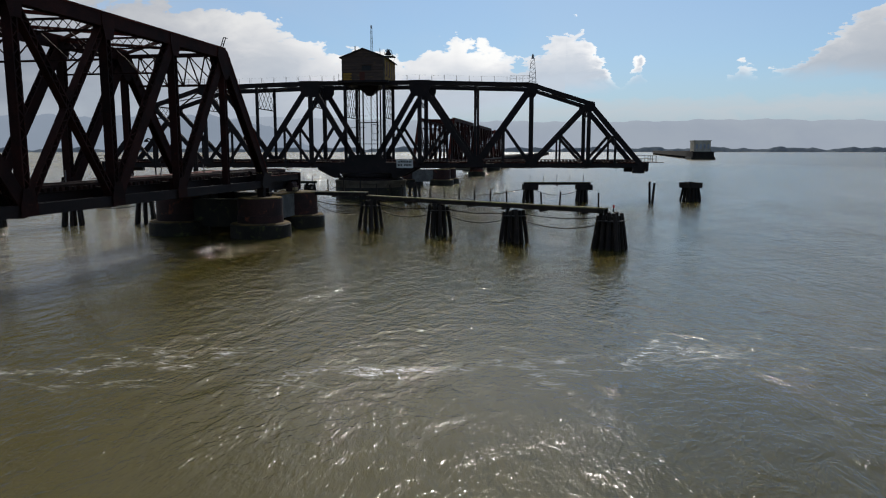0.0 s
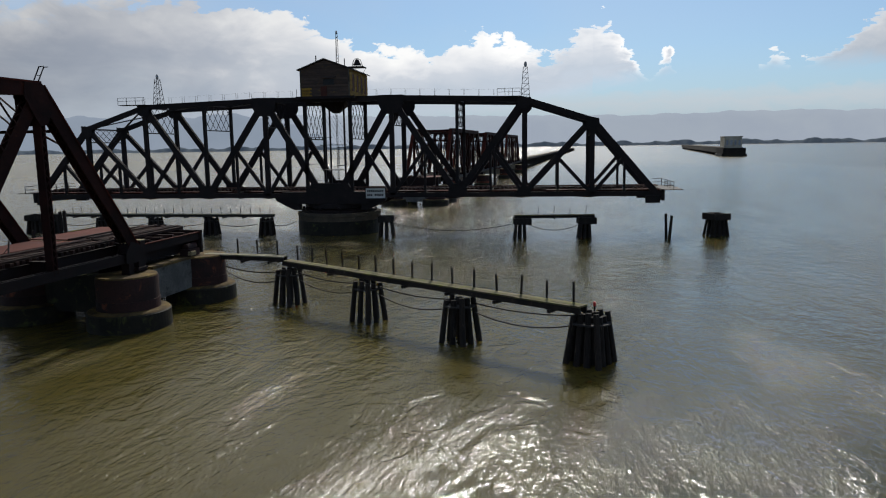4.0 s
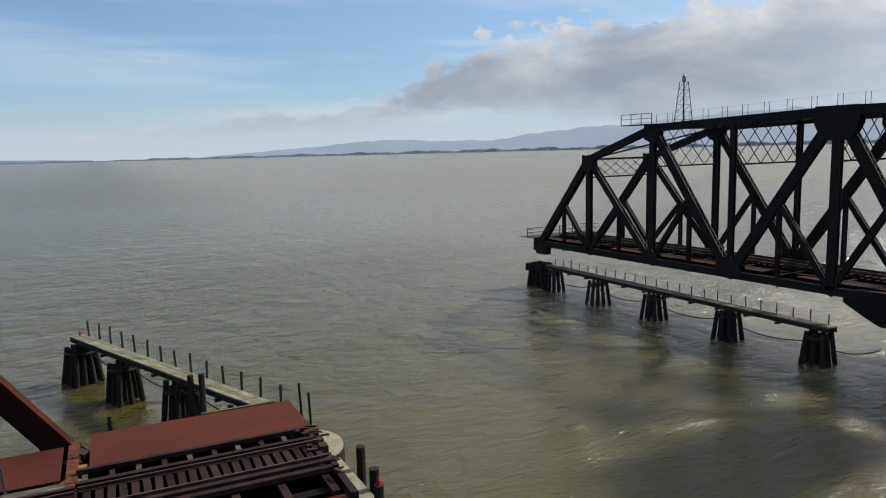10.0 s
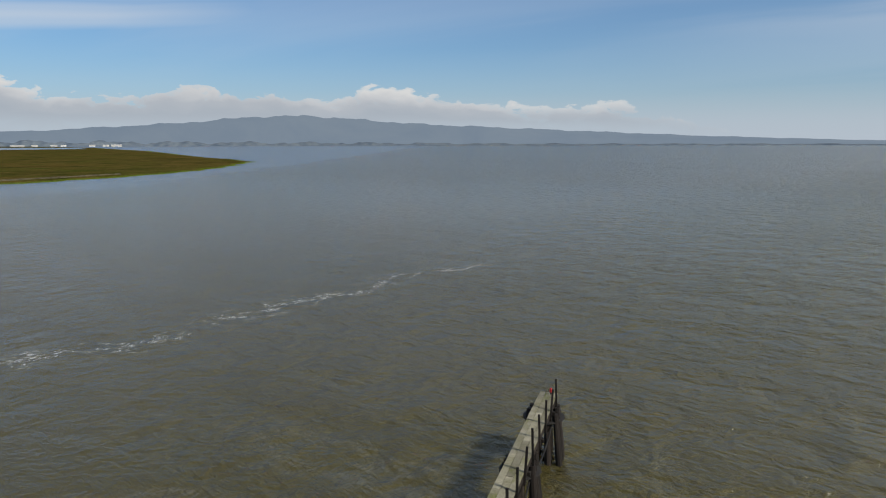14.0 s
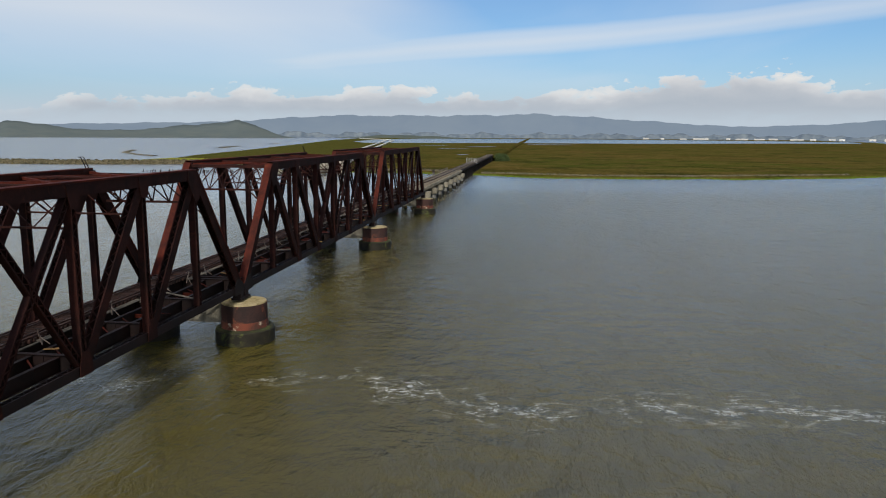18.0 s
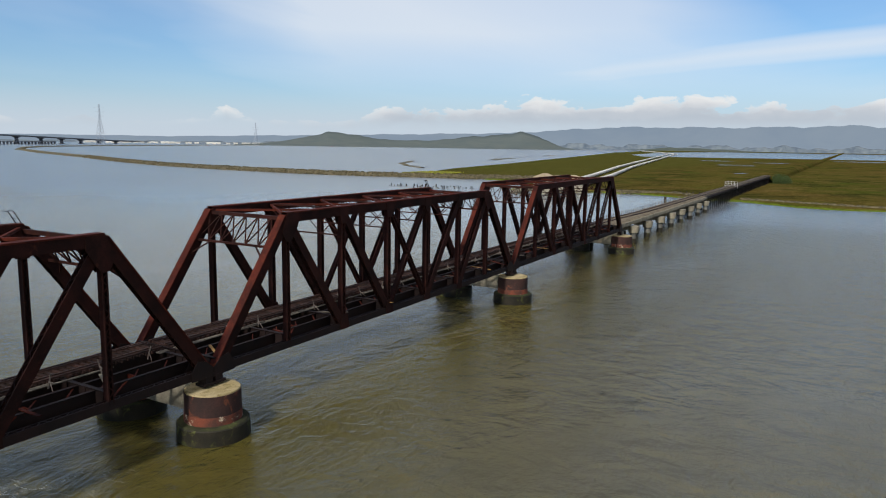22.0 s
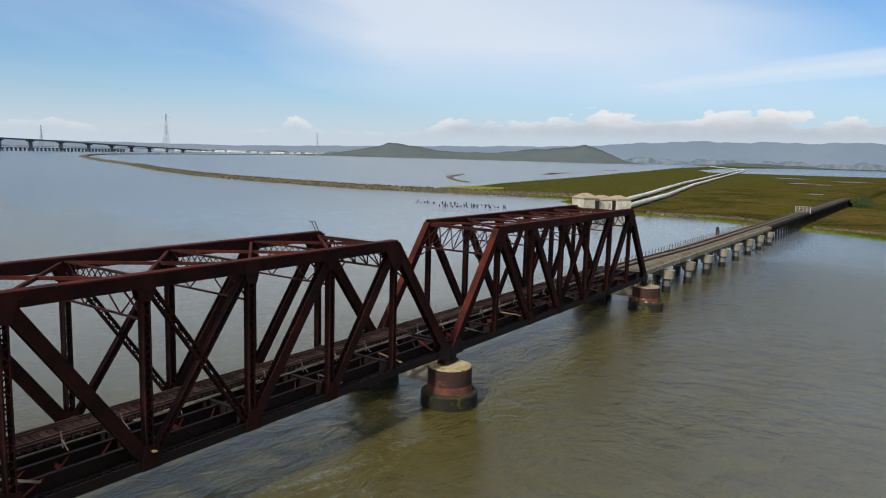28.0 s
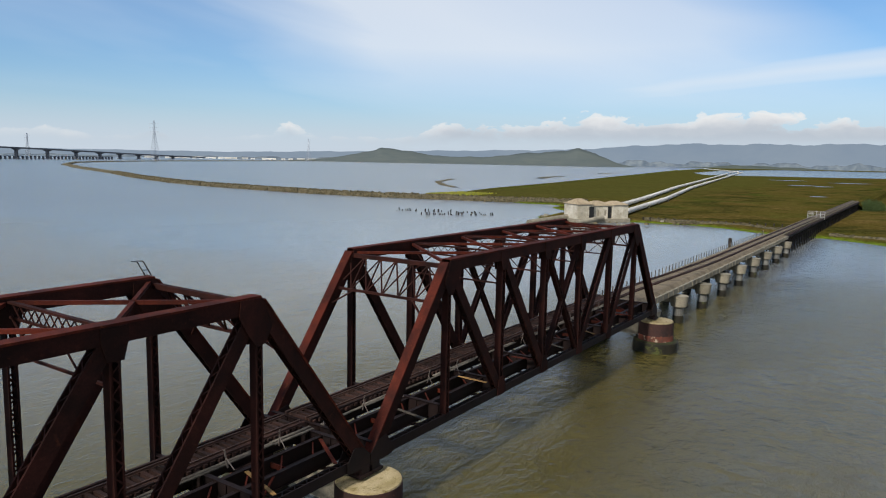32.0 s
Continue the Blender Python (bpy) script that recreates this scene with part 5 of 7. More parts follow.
def swing_span():
    sp = thing("swing_span", "near-black steel swing-bridge truss standing open on a round pier", "swing bridge", SWING)
    p = 9.0
    zb, z1, z3, z4 = 5.55, 18.75, 18.2, 15.3
    H = 4.4
    N = lambda k, z: (k * p, 0, z)
    jobs = []
    jobs.append(("top_chord", Shape().laced(N(-3, z3), N(-1, z1), 0.62, 0.6, FAST, 0.6, solid=1).laced(N(-1, z1), N(1, z1), 0.62, 0.6, FAST, 0.6, solid=1).laced(N(1, z1), N(3, z3), 0.62, 0.6, FAST, 0.6, solid=1)))
    jobs.append(("bottom_chord", Shape().laced((-45.2, 0, zb), (45.2, 0, zb), 0.6, 0.5, FAST, 0.6)))
    for s in (-1, 1):
        jobs.append(("end_post", Shape().laced((s * 44.4, 0, zb), N(4 * s, z4), 0.74, 0.6, FAST, 0.6)))
        jobs.append(("top_chord", Shape().laced(N(4 * s, z4), N(3 * s, z3), 0.62, 0.6, FAST, 0.6)))
        jobs.append(("vertical", Shape().laced(N(4 * s, zb), N(4 * s, z4), 0.55, 0.5, FAST)))
        jobs.append(("vertical", Shape().laced(N(3 * s, zb), N(3 * s, z3), 0.5, 0.5, FAST)))
        jobs.append(("vertical", Shape().laced(N(2 * s, zb), N(2 * s, (z1 + z3) / 2), 0.34, 0.5, FAST)))
        jobs.append(("vertical", Shape().laced(N(1 * s, zb), N(1 * s, z1), 0.6, 0.5, FAST)))
        jobs.append(("diagonal", Shape().laced(N(4 * s, z4), N(3 * s, zb), 0.62, 0.5, FAST)))
        jobs.append(("diagonal", Shape().laced(N(3 * s, z3), N(2 * s, zb), 0.78, 0.5, FAST)))
        jobs.append(("diagonal", Shape().laced(N(1 * s, z1), N(2 * s, zb), 0.78, 0.5, FAST)))
        jobs.append(("diagonal", Shape().laced(N(1 * s, z1), (s * 1.2, 0, zb), 0.82, 0.5, FAST)))
        zm4, zm = (zb + z4) / 2, (zb + z3) / 2
        jobs.append(("sub_strut", Shape().laced((s * 40.2, 0, zm4), N(4 * s, zb), 0.42, 0.4, FAST)))
        jobs.append(("sub_strut", Shape().laced((s * 40.2, 0, zm4), (s * 40.2, 0, zb), 0.26, 0.36, FAST)))
        jobs.append(("sub_strut", Shape().laced((s * 31.5, 0, zm4), N(4 * s, zb), 0.42, 0.4, FAST)))
        jobs.append(("sub_strut", Shape().laced((s * 31.5, 0, zm4), (s * 31.5, 0, zb), 0.26, 0.36, FAST)))
        jobs.append(("sub_strut", Shape().laced((s * 22.5, 0, zm), N(3 * s, zb), 0.42, 0.4, FAST)))
        jobs.append(("sub_strut", Shape().laced((s * 22.5, 0, zm), (s * 22.5, 0, zb), 0.26, 0.36, FAST)))
        jobs.append(("sub_strut", Shape().laced((s * 13.5, 0, zm), N(1 * s, zb), 0.42, 0.4, FAST)))
        jobs.append(("sub_strut", Shape().laced((s * 13.5, 0, zm), (s * 13.5, 0, zb), 0.26, 0.36, FAST)))
        jobs.append(("sub_strut", Shape().laced((s * 5.1, 0, zm), N(1 * s, zb), 0.42, 0.4, FAST)))
        for cx, cz, outline in ((s * p, z1, ((-1.7, 0.4), (1.7, 0.4), (1.7, -0.9), (1.1, -2.1), (-1.1, -2.1), (-1.7, -0.9))),
                                (s * 3 * p, z3, ((-0.9, 0.35), (0.9, 0.2), (0.9, -0.9), (0.3, -1.5), (-0.9, -1.0))),
                                (s * 4 * p, z4, ((-0.8, 0.5), (0.8, 0.2), (0.9, -0.7), (0.2, -1.4), (-0.8, -1.0))),
                                (s * 2 * p, zb, ((-1.4, -0.3), (1.4, -0.3), (1.2, 0.9), (0.3, 1.5), (-0.3, 1.5), (-1.2, 0.9))),
                                (s * 3 * p, zb, ((-1.1, -0.3), (1.1, -0.3), (0.9, 0.7), (0.3, 1.2), (-0.3, 1.2), (-0.9, 0.7)))):
            for q in (-1, 1):
                jobs.append(("gusset_plate", Shape().prism([[(cx + x, q * 0.33 + o, cz + z) for x, z in outline] for o in (-0.015, 0.015)])))
    for s in (-3.2, 3.2):
        jobs.append(("tower_post", Shape().laced((s, 0, zb), (s, 0, z1), 0.4, 0.5, FAST)))
    for name, sh in jobs:
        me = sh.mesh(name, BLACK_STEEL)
        for y in (-H, H):
            put(name, me, sp, (0, y, 0))
    # sway frames with open lattice between the trusses
    def lattice(z0, z1, cells):
        sh = Shape()
        sh.beam((0, -H, z1), (0, H, z1), 0.2, 0.2).beam((0, -H, z0), (0, H, z0), 0.14, 0.14)
        w = 2 * H / cells
        for k in range(cells):
            a = -H + w * k
            for m in range(2):
                za, zc = z0 + (z1 - z0) * m / 2, z0 + (z1 - z0) * (m + 1) / 2
                sh.beam((0, a, za), (0, a + w, zc), 0.04, 0.07, (1, 0, 0)).beam((0, a + w, za), (0, a, zc), 0.04, 0.07, (1, 0, 0))
        return sh
    frames = [(k, (zz - 3.6, zz)) for k, zz in ((-3, z3), (-2, 18.45), (2, 18.45), (3, z3), (-1, z1), (1, z1))] + [(k, (z1 - 5.4, z1 - 0.4)) for k in (-0.33, 0.33)]
    for k, (a, b) in frames:
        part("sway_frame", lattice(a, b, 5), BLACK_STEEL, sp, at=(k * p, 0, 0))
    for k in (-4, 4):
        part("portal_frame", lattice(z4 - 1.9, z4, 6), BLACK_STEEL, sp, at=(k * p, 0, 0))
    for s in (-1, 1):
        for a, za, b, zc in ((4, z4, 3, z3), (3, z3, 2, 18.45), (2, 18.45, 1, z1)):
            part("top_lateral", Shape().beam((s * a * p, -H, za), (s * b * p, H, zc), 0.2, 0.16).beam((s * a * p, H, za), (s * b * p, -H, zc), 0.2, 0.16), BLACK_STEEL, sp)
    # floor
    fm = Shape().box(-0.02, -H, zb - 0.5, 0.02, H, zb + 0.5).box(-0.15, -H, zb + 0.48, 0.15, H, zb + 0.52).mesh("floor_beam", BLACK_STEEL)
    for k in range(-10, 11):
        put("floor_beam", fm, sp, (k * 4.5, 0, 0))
    st = Shape().box(-45.2, -0.02, zb - 0.3, 45.2, 0.02, zb + 0.55).box(-45.2, -0.13, zb + 0.55, 45.2, 0.13, zb + 0.58).mesh("stringer", RUST_MID)
    for y in (-2.7, -1.0, 1.0, 2.7):
        put("stringer", st, sp, (0, y, 0))
    tie = Shape().box(-0.12, -1.6, zb + 0.58, 0.12, 1.6, zb + 0.78).mesh("tie", TIE_WOOD)
    for k in range(150):
        put("tie", tie, sp, (-45.0 + 0.6 * k, 0.5, 0))
    for y in (-0.72, 0.72):
        part("rail", Shape().box(-45.2, y - 0.04 + 0.5, zb + 0.78, 45.2, y + 0.04 + 0.5, zb + 0.93), RAIL_STEEL, sp)
    for k in range(30):
        if k % 7 != 3:
            part("walk_plate", Shape().box(-45.0 + 3.0 * k, -4.1, zb + 0.5, -42.08 + 3.0 * k, -2.9 - 0.15 * (k % 3), zb + 0.56), RUST if k % 3 else RUST_MID, sp, "rusty walkway plate")
    for k in range(-5, 5):
        part("floor_bracing", Shape().beam((k * 9.0, -H, zb - 0.35), (k * 9.0 + 9.0, H, zb - 0.35), 0.18, 0.1).beam((k * 9.0, H, zb - 0.42), (k * 9.0 + 9.0, -H, zb - 0.42), 0.18, 0.1), RUST_MID, sp)
    for s in (-1, 1):
        for y in (-4.5, 4.5):
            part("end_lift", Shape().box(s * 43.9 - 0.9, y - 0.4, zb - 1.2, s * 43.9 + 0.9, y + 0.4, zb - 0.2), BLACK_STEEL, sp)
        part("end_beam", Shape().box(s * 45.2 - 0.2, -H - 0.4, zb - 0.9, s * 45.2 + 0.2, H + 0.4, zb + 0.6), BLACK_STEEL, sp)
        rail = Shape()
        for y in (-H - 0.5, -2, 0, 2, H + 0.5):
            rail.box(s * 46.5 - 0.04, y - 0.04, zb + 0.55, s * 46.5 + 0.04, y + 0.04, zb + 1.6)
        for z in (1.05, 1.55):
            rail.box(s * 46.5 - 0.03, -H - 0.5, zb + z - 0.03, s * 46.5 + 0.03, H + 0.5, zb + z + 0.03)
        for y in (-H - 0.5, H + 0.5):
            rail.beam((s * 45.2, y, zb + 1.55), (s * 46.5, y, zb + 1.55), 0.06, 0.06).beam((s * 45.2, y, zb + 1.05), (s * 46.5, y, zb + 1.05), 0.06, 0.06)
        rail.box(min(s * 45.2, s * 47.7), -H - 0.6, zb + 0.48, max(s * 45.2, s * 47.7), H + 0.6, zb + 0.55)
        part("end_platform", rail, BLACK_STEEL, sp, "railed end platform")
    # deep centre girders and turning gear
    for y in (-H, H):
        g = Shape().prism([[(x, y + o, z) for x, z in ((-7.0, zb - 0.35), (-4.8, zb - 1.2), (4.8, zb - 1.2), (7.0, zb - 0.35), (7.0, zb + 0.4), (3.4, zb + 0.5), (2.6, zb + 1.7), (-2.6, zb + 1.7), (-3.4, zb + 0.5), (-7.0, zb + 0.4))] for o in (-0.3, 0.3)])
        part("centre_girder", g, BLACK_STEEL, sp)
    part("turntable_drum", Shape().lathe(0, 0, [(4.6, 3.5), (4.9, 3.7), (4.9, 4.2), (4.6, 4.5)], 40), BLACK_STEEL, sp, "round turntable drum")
    part("rack_ring", Shape().lathe(0, 0, [(5.5, 3.05), (5.5, 3.4), (5.2, 3.5)], 48), RUST_DARK, sp)
    for k in range(12):
        a = 2 * math.pi * (k + 0.5) / 12
        c, s = math.cos(a), math.sin(a)
        part("roller", Shape().rod((4.95 * c, 4.95 * s, 3.62), (5.35 * c, 5.35 * s, 3.62), 0.2, sides=10), RUST_DARK, sp)
    for a in (-1, 1):
        for b in (-1, 1):
            part("flared_bracket", Shape().prism([[(a * x, b * y, z) for x, z in ((4.4, 3.5), (5.3, 3.5), (6.3, 3.95), (8.0, 4.85), (8.0, 5.25), (4.4, 5.25))] for y in (3.75, 4.45)]), BLACK_STEEL, sp)
    # trough and stairs in the tower
    ladder = Shape()
    for y in (-0.3, 0.3):
        ladder.beam((0.6, y - 2.0, zb), (0.6, y - 2.0, z1), 0.06, 0.06)
    for k in range(32):
        ladder.beam((0.6, -2.3, zb + 0.4 * k + 0.3), (0.6, -1.7, zb + 0.4 * k + 0.3), 0.03, 0.03)
    part("ladder", ladder, BLACK_STEEL, sp)
    for z in (9.0, 12.5):
        part("landing", Shape().box(-1.6, -3.2, z, 1.8, -1.2, z + 0.08), BLACK_STEEL, sp)
    for z, x2 in ((7.6, -0.2), (9.9, -0.4), (11.7, -0.2), (13.6, 0.2)):
        part("pipe_rail", Shape().beam((-2.9, -3.0, z), (x2, -3.0, z), 0.05, 0.06), BLACK_STEEL, sp)
        part("pipe_bracket", Shape().beam((-2.9, -3.0, z), (-2.9, -4.3, z), 0.06, 0.08), BLACK_STEEL, sp)
    cage = Shape()
    for x in (0.9, 1.9):
        for y in (-3.3, -2.3):
            cage.beam((x, y, 9.7), (x, y, 12.2), 0.05, 0.05)
    for z in (9.7, 10.7, 12.2):
        cage.beam((0.9, -3.3, z), (1.9, -3.3, z), 0.04, 0.04).beam((0.9, -2.3, z), (1.9, -2.3, z), 0.04, 0.04).beam((0.9, -3.3, z), (0.9, -2.3, z), 0.04, 0.04).beam((1.9, -3.3, z), (1.9, -2.3, z), 0.04, 0.04)
    cage.box(0.85, -3.35, 9.62, 1.95, -2.25, 9.7)
    part("hanging_cage", cage, BLACK_STEEL, sp, "small hanging steel cage")
    for k in range(5):
        part("tower_cable", Shape().sag((-1.2 + 0.35 * k, -4.6, 18.4), (4.0 + 0.5 * k, -4.6, 7.5 + 0.4 * k), 0.3, 0.025, 8), CABLE, sp)
    for x, y in ((-1.5, -1.4), (1.5, -1.4), (-1.5, 1.6), (1.5, 1.6)):
        part("tower_leg", Shape().beam((x, y, zb), (x, y, z1), 0.22, 0.22), BLACK_STEEL, sp)
    part("hopper", Shape().prism([[(-1.9, -1.9, z1 - 0.2), (1.9, -1.9, z1 - 0.2), (1.9, 1.9, z1 - 0.2), (-1.9, 1.9, z1 - 0.2)], [(-0.4, -0.4, z1 - 1.7), (0.4, -0.4, z1 - 1.7), (0.4, 0.4, z1 - 1.7), (-0.4, 0.4, z1 - 1.7)]]), BLACK_STEEL, sp)
    # walkway posts along the top chord
    rail = Shape()
    for y in (-H - 0.3, -H + 0.35):
        for k in range(-27, 28, 2):
            z = z1 + (z3 - z1) * max(abs(k) / 9 - 1, 0) / 2 + 0.3
            if abs(k) > 4:
                rail.box(k - 0.014, y - 0.014, z, k + 0.014, y + 0.014, z + 0.95)
    for s in (-1, 1):
        for y in (-H - 0.3, -H + 0.35):
            rail.beam((s * 5, y, z1 + 1.2), (s * 9, y, z1 + 1.2), 0.004, 0.004).beam((s * 9, y, z1 + 1.2), (s * 27, y, z3 + 1.2), 0.004, 0.004)
    part("top_handrail", rail, BLACK_STEEL, sp, "thin wire handrail")
    return sp


swing_span()


def signal_mast(x, y, z, h, label):
    m = thing("signal_mast", label, "signal mast", SWING @ Matrix.Translation((x, y, z)), "signal masts")
    for a, b in ((-1, -1), (1, -1), (1, 1), (-1, 1)):
        part("mast_leg", Shape().beam((a * 0.62, b * 0.62, 0), (a * 0.28, b * 0.28, h * 0.86), 0.05, 0.05), BLACK_STEEL, m)
    br = Shape()
    lv = [h * 0.86 * k / 6 for k in range(7)]
    for z0, z1 in zip(lv, lv[1:]):
        r0, r1 = 0.62 - 0.34 * z0 / (h * 0.86), 0.62 - 0.34 * z1 / (h * 0.86)
        for a in (-1, 1):
            br.beam((-r0, a * r0, z0), (r1, a * r1, z1), 0.03, 0.03).beam((a * r0, -r0, z0), (a * r1, r1, z1), 0.03, 0.03)
        br.beam((-r1, -r1, z1), (r1, -r1, z1), 0.03, 0.03).beam((-r1, r1, z1), (r1, r1, z1), 0.03, 0.03)
    part("mast_bracing", br, BLACK_STEEL, m)
    part("lamp", Shape().lathe(0, 0, [(0.1, h * 0.86), (0.2, h * 0.88), (0.2, h * 0.96), (0.08, h)], 12), WHITE_METAL, m, "marker lamp on top")
    return m


signal_mast(-26.7, -0.8, 18.3, 4.9, "slim lattice signal mast on the truss top")
signal_mast(27.1, -1.0, 18.3, 5.1, "slim lattice signal mast on the truss top")


def platform_rail(x0, x1):
    r = thing("maintenance_platform", "small railed platform beside the mast", "platform", SWING, "maintenance platforms")
    sh = Shape()
    for x in np.linspace(x0, x1, 4):
        sh.box(x - 0.025, -5.2, 18.6, x + 0.025, -5.15, 19.6)
    sh.box(x0, -5.2, 19.55, x1, -5.15, 19.6).box(x0, -5.2, 19.1, x1, -5.15, 19.14).box(x0, -5.2, 18.52, x1, -3.9, 18.6)
    part("railing", sh, BLACK_STEEL, r)


platform_rail(-30.5, -26.5)
platform_rail(23.5, 26.5)

# ---- operator's house on the swing span ----


def operators_house():
    h = thing("operators_house", "weathered board cabin with yellow side and gable roof on the truss", "cabin", SWING)
    x0, x1, y0, y1, z0, z1, zr = -3.4, 3.4, -5.0, 5.0, 19.15, 22.75, 24.0
    part("floor_frame", Shape().box(x0 - 0.7, y0 - 0.4, z0 - 0.35, x1 + 0.7, y1 + 0.4, z0), BLACK_STEEL, h)
    for y, mat in ((y0, SHED_WOOD), (y1, SHED_WOOD)):
        w = part("gable_wall", Shape().prism([[(x0, y + o, z0), (x1, y + o, z0), (x1, y + o, z1), (0, y + o, zr), (x0, y + o, z1)] for o in (-0.06, 0.06)]), mat, h, "bare boarded gable wall")
        k = 0
        z = z0
        while z < zr - 0.3:
            half = 3.4 if z < z1 - 0.2 else 3.4 * (zr - z - 0.1) / (zr - z1)
            put("board", Shape().box(-half, -0.03, 0, half, 0.03, 0.2).mesh("board", mat), w, (0, y + (-0.08 if y < 0 else 0.08), z))
            z += 0.225
    for x in (x0, x1):
        w = part("side_wall", Shape().box(x - 0.06, y0, z0, x + 0.06, y1, z1), SHED_YELLOW, h, "faded yellow side wall")
        for k in range(16):
            put("board", Shape().box(-0.03, y0, 0, 0.03, y1, 0.2).mesh("board", SHED_YELLOW), w, (x + (0.08 if x > 0 else -0.08), 0, z0 + 0.225 * k))
    for x, s in ((x1 + 0.12, 1), (x0 - 0.12, -1)):
        for y in (-3.4, -1.1, 1.2, 3.4):
            win = part("window", Shape().box(x - 0.03, y - 0.55, z0 + 0.7, x + 0.03, y + 0.55, z0 + 3.0), RED_BOARD, h, "red-brown boarded window")
            part("window_frame", Shape().box(x - 0.06, y - 0.65, z0 + 1.0, x + 0.06, y - 0.53, z0 + 3.1).box(x - 0.06, y + 0.53, z0 + 1.0, x + 0.06, y + 0.65, z0 + 3.1).box(x - 0.06, y - 0.65, z0 + 3.0, x + 0.06, y + 0.65, z0 + 3.1), SHED_YELLOW, win)
    win = part("window", Shape().box(-0.2, y0 - 0.16, z0 + 1.5, 1.3, y0 - 0.1, z0 + 2.3), DARK_PANE, h, "dark broken window")
    part("window_frame", Shape().box(-0.3, y0 - 0.2, z0 + 2.3, 1.4, y0 - 0.1, z0 + 2.42).box(-0.3, y0 - 0.2, z0 + 1.38, 1.4, y0 - 0.1, z0 + 1.5), SHED_WOOD, win)
    part("door", Shape().box(-0.6, y0 - 0.15, z0, 0.25, y0 - 0.1, z0 + 1.3), RED_BOARD, h, "low weathered door")
    part("window_hood", Shape().prism([[(-0.5, y0 - 0.1, z0 + 2.55), (1.6, y0 - 0.1, z0 + 2.55), (1.6, y0 - 0.1, z0 + 2.62), (-0.5, y0 - 0.1, z0 + 2.62)], [(-0.5, y0 - 0.5, z0 + 2.4), (1.6, y0 - 0.5, z0 + 2.4), (1.6, y0 - 0.5, z0 + 2.46), (-0.5, y0 - 0.5, z0 + 2.46)]]), SHED_WOOD, h)
    for k in range(5):
        part("yellow_board", Shape().box(x0 + 0.1, y0 - 0.135, z0 + 0.02 + 0.225 * k, x0 + 1.5 - 0.2 * (k % 2), y0 - 0.115, z0 + 0.2 + 0.225 * k), SHED_YELLOW, h, "patch of yellow boarding")
    for x in (x0, x1):
        part("corner_board", Shape().box(x - 0.1, y0 - 0.14, z0, x + 0.1, y0 - 0.11, z1), GREY_WOOD, h)
    for k in range(5):
        part("porch_post", Shape().box(x0 - 0.6 + 0.03 * k, y0 - 0.35 + 2.4 * k, z0, x0 - 0.55 + 0.03 * k, y0 - 0.3 + 2.4 * k, z0 + 1.0), BLACK_STEEL, h)
    for s in (-1, 1):
        part("roof", Shape().prism([[(s * (3.4 + 0.45), y, z1 - 0.12), (0, y, zr + 0.06), (0, y, zr + 0.2), (s * (3.4 + 0.45), y, z1 + 0.02)] for y in (y0 - 0.4, y1 + 0.4)]), SHED_ROOF, h, "dark roof slope")
    part("stovepipe", Shape().rod((-1.6, -3.6, zr - 0.5), (-1.6, -3.6, zr + 0.75), 0.08), BLACK_STEEL, h)
    part("stovepipe", Shape().rod((2.6, -4.2, zr - 0.9), (2.6, -4.2, zr + 0.2), 0.06), BLACK_STEEL, h)
    return h


operators_house()


def roof_gear():
    m = thing("radio_mast", "slim lattice mast on the cabin roof", "mast", SWING @ Matrix.Translation((0.4, 0, 24.1)))
    for a in range(3):
        c, s = math.cos(a * 2.094) * 0.22, math.sin(a * 2.094) * 0.22
        part("mast_leg", Shape().beam((c, s, -0.1), (c * 0.6, s * 0.6, 4.1), 0.045, 0.045), BLACK_STEEL, m)
    br = Shape()
    for k in range(10):
        z0, z1 = 0.41 * k, 0.41 * (k + 1)
        for a in range(3):
            c, s = math.cos(a * 2.094) * 0.2, math.sin(a * 2.094) * 0.2
            c2, s2 = math.cos((a + 1) * 2.094) * 0.2, math.sin((a + 1) * 2.094) * 0.2
            br.beam((c, s, z0), (c2, s2, z1), 0.02, 0.02)
    part("mast_bracing", br, BLACK_STEEL, m)
    part("lamp", Shape().lathe(0, 0, [(0.06, 4.0), (0.14, 4.1), (0.14, 4.35), (0.05, 4.5)], 10), WHITE_METAL, m)
    b = thing("fog_bell", "fog bell under a small frame on the cabin roof", "bell", SWING @ Matrix.Translation((3.0, 1.2, 23.5)))
    part("bell", Shape().lathe(0, 0, [(0.62, 0.35), (0.55, 0.5), (0.36, 0.8), (0.3, 1.05), (0.12, 1.2)], 20), BLACK_STEEL, b, smooth=True)
    part("platform", Shape().box(-1.1, -1.1, 0, 1.1, 1.1, 0.1), BLACK_STEEL, b)
    for s in (-1, 1):
        part("stand", Shape().beam((s * 0.8, 0, 0.1), (s * 0.5, 0, 1.1), 0.07, 0.07).beam((s * 0.5, 0, 1.1), (0, 0, 1.35), 0.07, 0.07), BLACK_STEEL, b)
    part("stay", Shape().beam((0, -1, 0), (0, -1, -1.2), 0.05, 0.05).beam((1, 1, 0), (0.5, 1, -0.9), 0.05, 0.05), BLACK_STEEL, b)


roof_gear()

sign = thing("bridge_sign", "white name board with black lettering on the bridge girder", "sign", SWING @ Matrix.Translation((6.6, -4.95, 5.15)))
part("board", Shape().box(-1.35, -0.03, 0, 1.35, 0.03, 1.35), SIGN_WHITE, sign)


bars = Shape()
for row, z in enumerate((0.85, 0.3)):
    for k in range(9):
        if row and k == 3:
            continue
        bars.box(-1.15 + 0.26 * k, -0.045, z, -0.97 + 0.26 * k, -0.03, z + 0.3)
tagged(part("lettering_bars", bars, SIGN_INK, sign), kind="stuff")

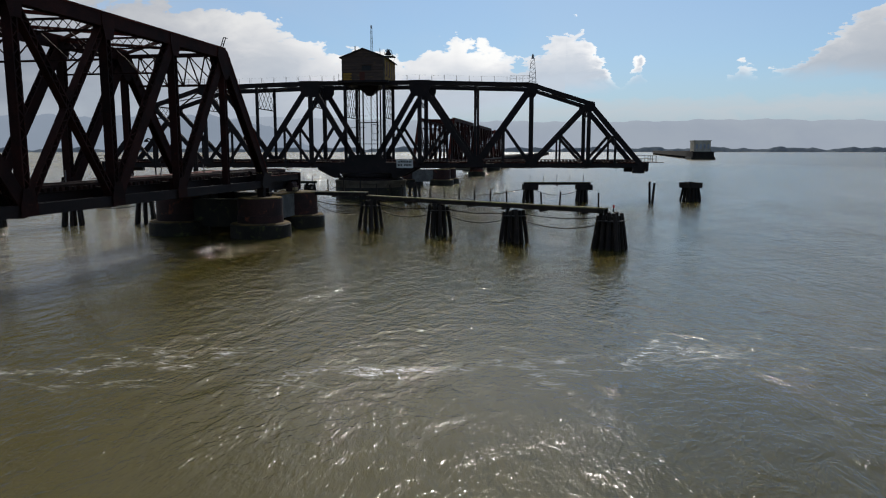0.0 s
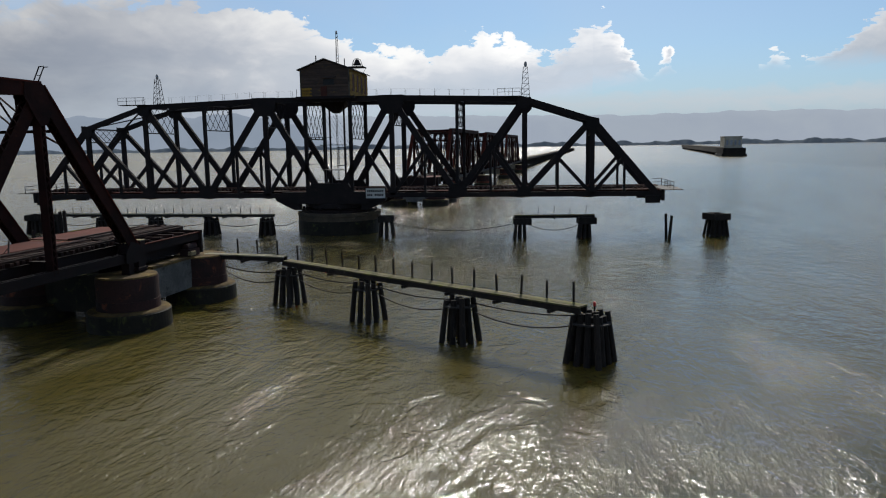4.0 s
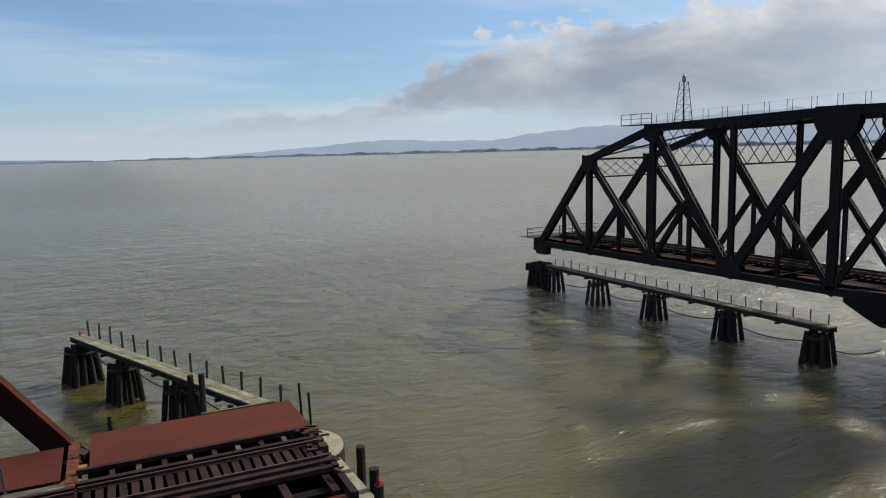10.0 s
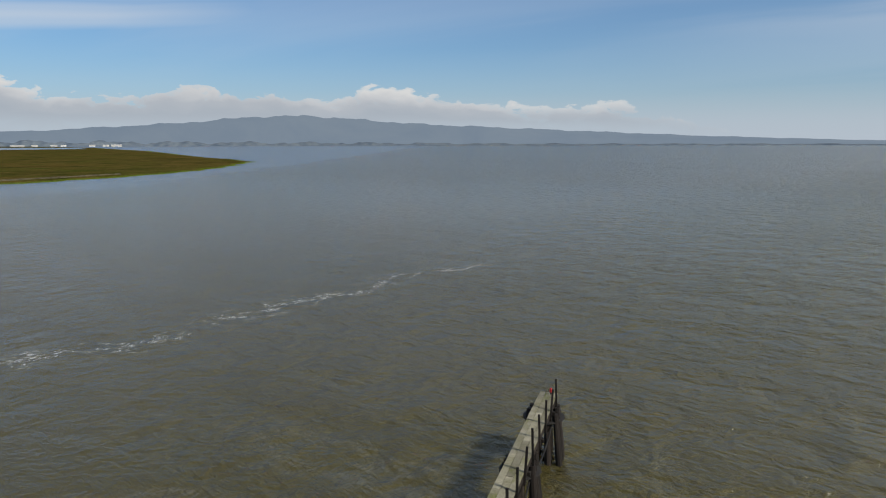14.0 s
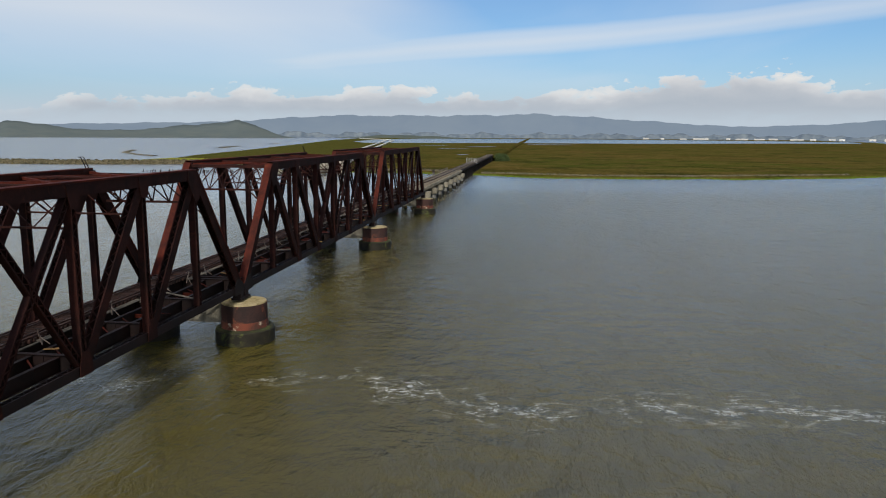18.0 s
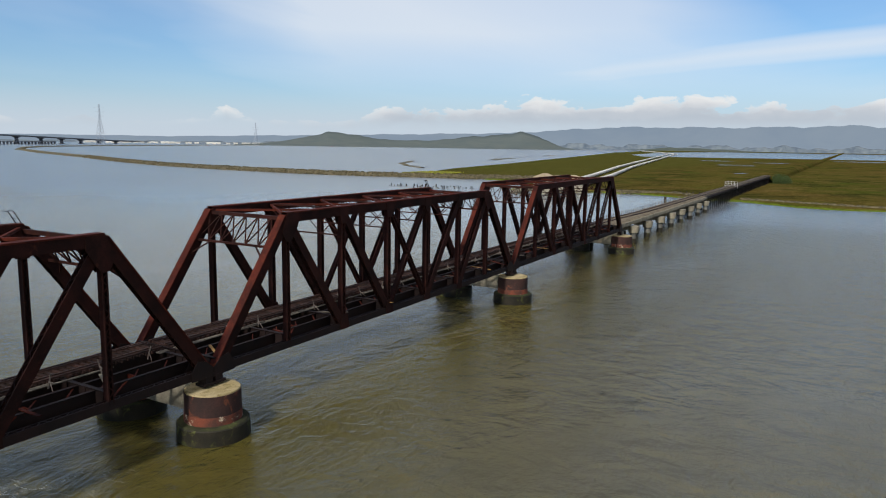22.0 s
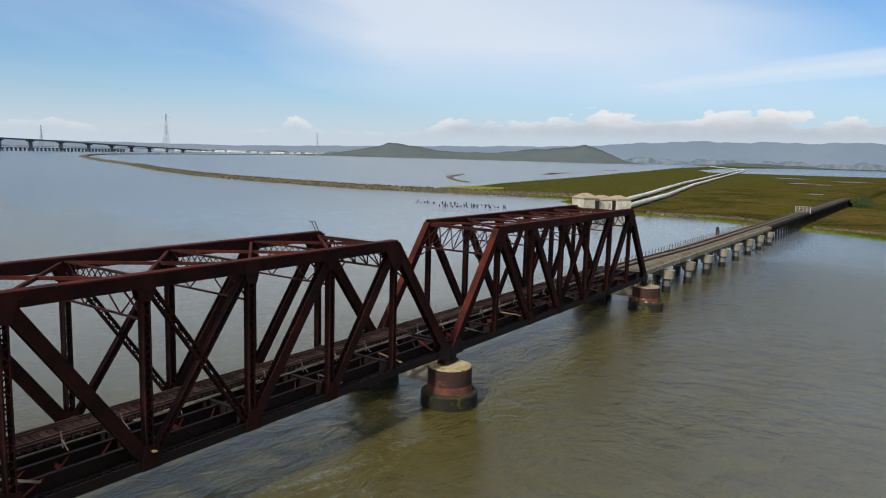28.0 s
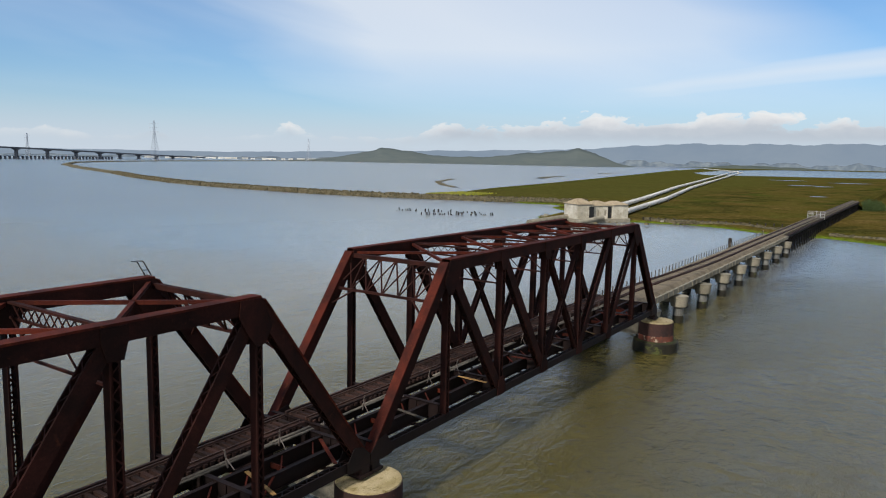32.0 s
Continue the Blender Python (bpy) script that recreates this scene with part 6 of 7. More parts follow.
pv = thing("pivot_pier", "round concrete pivot pier with a dark tide band", "bridge pier", Matrix.Translation(SW))
part("pier_drum", Shape().lathe(0, 0, [(5.95, 1.9), (5.95, 2.5), (6.05, 2.55), (6.05, 3.0), (5.8, 3.05)], 64), PIVOT_WALL, pv, "weathered concrete drum")
part("pier_base", Shape().lathe(0, 0, [(6.0, -1.5), (6.0, 1.9)], 56), TIDE_AND_SHADE, pv, "dark wet tide band")

# ---- fenders: pile clusters, narrow walks, slack cables ----


def pile_cluster(x, y, top=2.9, count=9, spread=1.0, heading=0.0, name="pile_cluster", label="cluster of tarred timber piles leaning together in the water", skirt=False):
    c = thing(name, label, "piles", Matrix.Translation((x, y, 0)) @ pose(0, 0, 0, 0, 0, heading), "timber pile clusters")
    rnd = random.Random(int(x * 31 + y * 17))
    side = int(math.ceil(math.sqrt(count)))
    k = 0
    for i in range(side):
        for j in range(side):
            if k >= count:
                break
            k += 1
            u, v = (i - (side - 1) / 2) / max((side - 1) / 2, 1), (j - (side - 1) / 2) / max((side - 1) / 2, 1)
            bx, by = u * spread * 1.0, v * spread * 1.0
            tx, ty = u * spread * 0.62, v * spread * 0.62
            part("timber_post", Shape().rod((bx + rnd.uniform(-0.08, 0.08), by + rnd.uniform(-0.08, 0.08), -1.2), (tx, ty, top + rnd.uniform(-0.25, 0.1)), 0.2, 0.17, 9, 0.1), PILE_WOOD, c)
    part("binding", Shape().lathe(0, 0, [(spread * 1.05, top - 0.62), (spread * 1.04, top - 0.54)], 16), CABLE, c)
    if skirt:
        part("top_planks", Shape().box(-spread * 1.05, -spread * 1.05, top - 0.9, spread * 1.05, -spread * 0.9, top - 0.05).box(spread * 0.9, -spread, top - 0.9, spread * 1.05, spread, top - 0.05).box(-spread * 1.05, -spread, top - 0.9, -spread * 0.9, spread, top - 0.05), PILE_WOOD, c)
    return c


def fender_walk(p, q, z, posts, width=0.85, post_h=1.15, mat=None, post_side=1, from_k=0, pale=False):
    p, q = Vector((*p, z)), Vector((*q, z))
    d = q - p
    ln = d.length
    w = thing("fender_walk", "narrow mossy plank walk on piles with upright timber posts", "walkway", Matrix.Translation(p) @ pose(0, 0, 0, 0, 0, math.degrees(math.atan2(d.y, d.x))), "fender walks")
    rnd = random.Random(int(ln * 100))
    for y in (-width / 2 + 0.1, width / 2 - 0.1):
        part("joist", Shape().box(0, y - 0.08, -0.42, ln, y + 0.08, -0.1), PILE_WOOD, w)
    lanes = 3
    for lane in range(lanes):
        x = 0.0
        while x < ln - 0.4:
            l = min(rnd.uniform(2.8, 4.2), ln - x)
            y0 = -width / 2 + width * lane / lanes
            part("plank", Shape().box(x + 0.01, y0 + 0.01, -0.1, x + l - 0.01, y0 + width / lanes - 0.01, -0.02 + rnd.uniform(0, 0.02)), mat or PLANK_WOOD, w)
            x += l
    r = 0.035 if pale else 0.05
    post = Shape().box(-r, -r, -0.6, r, r, post_h).mesh("post", WHITE_DULL if pale else PILE_WOOD)
    for k in range(posts):
        if k < from_k:
            continue
        x = ln * (k + 0.5) / posts
        put("post", post, w, Matrix.Translation((x, post_side * (width / 2 + 0.05), rnd.uniform(-0.12, 0.1))) @ pose(0, 0, 0, rnd.uniform(-3, 3), rnd.uniform(-3, 3), 0))
    for k in range(max(3, posts // 2)):
        x = ln * (k + 0.5) / max(3, posts // 2)
        part("cross_piece", Shape().box(x - 0.1, -width / 2 - 0.12, -0.6, x + 0.1, width / 2 + 0.12, -0.42), PILE_WOOD, w)
    return w


def slack_cable(pts, drop, label="slack black cable strung between the pile clusters"):
    for a, b in zip(pts, pts[1:]):
        tagged(part("cable", Shape().sag(a, b, drop, 0.045, 14), CABLE, None), label, "cable", "slack cables")


def marker_lamp(x, y, z):
    m = thing("marker_lamp", "small red navigation lamp on a post", "lamp", (x, y, z), "marker lamps")
    part("post", Shape().rod((0, 0, -0.2), (0, 0, 0.1), 0.05), PILE_WOOD, m)
    part("lens", Shape().lathe(0, 0, [(0.07, 0.1), (0.08, 0.14), (0.08, 0.27), (0.03, 0.35)], 12), RED_LAMP, m, "red lens")


N_PILES = [(-7.1, 12.4), (-2.6, 20.3), (1.8, 27.7), (5.0, 35.7)]
for k, (x, y) in enumerate(N_PILES):
    pile_cluster(x, y, 2.9, 16 if k == 3 else 9, 1.1 if k == 3 else 0.95, 63)
fender_walk((-7.8, 11.9), (5.6, 35.3), 3.38, 15, 0.85, 1.1, MOSS_WOOD, 1)
fender_walk((-8.4, 4.6), (-7.6, 11.9), 3.72, 4, 0.8, 1.2, PLANK_WOOD, 1, from_k=1)
marker_lamp(5.7, 35.9, 3.3)
for z, dr in ((2.2, 0.8), (2.6, 0.35)):
    slack_cable([(-8.6, 6.2, z)] + [(x - 0.5, y, z) for x, y in N_PILES], dr)
S_PILES = [(-7.4, -13.1), (-4.6, -19.8), (-1.5, -26.7), (1.2, -33.0)]
for k, (x, y) in enumerate(S_PILES):
    pile_cluster(x, y, 2.95, 16 if k == 3 else 9, 1.1 if k == 3 else 0.95, -63)
fender_walk((-8.75, -10.1), (1.45, -33.9), 3.45, 14, 1.0, 1.15, PLANK_WOOD, -1)
fender_walk((-9.0, -6.7), (-8.9, -9.95), 3.5, 2, 1.0, 1.5, RED_PLANK, -1)
marker_lamp(1.2, -33.7, 3.45)
slack_cable([(x - 0.6, y, 2.3) for x, y in S_PILES], 0.6)
tw = thing("mooring_posts", "two tall dark timber posts side by side", "posts", (-4.3, -5.15, -0.38))
for dx in (0, 0.45):
    part("post", Shape().rod((dx, 0, -1), (dx - 0.05, 0, 7.9), 0.15, 0.13, 9, 0.08), PILE_WOOD, tw)
W_PILES = [(-48.0, -43.0), (-48.1, -34.9), (-48.2, -26.4), (-48.5, -17.7), (-48.8, -9.3)]
for x, y in W_PILES:
    pile_cluster(x, y, 2.6, 9, 0.95, 97)
fender_walk((-47.9, -44.0), (-49.0, -8.3), 3.0, 24, 0.9, 0.8, PLANK_WOOD, 1, pale=True)
slack_cable([(x + 0.5, y, 1.9) for x, y in W_PILES] + [(-49.4, -5.0, 2.0)], 0.6)
pile_cluster(-48.5, -46.9, 2.8, 16, 1.1, 20, skirt=True)
pile_cluster(-48.9, 8.3, 2.9, 9, 1.0, 10, skirt=True)
for x, y in ((-48.9, 26.8), (-50.2, 35.1)):
    pile_cluster(x, y, 2.75, 12, 1.1, 100, skirt=True)
fender_walk((-48.8, 25.8), (-50.5, 36.1), 3.05, 5, 0.8, 1.0, MOSS_WOOD, 1, pale=True)
slack_cable([(-48.9, 8.7, 2.0), (-48.9, 26.8, 2.2), (-50.2, 35.1, 2.2)], 1.2)
pp = thing("leaning_posts", "pair of leaning timber posts in the water", "posts", (-49.8, 45.2, 0))
part("post", Shape().rod((-0.3, 0, -1), (-0.1, -0.2, 3.2), 0.2, 0.17, 9, 0.08), PILE_WOOD, pp)
part("post", Shape().rod((0.3, 0.2, -1), (0.35, 0.5, 3.0), 0.2, 0.17, 9, 0.08), PILE_WOOD, pp)
pile_cluster(-53.8, 51.8, 3.0, 16, 1.2, 30, skirt=True)

# ---- concrete and timber trestles ----


def concrete_trestle(x0, x1, y, bents):
    t = thing("concrete_trestle", "pale concrete railway trestle on round-ended bents", "trestle", (0, 0, 0), "concrete trestles")
    w = 2.75
    part("deck_slab", Shape().box(x0, y - w, 4.55, x1, y + w, 4.95), CONCRETE, t)
    for s in (-1, 1):
        part("edge_beam", Shape().box(x0, y + s * w - 0.16, 4.35, x1, y + s * w + 0.16, 5.12), CONCRETE, t)
    part("ballast", Shape().prism([[(x, y - w + 0.2, 4.95), (x, y + w - 0.2, 4.95), (x, y + 1.9, 5.44), (x, y - 1.9, 5.44)] for x in (x0, x1)]), BALLAST, t)
    for k in range(int((x1 - x0) / 2.4)):
        xx = x0 + 2.4 * (k + 0.5)
        for s in (-1, 1):
            part("edge_rib", Shape().box(xx - 0.1, y + s * w - 0.22, 4.35, xx + 0.1, y + s * w + 0.22, 5.22), CONCRETE, t)
    for bx in bents:
        b = part("bent_beam", Shape().box(bx - 0.6, y - 2.4, 2.95, bx + 0.6, y + 2.4, 4.0), CONCRETE, t, "concrete cross beam")
        for s in (-1, 1):
            part("bent_cap", Shape().lathe(bx, y + s * 3.0, [(0.98, 2.35), (1.12, 2.45), (1.30, 3.75), (1.34, 3.95)], 20), CONCRETE, b, "bucket-shaped concrete cap")
            # darker concrete puts the cap's shadow into the column's colour
            part("column", Shape().lathe(bx, y + s * 3.0, [(0.74, 1.1), (0.72, 2.38)], 14), PIER_WALL, b)
            part("column_foot", Shape().lathe(bx, y + s * 3.0, [(0.8, -1.2), (0.78, 1.1)], 14), TIDE_AND_SHADE, b, "dark wet column foot")
    rail = Shape()
    cnt = int(abs(x1 - x0) / 1.8)
    post = Shape().box(-0.06, -0.06, 4.9, 0.06, 0.06, 6.2).mesh("rail_post", GREY_WOOD)
    for k in range(cnt):
        put("rail_post", post, t, (x0 + (x1 - x0) * (k + 0.5) / cnt, y + w + 0.1, 0))
    return t


TRESTLE_Y = 0.35
concrete_trestle(165.6, 276.5, TRESTLE_Y, [168.6] + [181.3 + 13.1 * k for k in range(8)])


def timber_trestle(x0, x1, y, pitch, z0, label):
    t = thing("timber_trestle", label, "trestle", (0, 0, 0), "timber trestles")
    step = 1 if x1 > x0 else -1
    for s in (-1, 1):
        part("stringer", Shape().box(min(x0, x1), y + s * 1.6 - 0.35, 4.1, max(x0, x1), y + s * 1.6 + 0.35, 4.75), PILE_WOOD, t)
    part("deck", Shape().box(min(x0, x1), y - 2.5, 4.75, max(x0, x1), y + 2.5, 5.0), TIE_WOOD, t)
    part("ballast", Shape().box(min(x0, x1), y - 1.8, 5.0, max(x0, x1), y + 1.8, 5.44), BALLAST, t)
    cnt = int(abs(x1 - x0) / pitch)
    bent = Shape().box(-0.18, -2.4, 3.7, 0.18, 2.4, 4.1)
    for k in (-2, -0.7, 0.7, 2):
        bent.rod((0, k * 1.25, z0), (0, k, 3.75), 0.18, 0.17, 7)
    bent.beam((0.2, -2.4, 1.2), (0.2, 2.0, 3.6), 0.08, 0.2, (1, 0, 0)).beam((-0.2, 2.4, 1.2), (-0.2, -2.0, 3.6), 0.08, 0.2, (1, 0, 0))
    bm = bent.mesh("bent", PILE_WOOD)
    if cnt <= 300:
        for k in range(cnt):
            put("bent", bm, t, (x0 + step * pitch * (k + 0.5), y, 0))
    return t


timber_trestle(276.5, 500, TRESTLE_Y, 4.6, -1.0, "long dark timber pile trestle crossing the marsh")
timber_trestle(WEST - 3 * PITCH - 1, -1400, 0.35, 6.0, -1.0, "long dark timber pile trestle over the bay")


def track_far(x0, x1):
    global track_y
    keep = track_y
    track_y = lambda x: TRESTLE_Y + 1.5 * smoothstep(215, 165, x)
    track(x0, x1, 5.22, split=False)
    track_y = keep


track_far(164.9, 500)
bank = strip("rail_embankment", [(492, 0.4), (620, 0.4), (900, 0.4), (1800, 0.4), (3900, 0.4)], 6.0, 4.6, MARSH, "grassy railway embankment", "embankment", 9, 10.0, 0.3)

gate = thing("fence_gate", "white wire fence gate across the track", "fence", (352, 0, 0))
for k in range(5):
    part("fence_post", Shape().box(-0.06, -2.36 + 1.3 * k, 4.6, 0.06, -2.24 + 1.3 * k, 7.5), WHITE_METAL, gate)
for z in (5.5, 6.5, 7.4):
    part("fence_rail", Shape().box(-0.03, -2.3, z - 0.04, 0.03, 2.9, z + 0.04), WHITE_METAL, gate)
for k in range(27):
    part("fence_wire", Shape().box(-0.012, -2.29 + 0.2 * k, 4.9, 0.012, -2.266 + 0.2 * k, 7.4), WHITE_METAL, gate)
pst = thing("signal_post", "dark timber post beside the trestle", "post", (243, 4.2, 0))
part("post", Shape().rod((0, 0, -1), (0, 0, 6.8), 0.42, 0.38, 10), PILE_WOOD, pst)


def leaf_heap(name, x, y, z, rx, ry, rz, count, mat, label, seed):
    rnd = random.Random(seed)
    sh = Shape()
    for _ in range(count):
        a, e = rnd.uniform(0, 6.283), math.asin(rnd.uniform(0, 1))
        r = rnd.uniform(0.55, 1.0) * (1 + 0.2 * math.sin(3 * a + seed))
        c = Vector((x + rx * r * math.cos(a) * math.cos(e), y + ry * r * math.sin(a) * math.cos(e), z + rz * r * math.sin(e)))
        d = Vector((rnd.gauss(0, 1), rnd.gauss(0, 1), rnd.gauss(0, 1))).normalized() * rnd.uniform(0.25, 0.5)
        s = d.cross(Vector((rnd.gauss(0, 1), rnd.gauss(0, 1), rnd.gauss(0, 1)))).normalized() * rnd.uniform(0.1, 0.2)
        n = len(sh.v)
        sh.v += [tuple(c - d), tuple(c + s), tuple(c + d), tuple(c - s)]
        sh.f.append((n, n + 1, n + 2, n + 3))
    b = thing(name, label, "bush")
    part("foliage", sh, mat, b)
    part("stems", Shape().rod((x, y, 0.2), (x, y, z + rz * 0.6), 0.15).rod((x + rx * 0.4, y, 0.2), (x + rx * 0.5, y, z + rz * 0.5), 0.12), PILE_WOOD, b)
    return b


leaf_heap("bush", 500, -7, 0.9, 11, 6, 5.0, 5200, BUSH, "dense dark green bush beside the embankment", 5)

# ---- valve house and pipes ----


def valve_house(x, y, heading):
    h = thing("valve_house", "derelict white stucco valve house with pale hipped roofs", "building", Matrix.Translation((x, y, 0.9)) @ pose(0, 0, 0, 0, 0, heading))
    part("plinth", Shape().box(-12, -5.5, -1.2, 12, 5.5, 0.5), CONCRETE, h)
    for k, (x0, x1, y0, y1, hh) in enumerate(((-11.5, -4.5, -4.6, 4.6, 6.0), (-4.5, 4.6, -3.4, 4.2, 5.4), (4.6, 11.5, -4.6, 4.6, 5.6))):
        w = part("wall", Shape().box(x0, y0, 0.5, x1, y1, hh), STUCCO, h, "stained white stucco wall")
        cx, cy = (x0 + x1) / 2, (y0 + y1) / 2
        part("roof", Shape().prism([[(x0 - 0.4, y0 - 0.4, hh), (x1 + 0.4, y0 - 0.4, hh), (x1 + 0.4, y1 + 0.4, hh), (x0 - 0.4, y1 + 0.4, hh)], [(cx - 1.2, cy - 0.3, hh + 2.0 - 0.3 * k), (cx + 1.2, cy - 0.3, hh + 2.0 - 0.3 * k), (cx + 1.2, cy + 0.3, hh + 2.0 - 0.3 * k), (cx - 1.2, cy + 0.3, hh + 2.0 - 0.3 * k)]]), TILE_ROOF, h, "pale tan roof")
        for q in (-1, 1):
            part("window", Shape().box(cx + q * 1.6 - 0.55, y0 - 0.06, 1.6, cx + q * 1.6 + 0.55, y0 + 0.02, 3.9), STUCCO_DIRTY, w, "boarded-up window opening")
    part("doorway", Shape().box(-6.4, -4.75, 0.5, -4.3, -4.6, 5.2), DARK_PANE, h, "dark panel in place of a shaded doorway recess")
    part("doorway", Shape().box(2.9, -3.55, 0.5, 4.7, -3.4, 5.0), DARK_PANE, h, "dark panel in place of a shaded doorway recess")
    part("end_window", Shape().box(11.48, -1.6, 1.8, 11.56, 0.4, 4.2), RED_LAMP, h, "red painted patch on the end wall")
    part("end_dado", Shape().box(11.48, -4.4, 0.5, 11.56, 4.4, 1.7), material("blue_dado", (0.2, 0.32, 0.45), (0.3, 0.36, 0.42), 0.6, 0.8), h, "faded blue dado")
    return h


valve_house(338.5, 74.5, -33)


def pipe_line(pts, r, label):
    p = thing("water_pipe", label, "pipe", (0, 0, 0), "water pipes")
    for a, b in zip(pts, pts[1:]):
        ln = (Vector(b) - Vector(a)).length
        m = max(1, int(ln / 60))
        for k in range(m):
            u, v = Vector(a).lerp(Vector(b), k / m), Vector(a).lerp(Vector(b), (k + 1) / m)
            part("pipe_length", Shape().rod(u, v, r, r, 14), PIPE_WHITE, p, smooth=False)
            part("saddle", Shape().box(u.x - 0.5, u.y - r - 0.3, 0.3, u.x + 0.5, u.y + r + 0.3, u.z), CONCRETE, p)
    return p


pipe_line([(350, 70, 2.4), (490, 94, 2.4), (700, 137, 2.4), (2030, 372, 2.4)], 1.15, "long white water pipe on low saddles across the marsh")
pipe_line([(347, 79, 2.4), (490, 106, 2.4), (700, 149, 2.4), (2030, 392, 2.4)], 1.15, "long white water pipe on low saddles across the marsh")
pipe_line([(2030, 382, 2.6), (2900, 690, 2.6)], 1.6, "distant stretch of white water pipe")

outfall = thing("outfall_pipes", "two old pipes running from the shore into the bay", "pipe", (0, 0, 0))
part("pipe_length", Shape().rod((332, 82, 1.9), (312, 90, 0.2), 1.0, 1.0, 14), CONCRETE, outfall)
part("pipe_length", Shape().rod((334, 70, 1.9), (318, 74, 0.6), 0.9, 0.9, 14), CONCRETE, outfall)
rnd = random.Random(12)
for k in range(16):
    x, y = rnd.uniform(320, 352), rnd.uniform(52, 98)
    s = rnd.uniform(0.5, 1.3)
    sh = Shape().prism([[(x + s * (1.2 - 0.5 * i) * math.cos(a) * rnd.uniform(0.7, 1.2), y + s * (1.2 - 0.5 * i) * math.sin(a) * rnd.uniform(0.7, 1.2), 0.2 + s * 0.8 * i + 0.3) for a in np.linspace(0, 2 * math.pi, 8)[:-1]] for i in (0, 1)])
    tagged(part("rubble_block", sh, RIPRAP if k % 2 else CONCRETE, None), "broken concrete rubble block on the muddy shore", "rubble", "rubble blocks")
for k in range(24):
    a = k / 23
    x, y = 351 + 8 * a + rnd.uniform(-1, 1), 60 - 62 * a
    tagged(part("fence_stump", Shape().rod((x, y, 0.3), (x + rnd.uniform(-0.2, 0.2), y, 2.0), 0.22, 0.2, 7), PILE_WOOD, None), "short dark timber stump on the marsh bank", "stump", "bank stumps")
for k in range(58):
    row = k % 2
    a = (k // 2) / 28
    x, y = (324 + 14 * a if row == 0 else 313 + 20 * a) + rnd.uniform(-1, 1), (161 - 34 * a if row == 0 else 139 - 22 * a) + rnd.uniform(-1.2, 1.2)
    tagged(part("old_pile", Shape().rod((x, y, -0.8), (x + rnd.uniform(-0.15, 0.15), y, rnd.uniform(0.5, 1.5)), 0.2, 0.17, 7), PILE_WOOD, None), "rotten pile stub standing in shallow water", "pile", "old pile stubs")

# mud islands in the pond
for pts, half in (([(560, 285), (600, 325), (660, 372), (760, 420)], 4.0), ([(900, 380), (960, 402), (1040, 418)], 9.0), ([(1350, 480), (1420, 492)], 10.0)):
    strip("mud_islet", pts, half, 0.5, RIPRAP, "low muddy islet in the pond", "islet", int(half), 8.0, 1.0)
strip("pond_bank", [(484, 226), (560, 247), (756, 283), (1300, 398), (2322, 620)], 4.0, 1.3, MARSH, "low grassy pond bank", "bank", 3, 10.0, 0.6)
bloom = Shape()
for _ in range(500):
    x, y = rnd.uniform(436, 480), rnd.uniform(200, 228)
    s = rnd.uniform(0.3, 0.7)
    bloom.prism([[(x + s * math.cos(a), y + s * math.sin(a), z) for a in (0, 1.6, 3.1, 4.7)] for z in (0.7, 1.6)])
tagged(part("mustard_flowers", bloom, YELLOW_BLOOM, None), "patch of yellow mustard in bloom on the levee end", "flowers", kind="stuff")

# ---- highway bridge, pylons, far jetty ----


def at_azimuth(a, r):
    return Vector((43 + r * math.cos(radians(a)), -45 + r * math.sin(radians(a)), 0))


hw = thing("highway_bridge", "long grey concrete highway bridge on hammerhead piers", "bridge")
HW = [(72, 2050, 0.30), (69, 2150, 0.28), (66.5, 2250, 0.25), (63.8, 2370, 0.18), (61.3, 2500, 0.08), (59.3, 2620, 0.0), (57.5, 2760, -0.08), (55.8, 2900, -0.14), (54.2, 3060, -0.2), (52.4, 3230, -0.26)]


def highway_point(k):
    """A point of the highway's line, by the count of its nodes."""
    i = min(int(k), len(HW) - 2)
    ends = []
    for a, r, e in HW[i:i + 2]:
        c = at_azimuth(a, r)
        c.z = 23 + r * math.tan(radians(e)) - 1.5
        ends.append(c)
    return ends[0].lerp(ends[1], k - i)


for k in range(len(HW) - 1):
    p, q = highway_point(k), highway_point(k + 0.9999)
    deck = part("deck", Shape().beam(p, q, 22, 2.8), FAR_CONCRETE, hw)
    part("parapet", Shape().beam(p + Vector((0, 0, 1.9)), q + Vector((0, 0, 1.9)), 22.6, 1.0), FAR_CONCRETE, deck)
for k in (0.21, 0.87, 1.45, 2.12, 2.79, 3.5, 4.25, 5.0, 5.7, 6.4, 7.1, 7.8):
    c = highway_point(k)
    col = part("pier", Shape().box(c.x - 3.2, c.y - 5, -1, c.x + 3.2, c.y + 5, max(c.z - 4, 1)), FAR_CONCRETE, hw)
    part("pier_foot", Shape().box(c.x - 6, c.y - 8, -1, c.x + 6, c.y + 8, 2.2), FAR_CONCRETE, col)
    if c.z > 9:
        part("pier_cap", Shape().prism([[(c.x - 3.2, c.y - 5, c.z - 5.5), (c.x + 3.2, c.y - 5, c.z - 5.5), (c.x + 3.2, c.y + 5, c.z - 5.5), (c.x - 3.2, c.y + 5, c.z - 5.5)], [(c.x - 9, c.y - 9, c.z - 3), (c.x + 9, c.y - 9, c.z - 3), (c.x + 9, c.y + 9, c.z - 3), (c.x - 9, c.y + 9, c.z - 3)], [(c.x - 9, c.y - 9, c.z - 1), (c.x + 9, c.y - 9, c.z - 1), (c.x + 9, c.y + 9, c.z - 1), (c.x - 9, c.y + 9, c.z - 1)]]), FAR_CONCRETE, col)
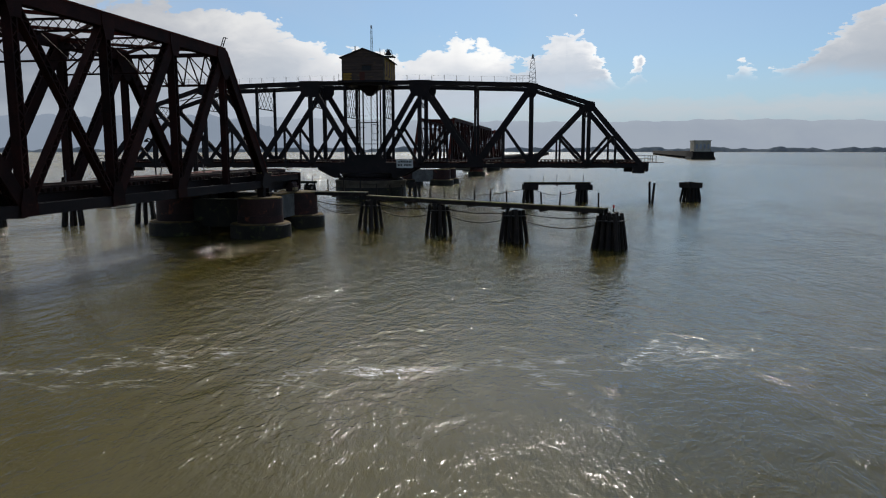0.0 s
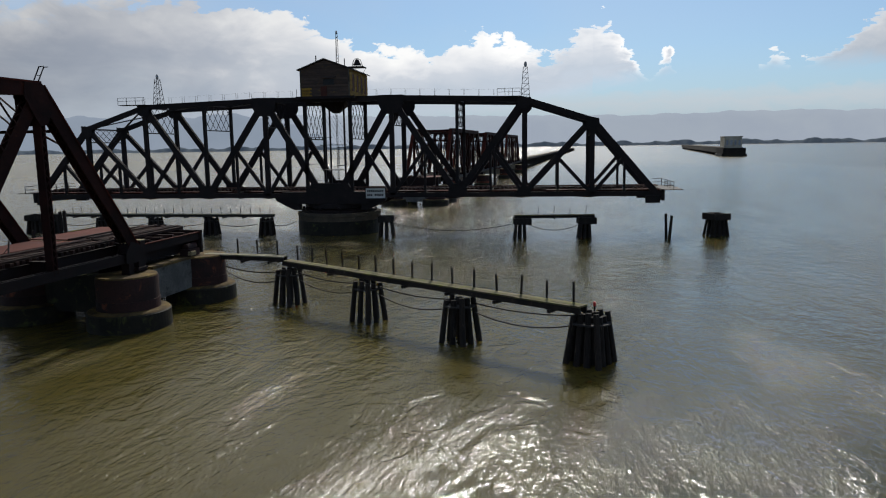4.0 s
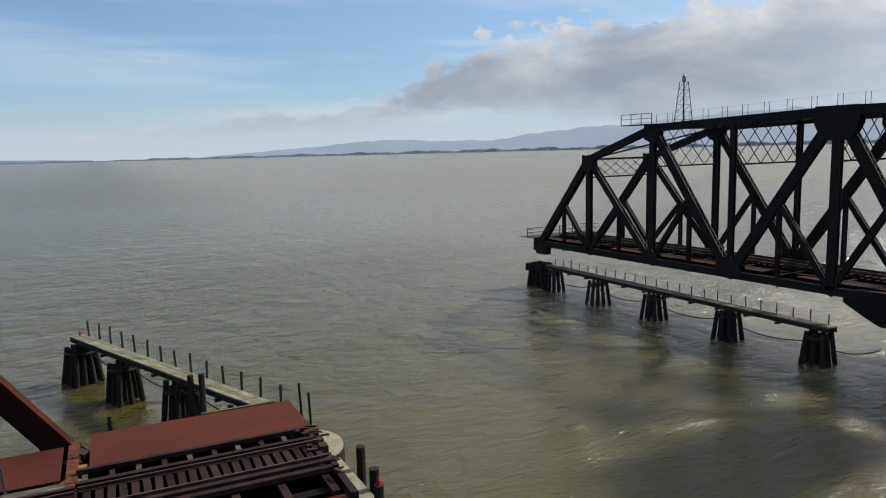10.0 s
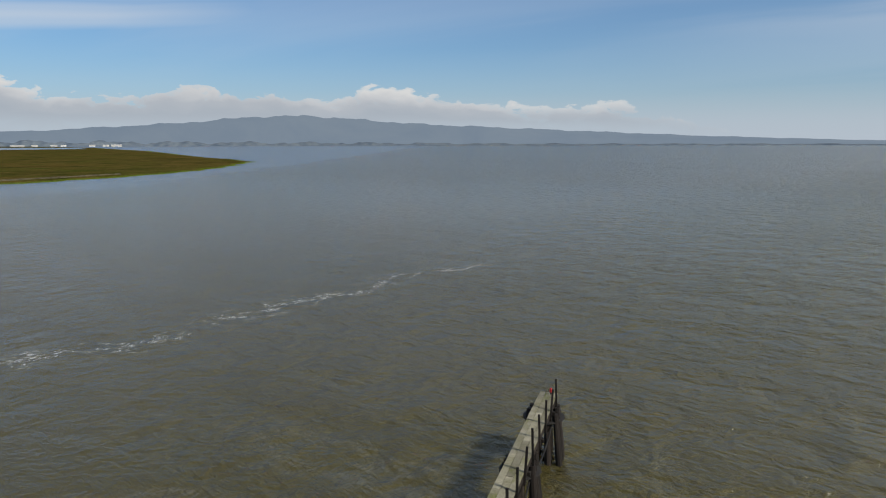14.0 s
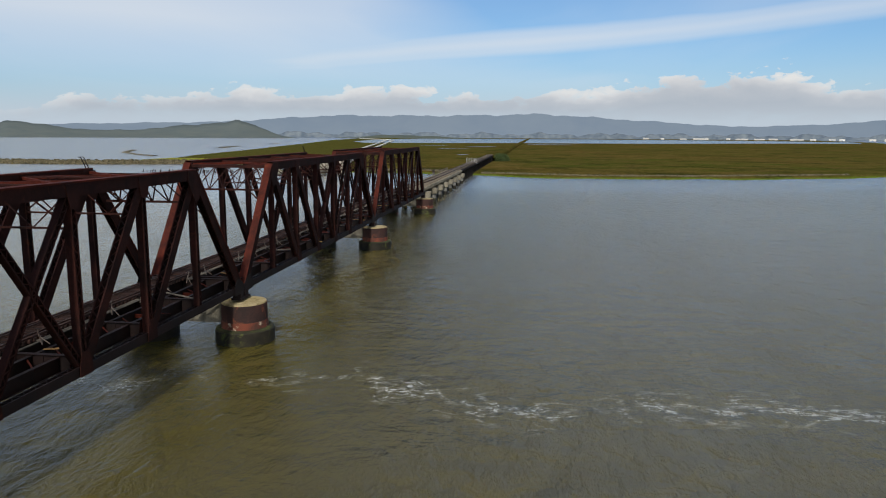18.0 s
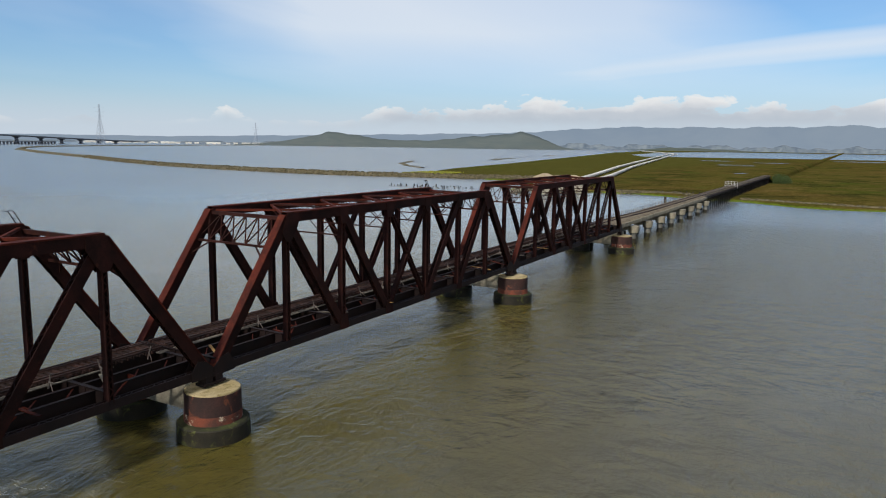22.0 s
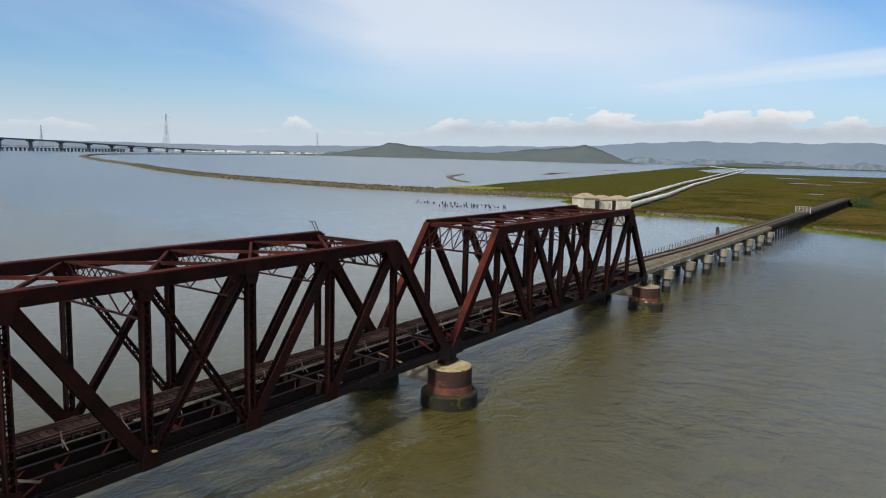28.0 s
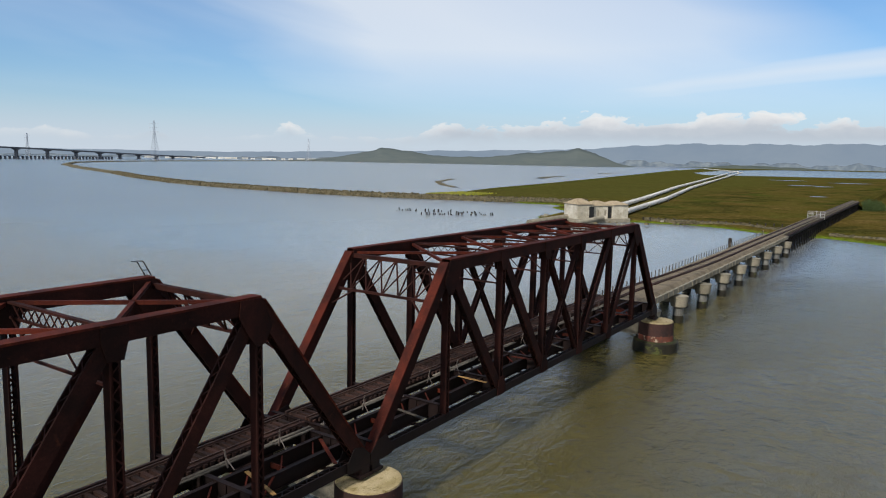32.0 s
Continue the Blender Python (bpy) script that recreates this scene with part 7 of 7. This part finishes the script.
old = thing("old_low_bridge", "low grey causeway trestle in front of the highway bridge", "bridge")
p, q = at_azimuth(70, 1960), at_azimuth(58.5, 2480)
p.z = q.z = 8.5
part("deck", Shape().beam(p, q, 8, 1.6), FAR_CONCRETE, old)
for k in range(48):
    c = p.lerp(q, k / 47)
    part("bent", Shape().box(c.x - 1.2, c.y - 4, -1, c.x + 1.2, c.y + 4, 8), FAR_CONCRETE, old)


def pylon(a, r, h):
    c = at_azimuth(a, r)
    t = thing("power_pylon", "tall grey lattice power pylon far off", "pylon", c, "power pylons")
    w = h * 0.09
    for i, j in ((-1, -1), (1, -1), (1, 1), (-1, 1)):
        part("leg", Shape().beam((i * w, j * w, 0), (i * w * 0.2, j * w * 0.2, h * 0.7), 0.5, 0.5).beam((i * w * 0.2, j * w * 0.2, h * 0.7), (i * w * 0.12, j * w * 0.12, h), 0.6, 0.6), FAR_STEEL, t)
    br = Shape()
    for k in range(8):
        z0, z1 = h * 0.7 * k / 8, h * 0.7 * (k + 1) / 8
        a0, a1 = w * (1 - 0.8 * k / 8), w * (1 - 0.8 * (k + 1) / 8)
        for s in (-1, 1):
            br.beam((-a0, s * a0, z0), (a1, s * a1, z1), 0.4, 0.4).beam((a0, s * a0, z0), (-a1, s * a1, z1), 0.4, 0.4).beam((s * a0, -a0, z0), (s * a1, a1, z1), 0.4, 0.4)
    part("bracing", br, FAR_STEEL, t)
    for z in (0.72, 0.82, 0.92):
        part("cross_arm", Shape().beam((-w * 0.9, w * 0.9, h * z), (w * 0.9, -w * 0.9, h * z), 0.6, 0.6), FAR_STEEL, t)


pylon(55.6, 2300, 2300 * math.tan(radians(2.33)) + 23)
pylon(63.7, 2500, 2500 * math.tan(radians(1.17)) + 23)
pylon(44.6, 2900, 2900 * math.tan(radians(1.29)) + 23)


def far_jetty():
    j = thing("pipeline_pier", "long dark timber pier with a pale valve house at its end", "pier", (-600, 152, 0))
    d = Vector((-1, 0.077, 0))
    part("deck", Shape().beam((0, 0, 5.0), d * 830 + Vector((0, 0, 5.0)), 16, 5.0), PILE_WOOD, j)
    part("end_platform", Shape().box(-24, -9, 2.2, 8, 9, 7.0), PILE_WOOD, j)
    part("platform_foot", Shape().box(-26, -10, -1, 9, 10, 2.2), TIDE_AND_SHADE, j)
    for k in range(34):
        c = d * (24 * k)
        part("bent", Shape().box(c.x - 0.5, c.y - 8, -1, c.x + 0.5, c.y + 8, 3), PILE_WOOD, j)
    h = part("valve_house", Shape().box(-18, -7, 7.0, 2, 7, 16.0), STUCCO, j, "pale concrete valve house")
    for k in range(4):
        part("window", Shape().box(2.0, -5.4 + 3.2 * k, 9.5, 2.1, -3.8 + 3.2 * k, 13.5), FAR_STEEL, h)
    part("parapet", Shape().box(-18.4, -7.4, 16.0, 2.4, 7.4, 16.8), STUCCO, h)


far_jetty()


# ---- sandy banks and pools of the marsh ----
strip("shore_bank", [(352, 60), (352, 42), (355, 24), (340, 6)], 2.6, 1.45, RIPRAP, "low sandy bank with broken stone along the marsh", "bank", 21, 2.0, 1.0)
strip("shore_bank", [(338, -6), (329, -30), (323, -64), (334, -118), (358, -180)], 2.2, 1.35, RIPRAP, "low sandy bank with broken stone along the marsh", "bank", 22, 2.0, 1.0)
rnd = random.Random(31)
for x, y, rx, ry in ((1125, 55, 12, 24), (941, 86, 10, 14), (923, 62, 9, 9), (648, 34, 5, 6), (1203, 140, 14, 26), (1400, -60, 22, 50)):
    outline = [(x + rx * math.cos(a) * rnd.uniform(0.7, 1.1), y + ry * math.sin(a) * rnd.uniform(0.7, 1.1)) for a in np.linspace(0, 2 * math.pi, 15)[:-1]]
    tagged(part("marsh_pool", Shape().prism([[(u, v, z) for u, v in outline] for z in (0.7, 1.12)]), POOL, None), "small still pool shining in the marsh", "pool", kind="structure")


def stones_along(name, line, count, half, top, size, mat, label, seed):
    """Loose angular stones over a bank."""
    rnd = random.Random(seed)
    spans = [(Vector((*a, 0)), Vector((*b, 0))) for a, b in zip(line, line[1:])]
    weights = [(b - a).length for a, b in spans]
    sh = Shape()
    for _ in range(count):
        a, b = rnd.choices(spans, weights)[0]
        d = (b - a).normalized()
        off = rnd.uniform(-1, 1)
        c = a.lerp(b, rnd.random()) + Vector((d.y, -d.x, 0)) * (off * half)
        z = top * (1 - 0.9 * max(abs(off) - 0.25, 0) / 0.75)
        r = size * rnd.uniform(0.4, 1.0)
        sh.prism([[(c.x + r * m * math.cos(g + turn) * rnd.uniform(0.7, 1.2), c.y + r * m * math.sin(g + turn) * rnd.uniform(0.7, 1.2), z + h * r) for g in (0, 1.26, 2.5, 3.77, 5.03)] for turn in (rnd.uniform(0, 6),) for m, h in ((1.0, -0.3), (0.6, 0.55))])
    return tagged(part(name, sh, mat, None), label, "stones", kind="stuff")


stones_along("levee_stones", LEVEE[:10], 2600, 6.6, 2.2, 1.5, RIPRAP, "broken grey-brown stones heaped over the levee", 41)
stones_along("shore_stones", [(352, 60), (352, 42), (355, 24), (340, 6)], 260, 3.0, 1.4, 0.8, RIPRAP, "broken stones and mud lumps along the marsh bank", 42)
stones_along("shore_stones", [(338, -6), (329, -30), (323, -64), (334, -118), (358, -180)], 420, 2.6, 1.3, 0.7, RIPRAP, "broken stones and mud lumps along the marsh bank", 43)

FAR_POND = [(1500, 330), (1750, 420), (2500, 520), (3300, 480), (3500, -200), (3000, -900), (2500, -1060), (2050, -900), (1900, -560), (1700, -330), (1640, 40), (1560, 180)]
tagged(part("far_pond", Shape().prism([[(u, v, z) for u, v in FAR_POND] for z in (0.6, 1.16)]), POOL, None), "wide pale salt pond beyond the marsh", "pond", kind="structure")


def far_shed(a, r, w, h):
    c = at_azimuth(a, r)
    b = thing("far_shed", "low white shed on the far shore", "building", Matrix.Translation(c) @ pose(0, 0, 0, 0, 0, a), "white sheds on the far shore")
    wall = part("wall", Shape().box(-8, -w / 2, 0, 8, w / 2, h), PIPE_WHITE, b)
    part("roof", Shape().prism([[(-9, y, h), (9, y, h), (0, y, h + 2.5)] for y in (-w / 2 - 0.5, w / 2 + 0.5)]), PIPE_WHITE, b)
    part("doorway", Shape().box(-8.2, -w / 8, 0, -7.9, w / 8, h * 0.6), FAR_STEEL, wall)


rnd = random.Random(52)
for a0, a1, n in ((40, 57, 22), (-26, -8, 16)):
    for k in range(n):
        far_shed(a0 + (a1 - a0) * (k + rnd.uniform(0.1, 0.9)) / n, rnd.uniform(3650, 3850), rnd.uniform(14, 60), rnd.uniform(4, 7))
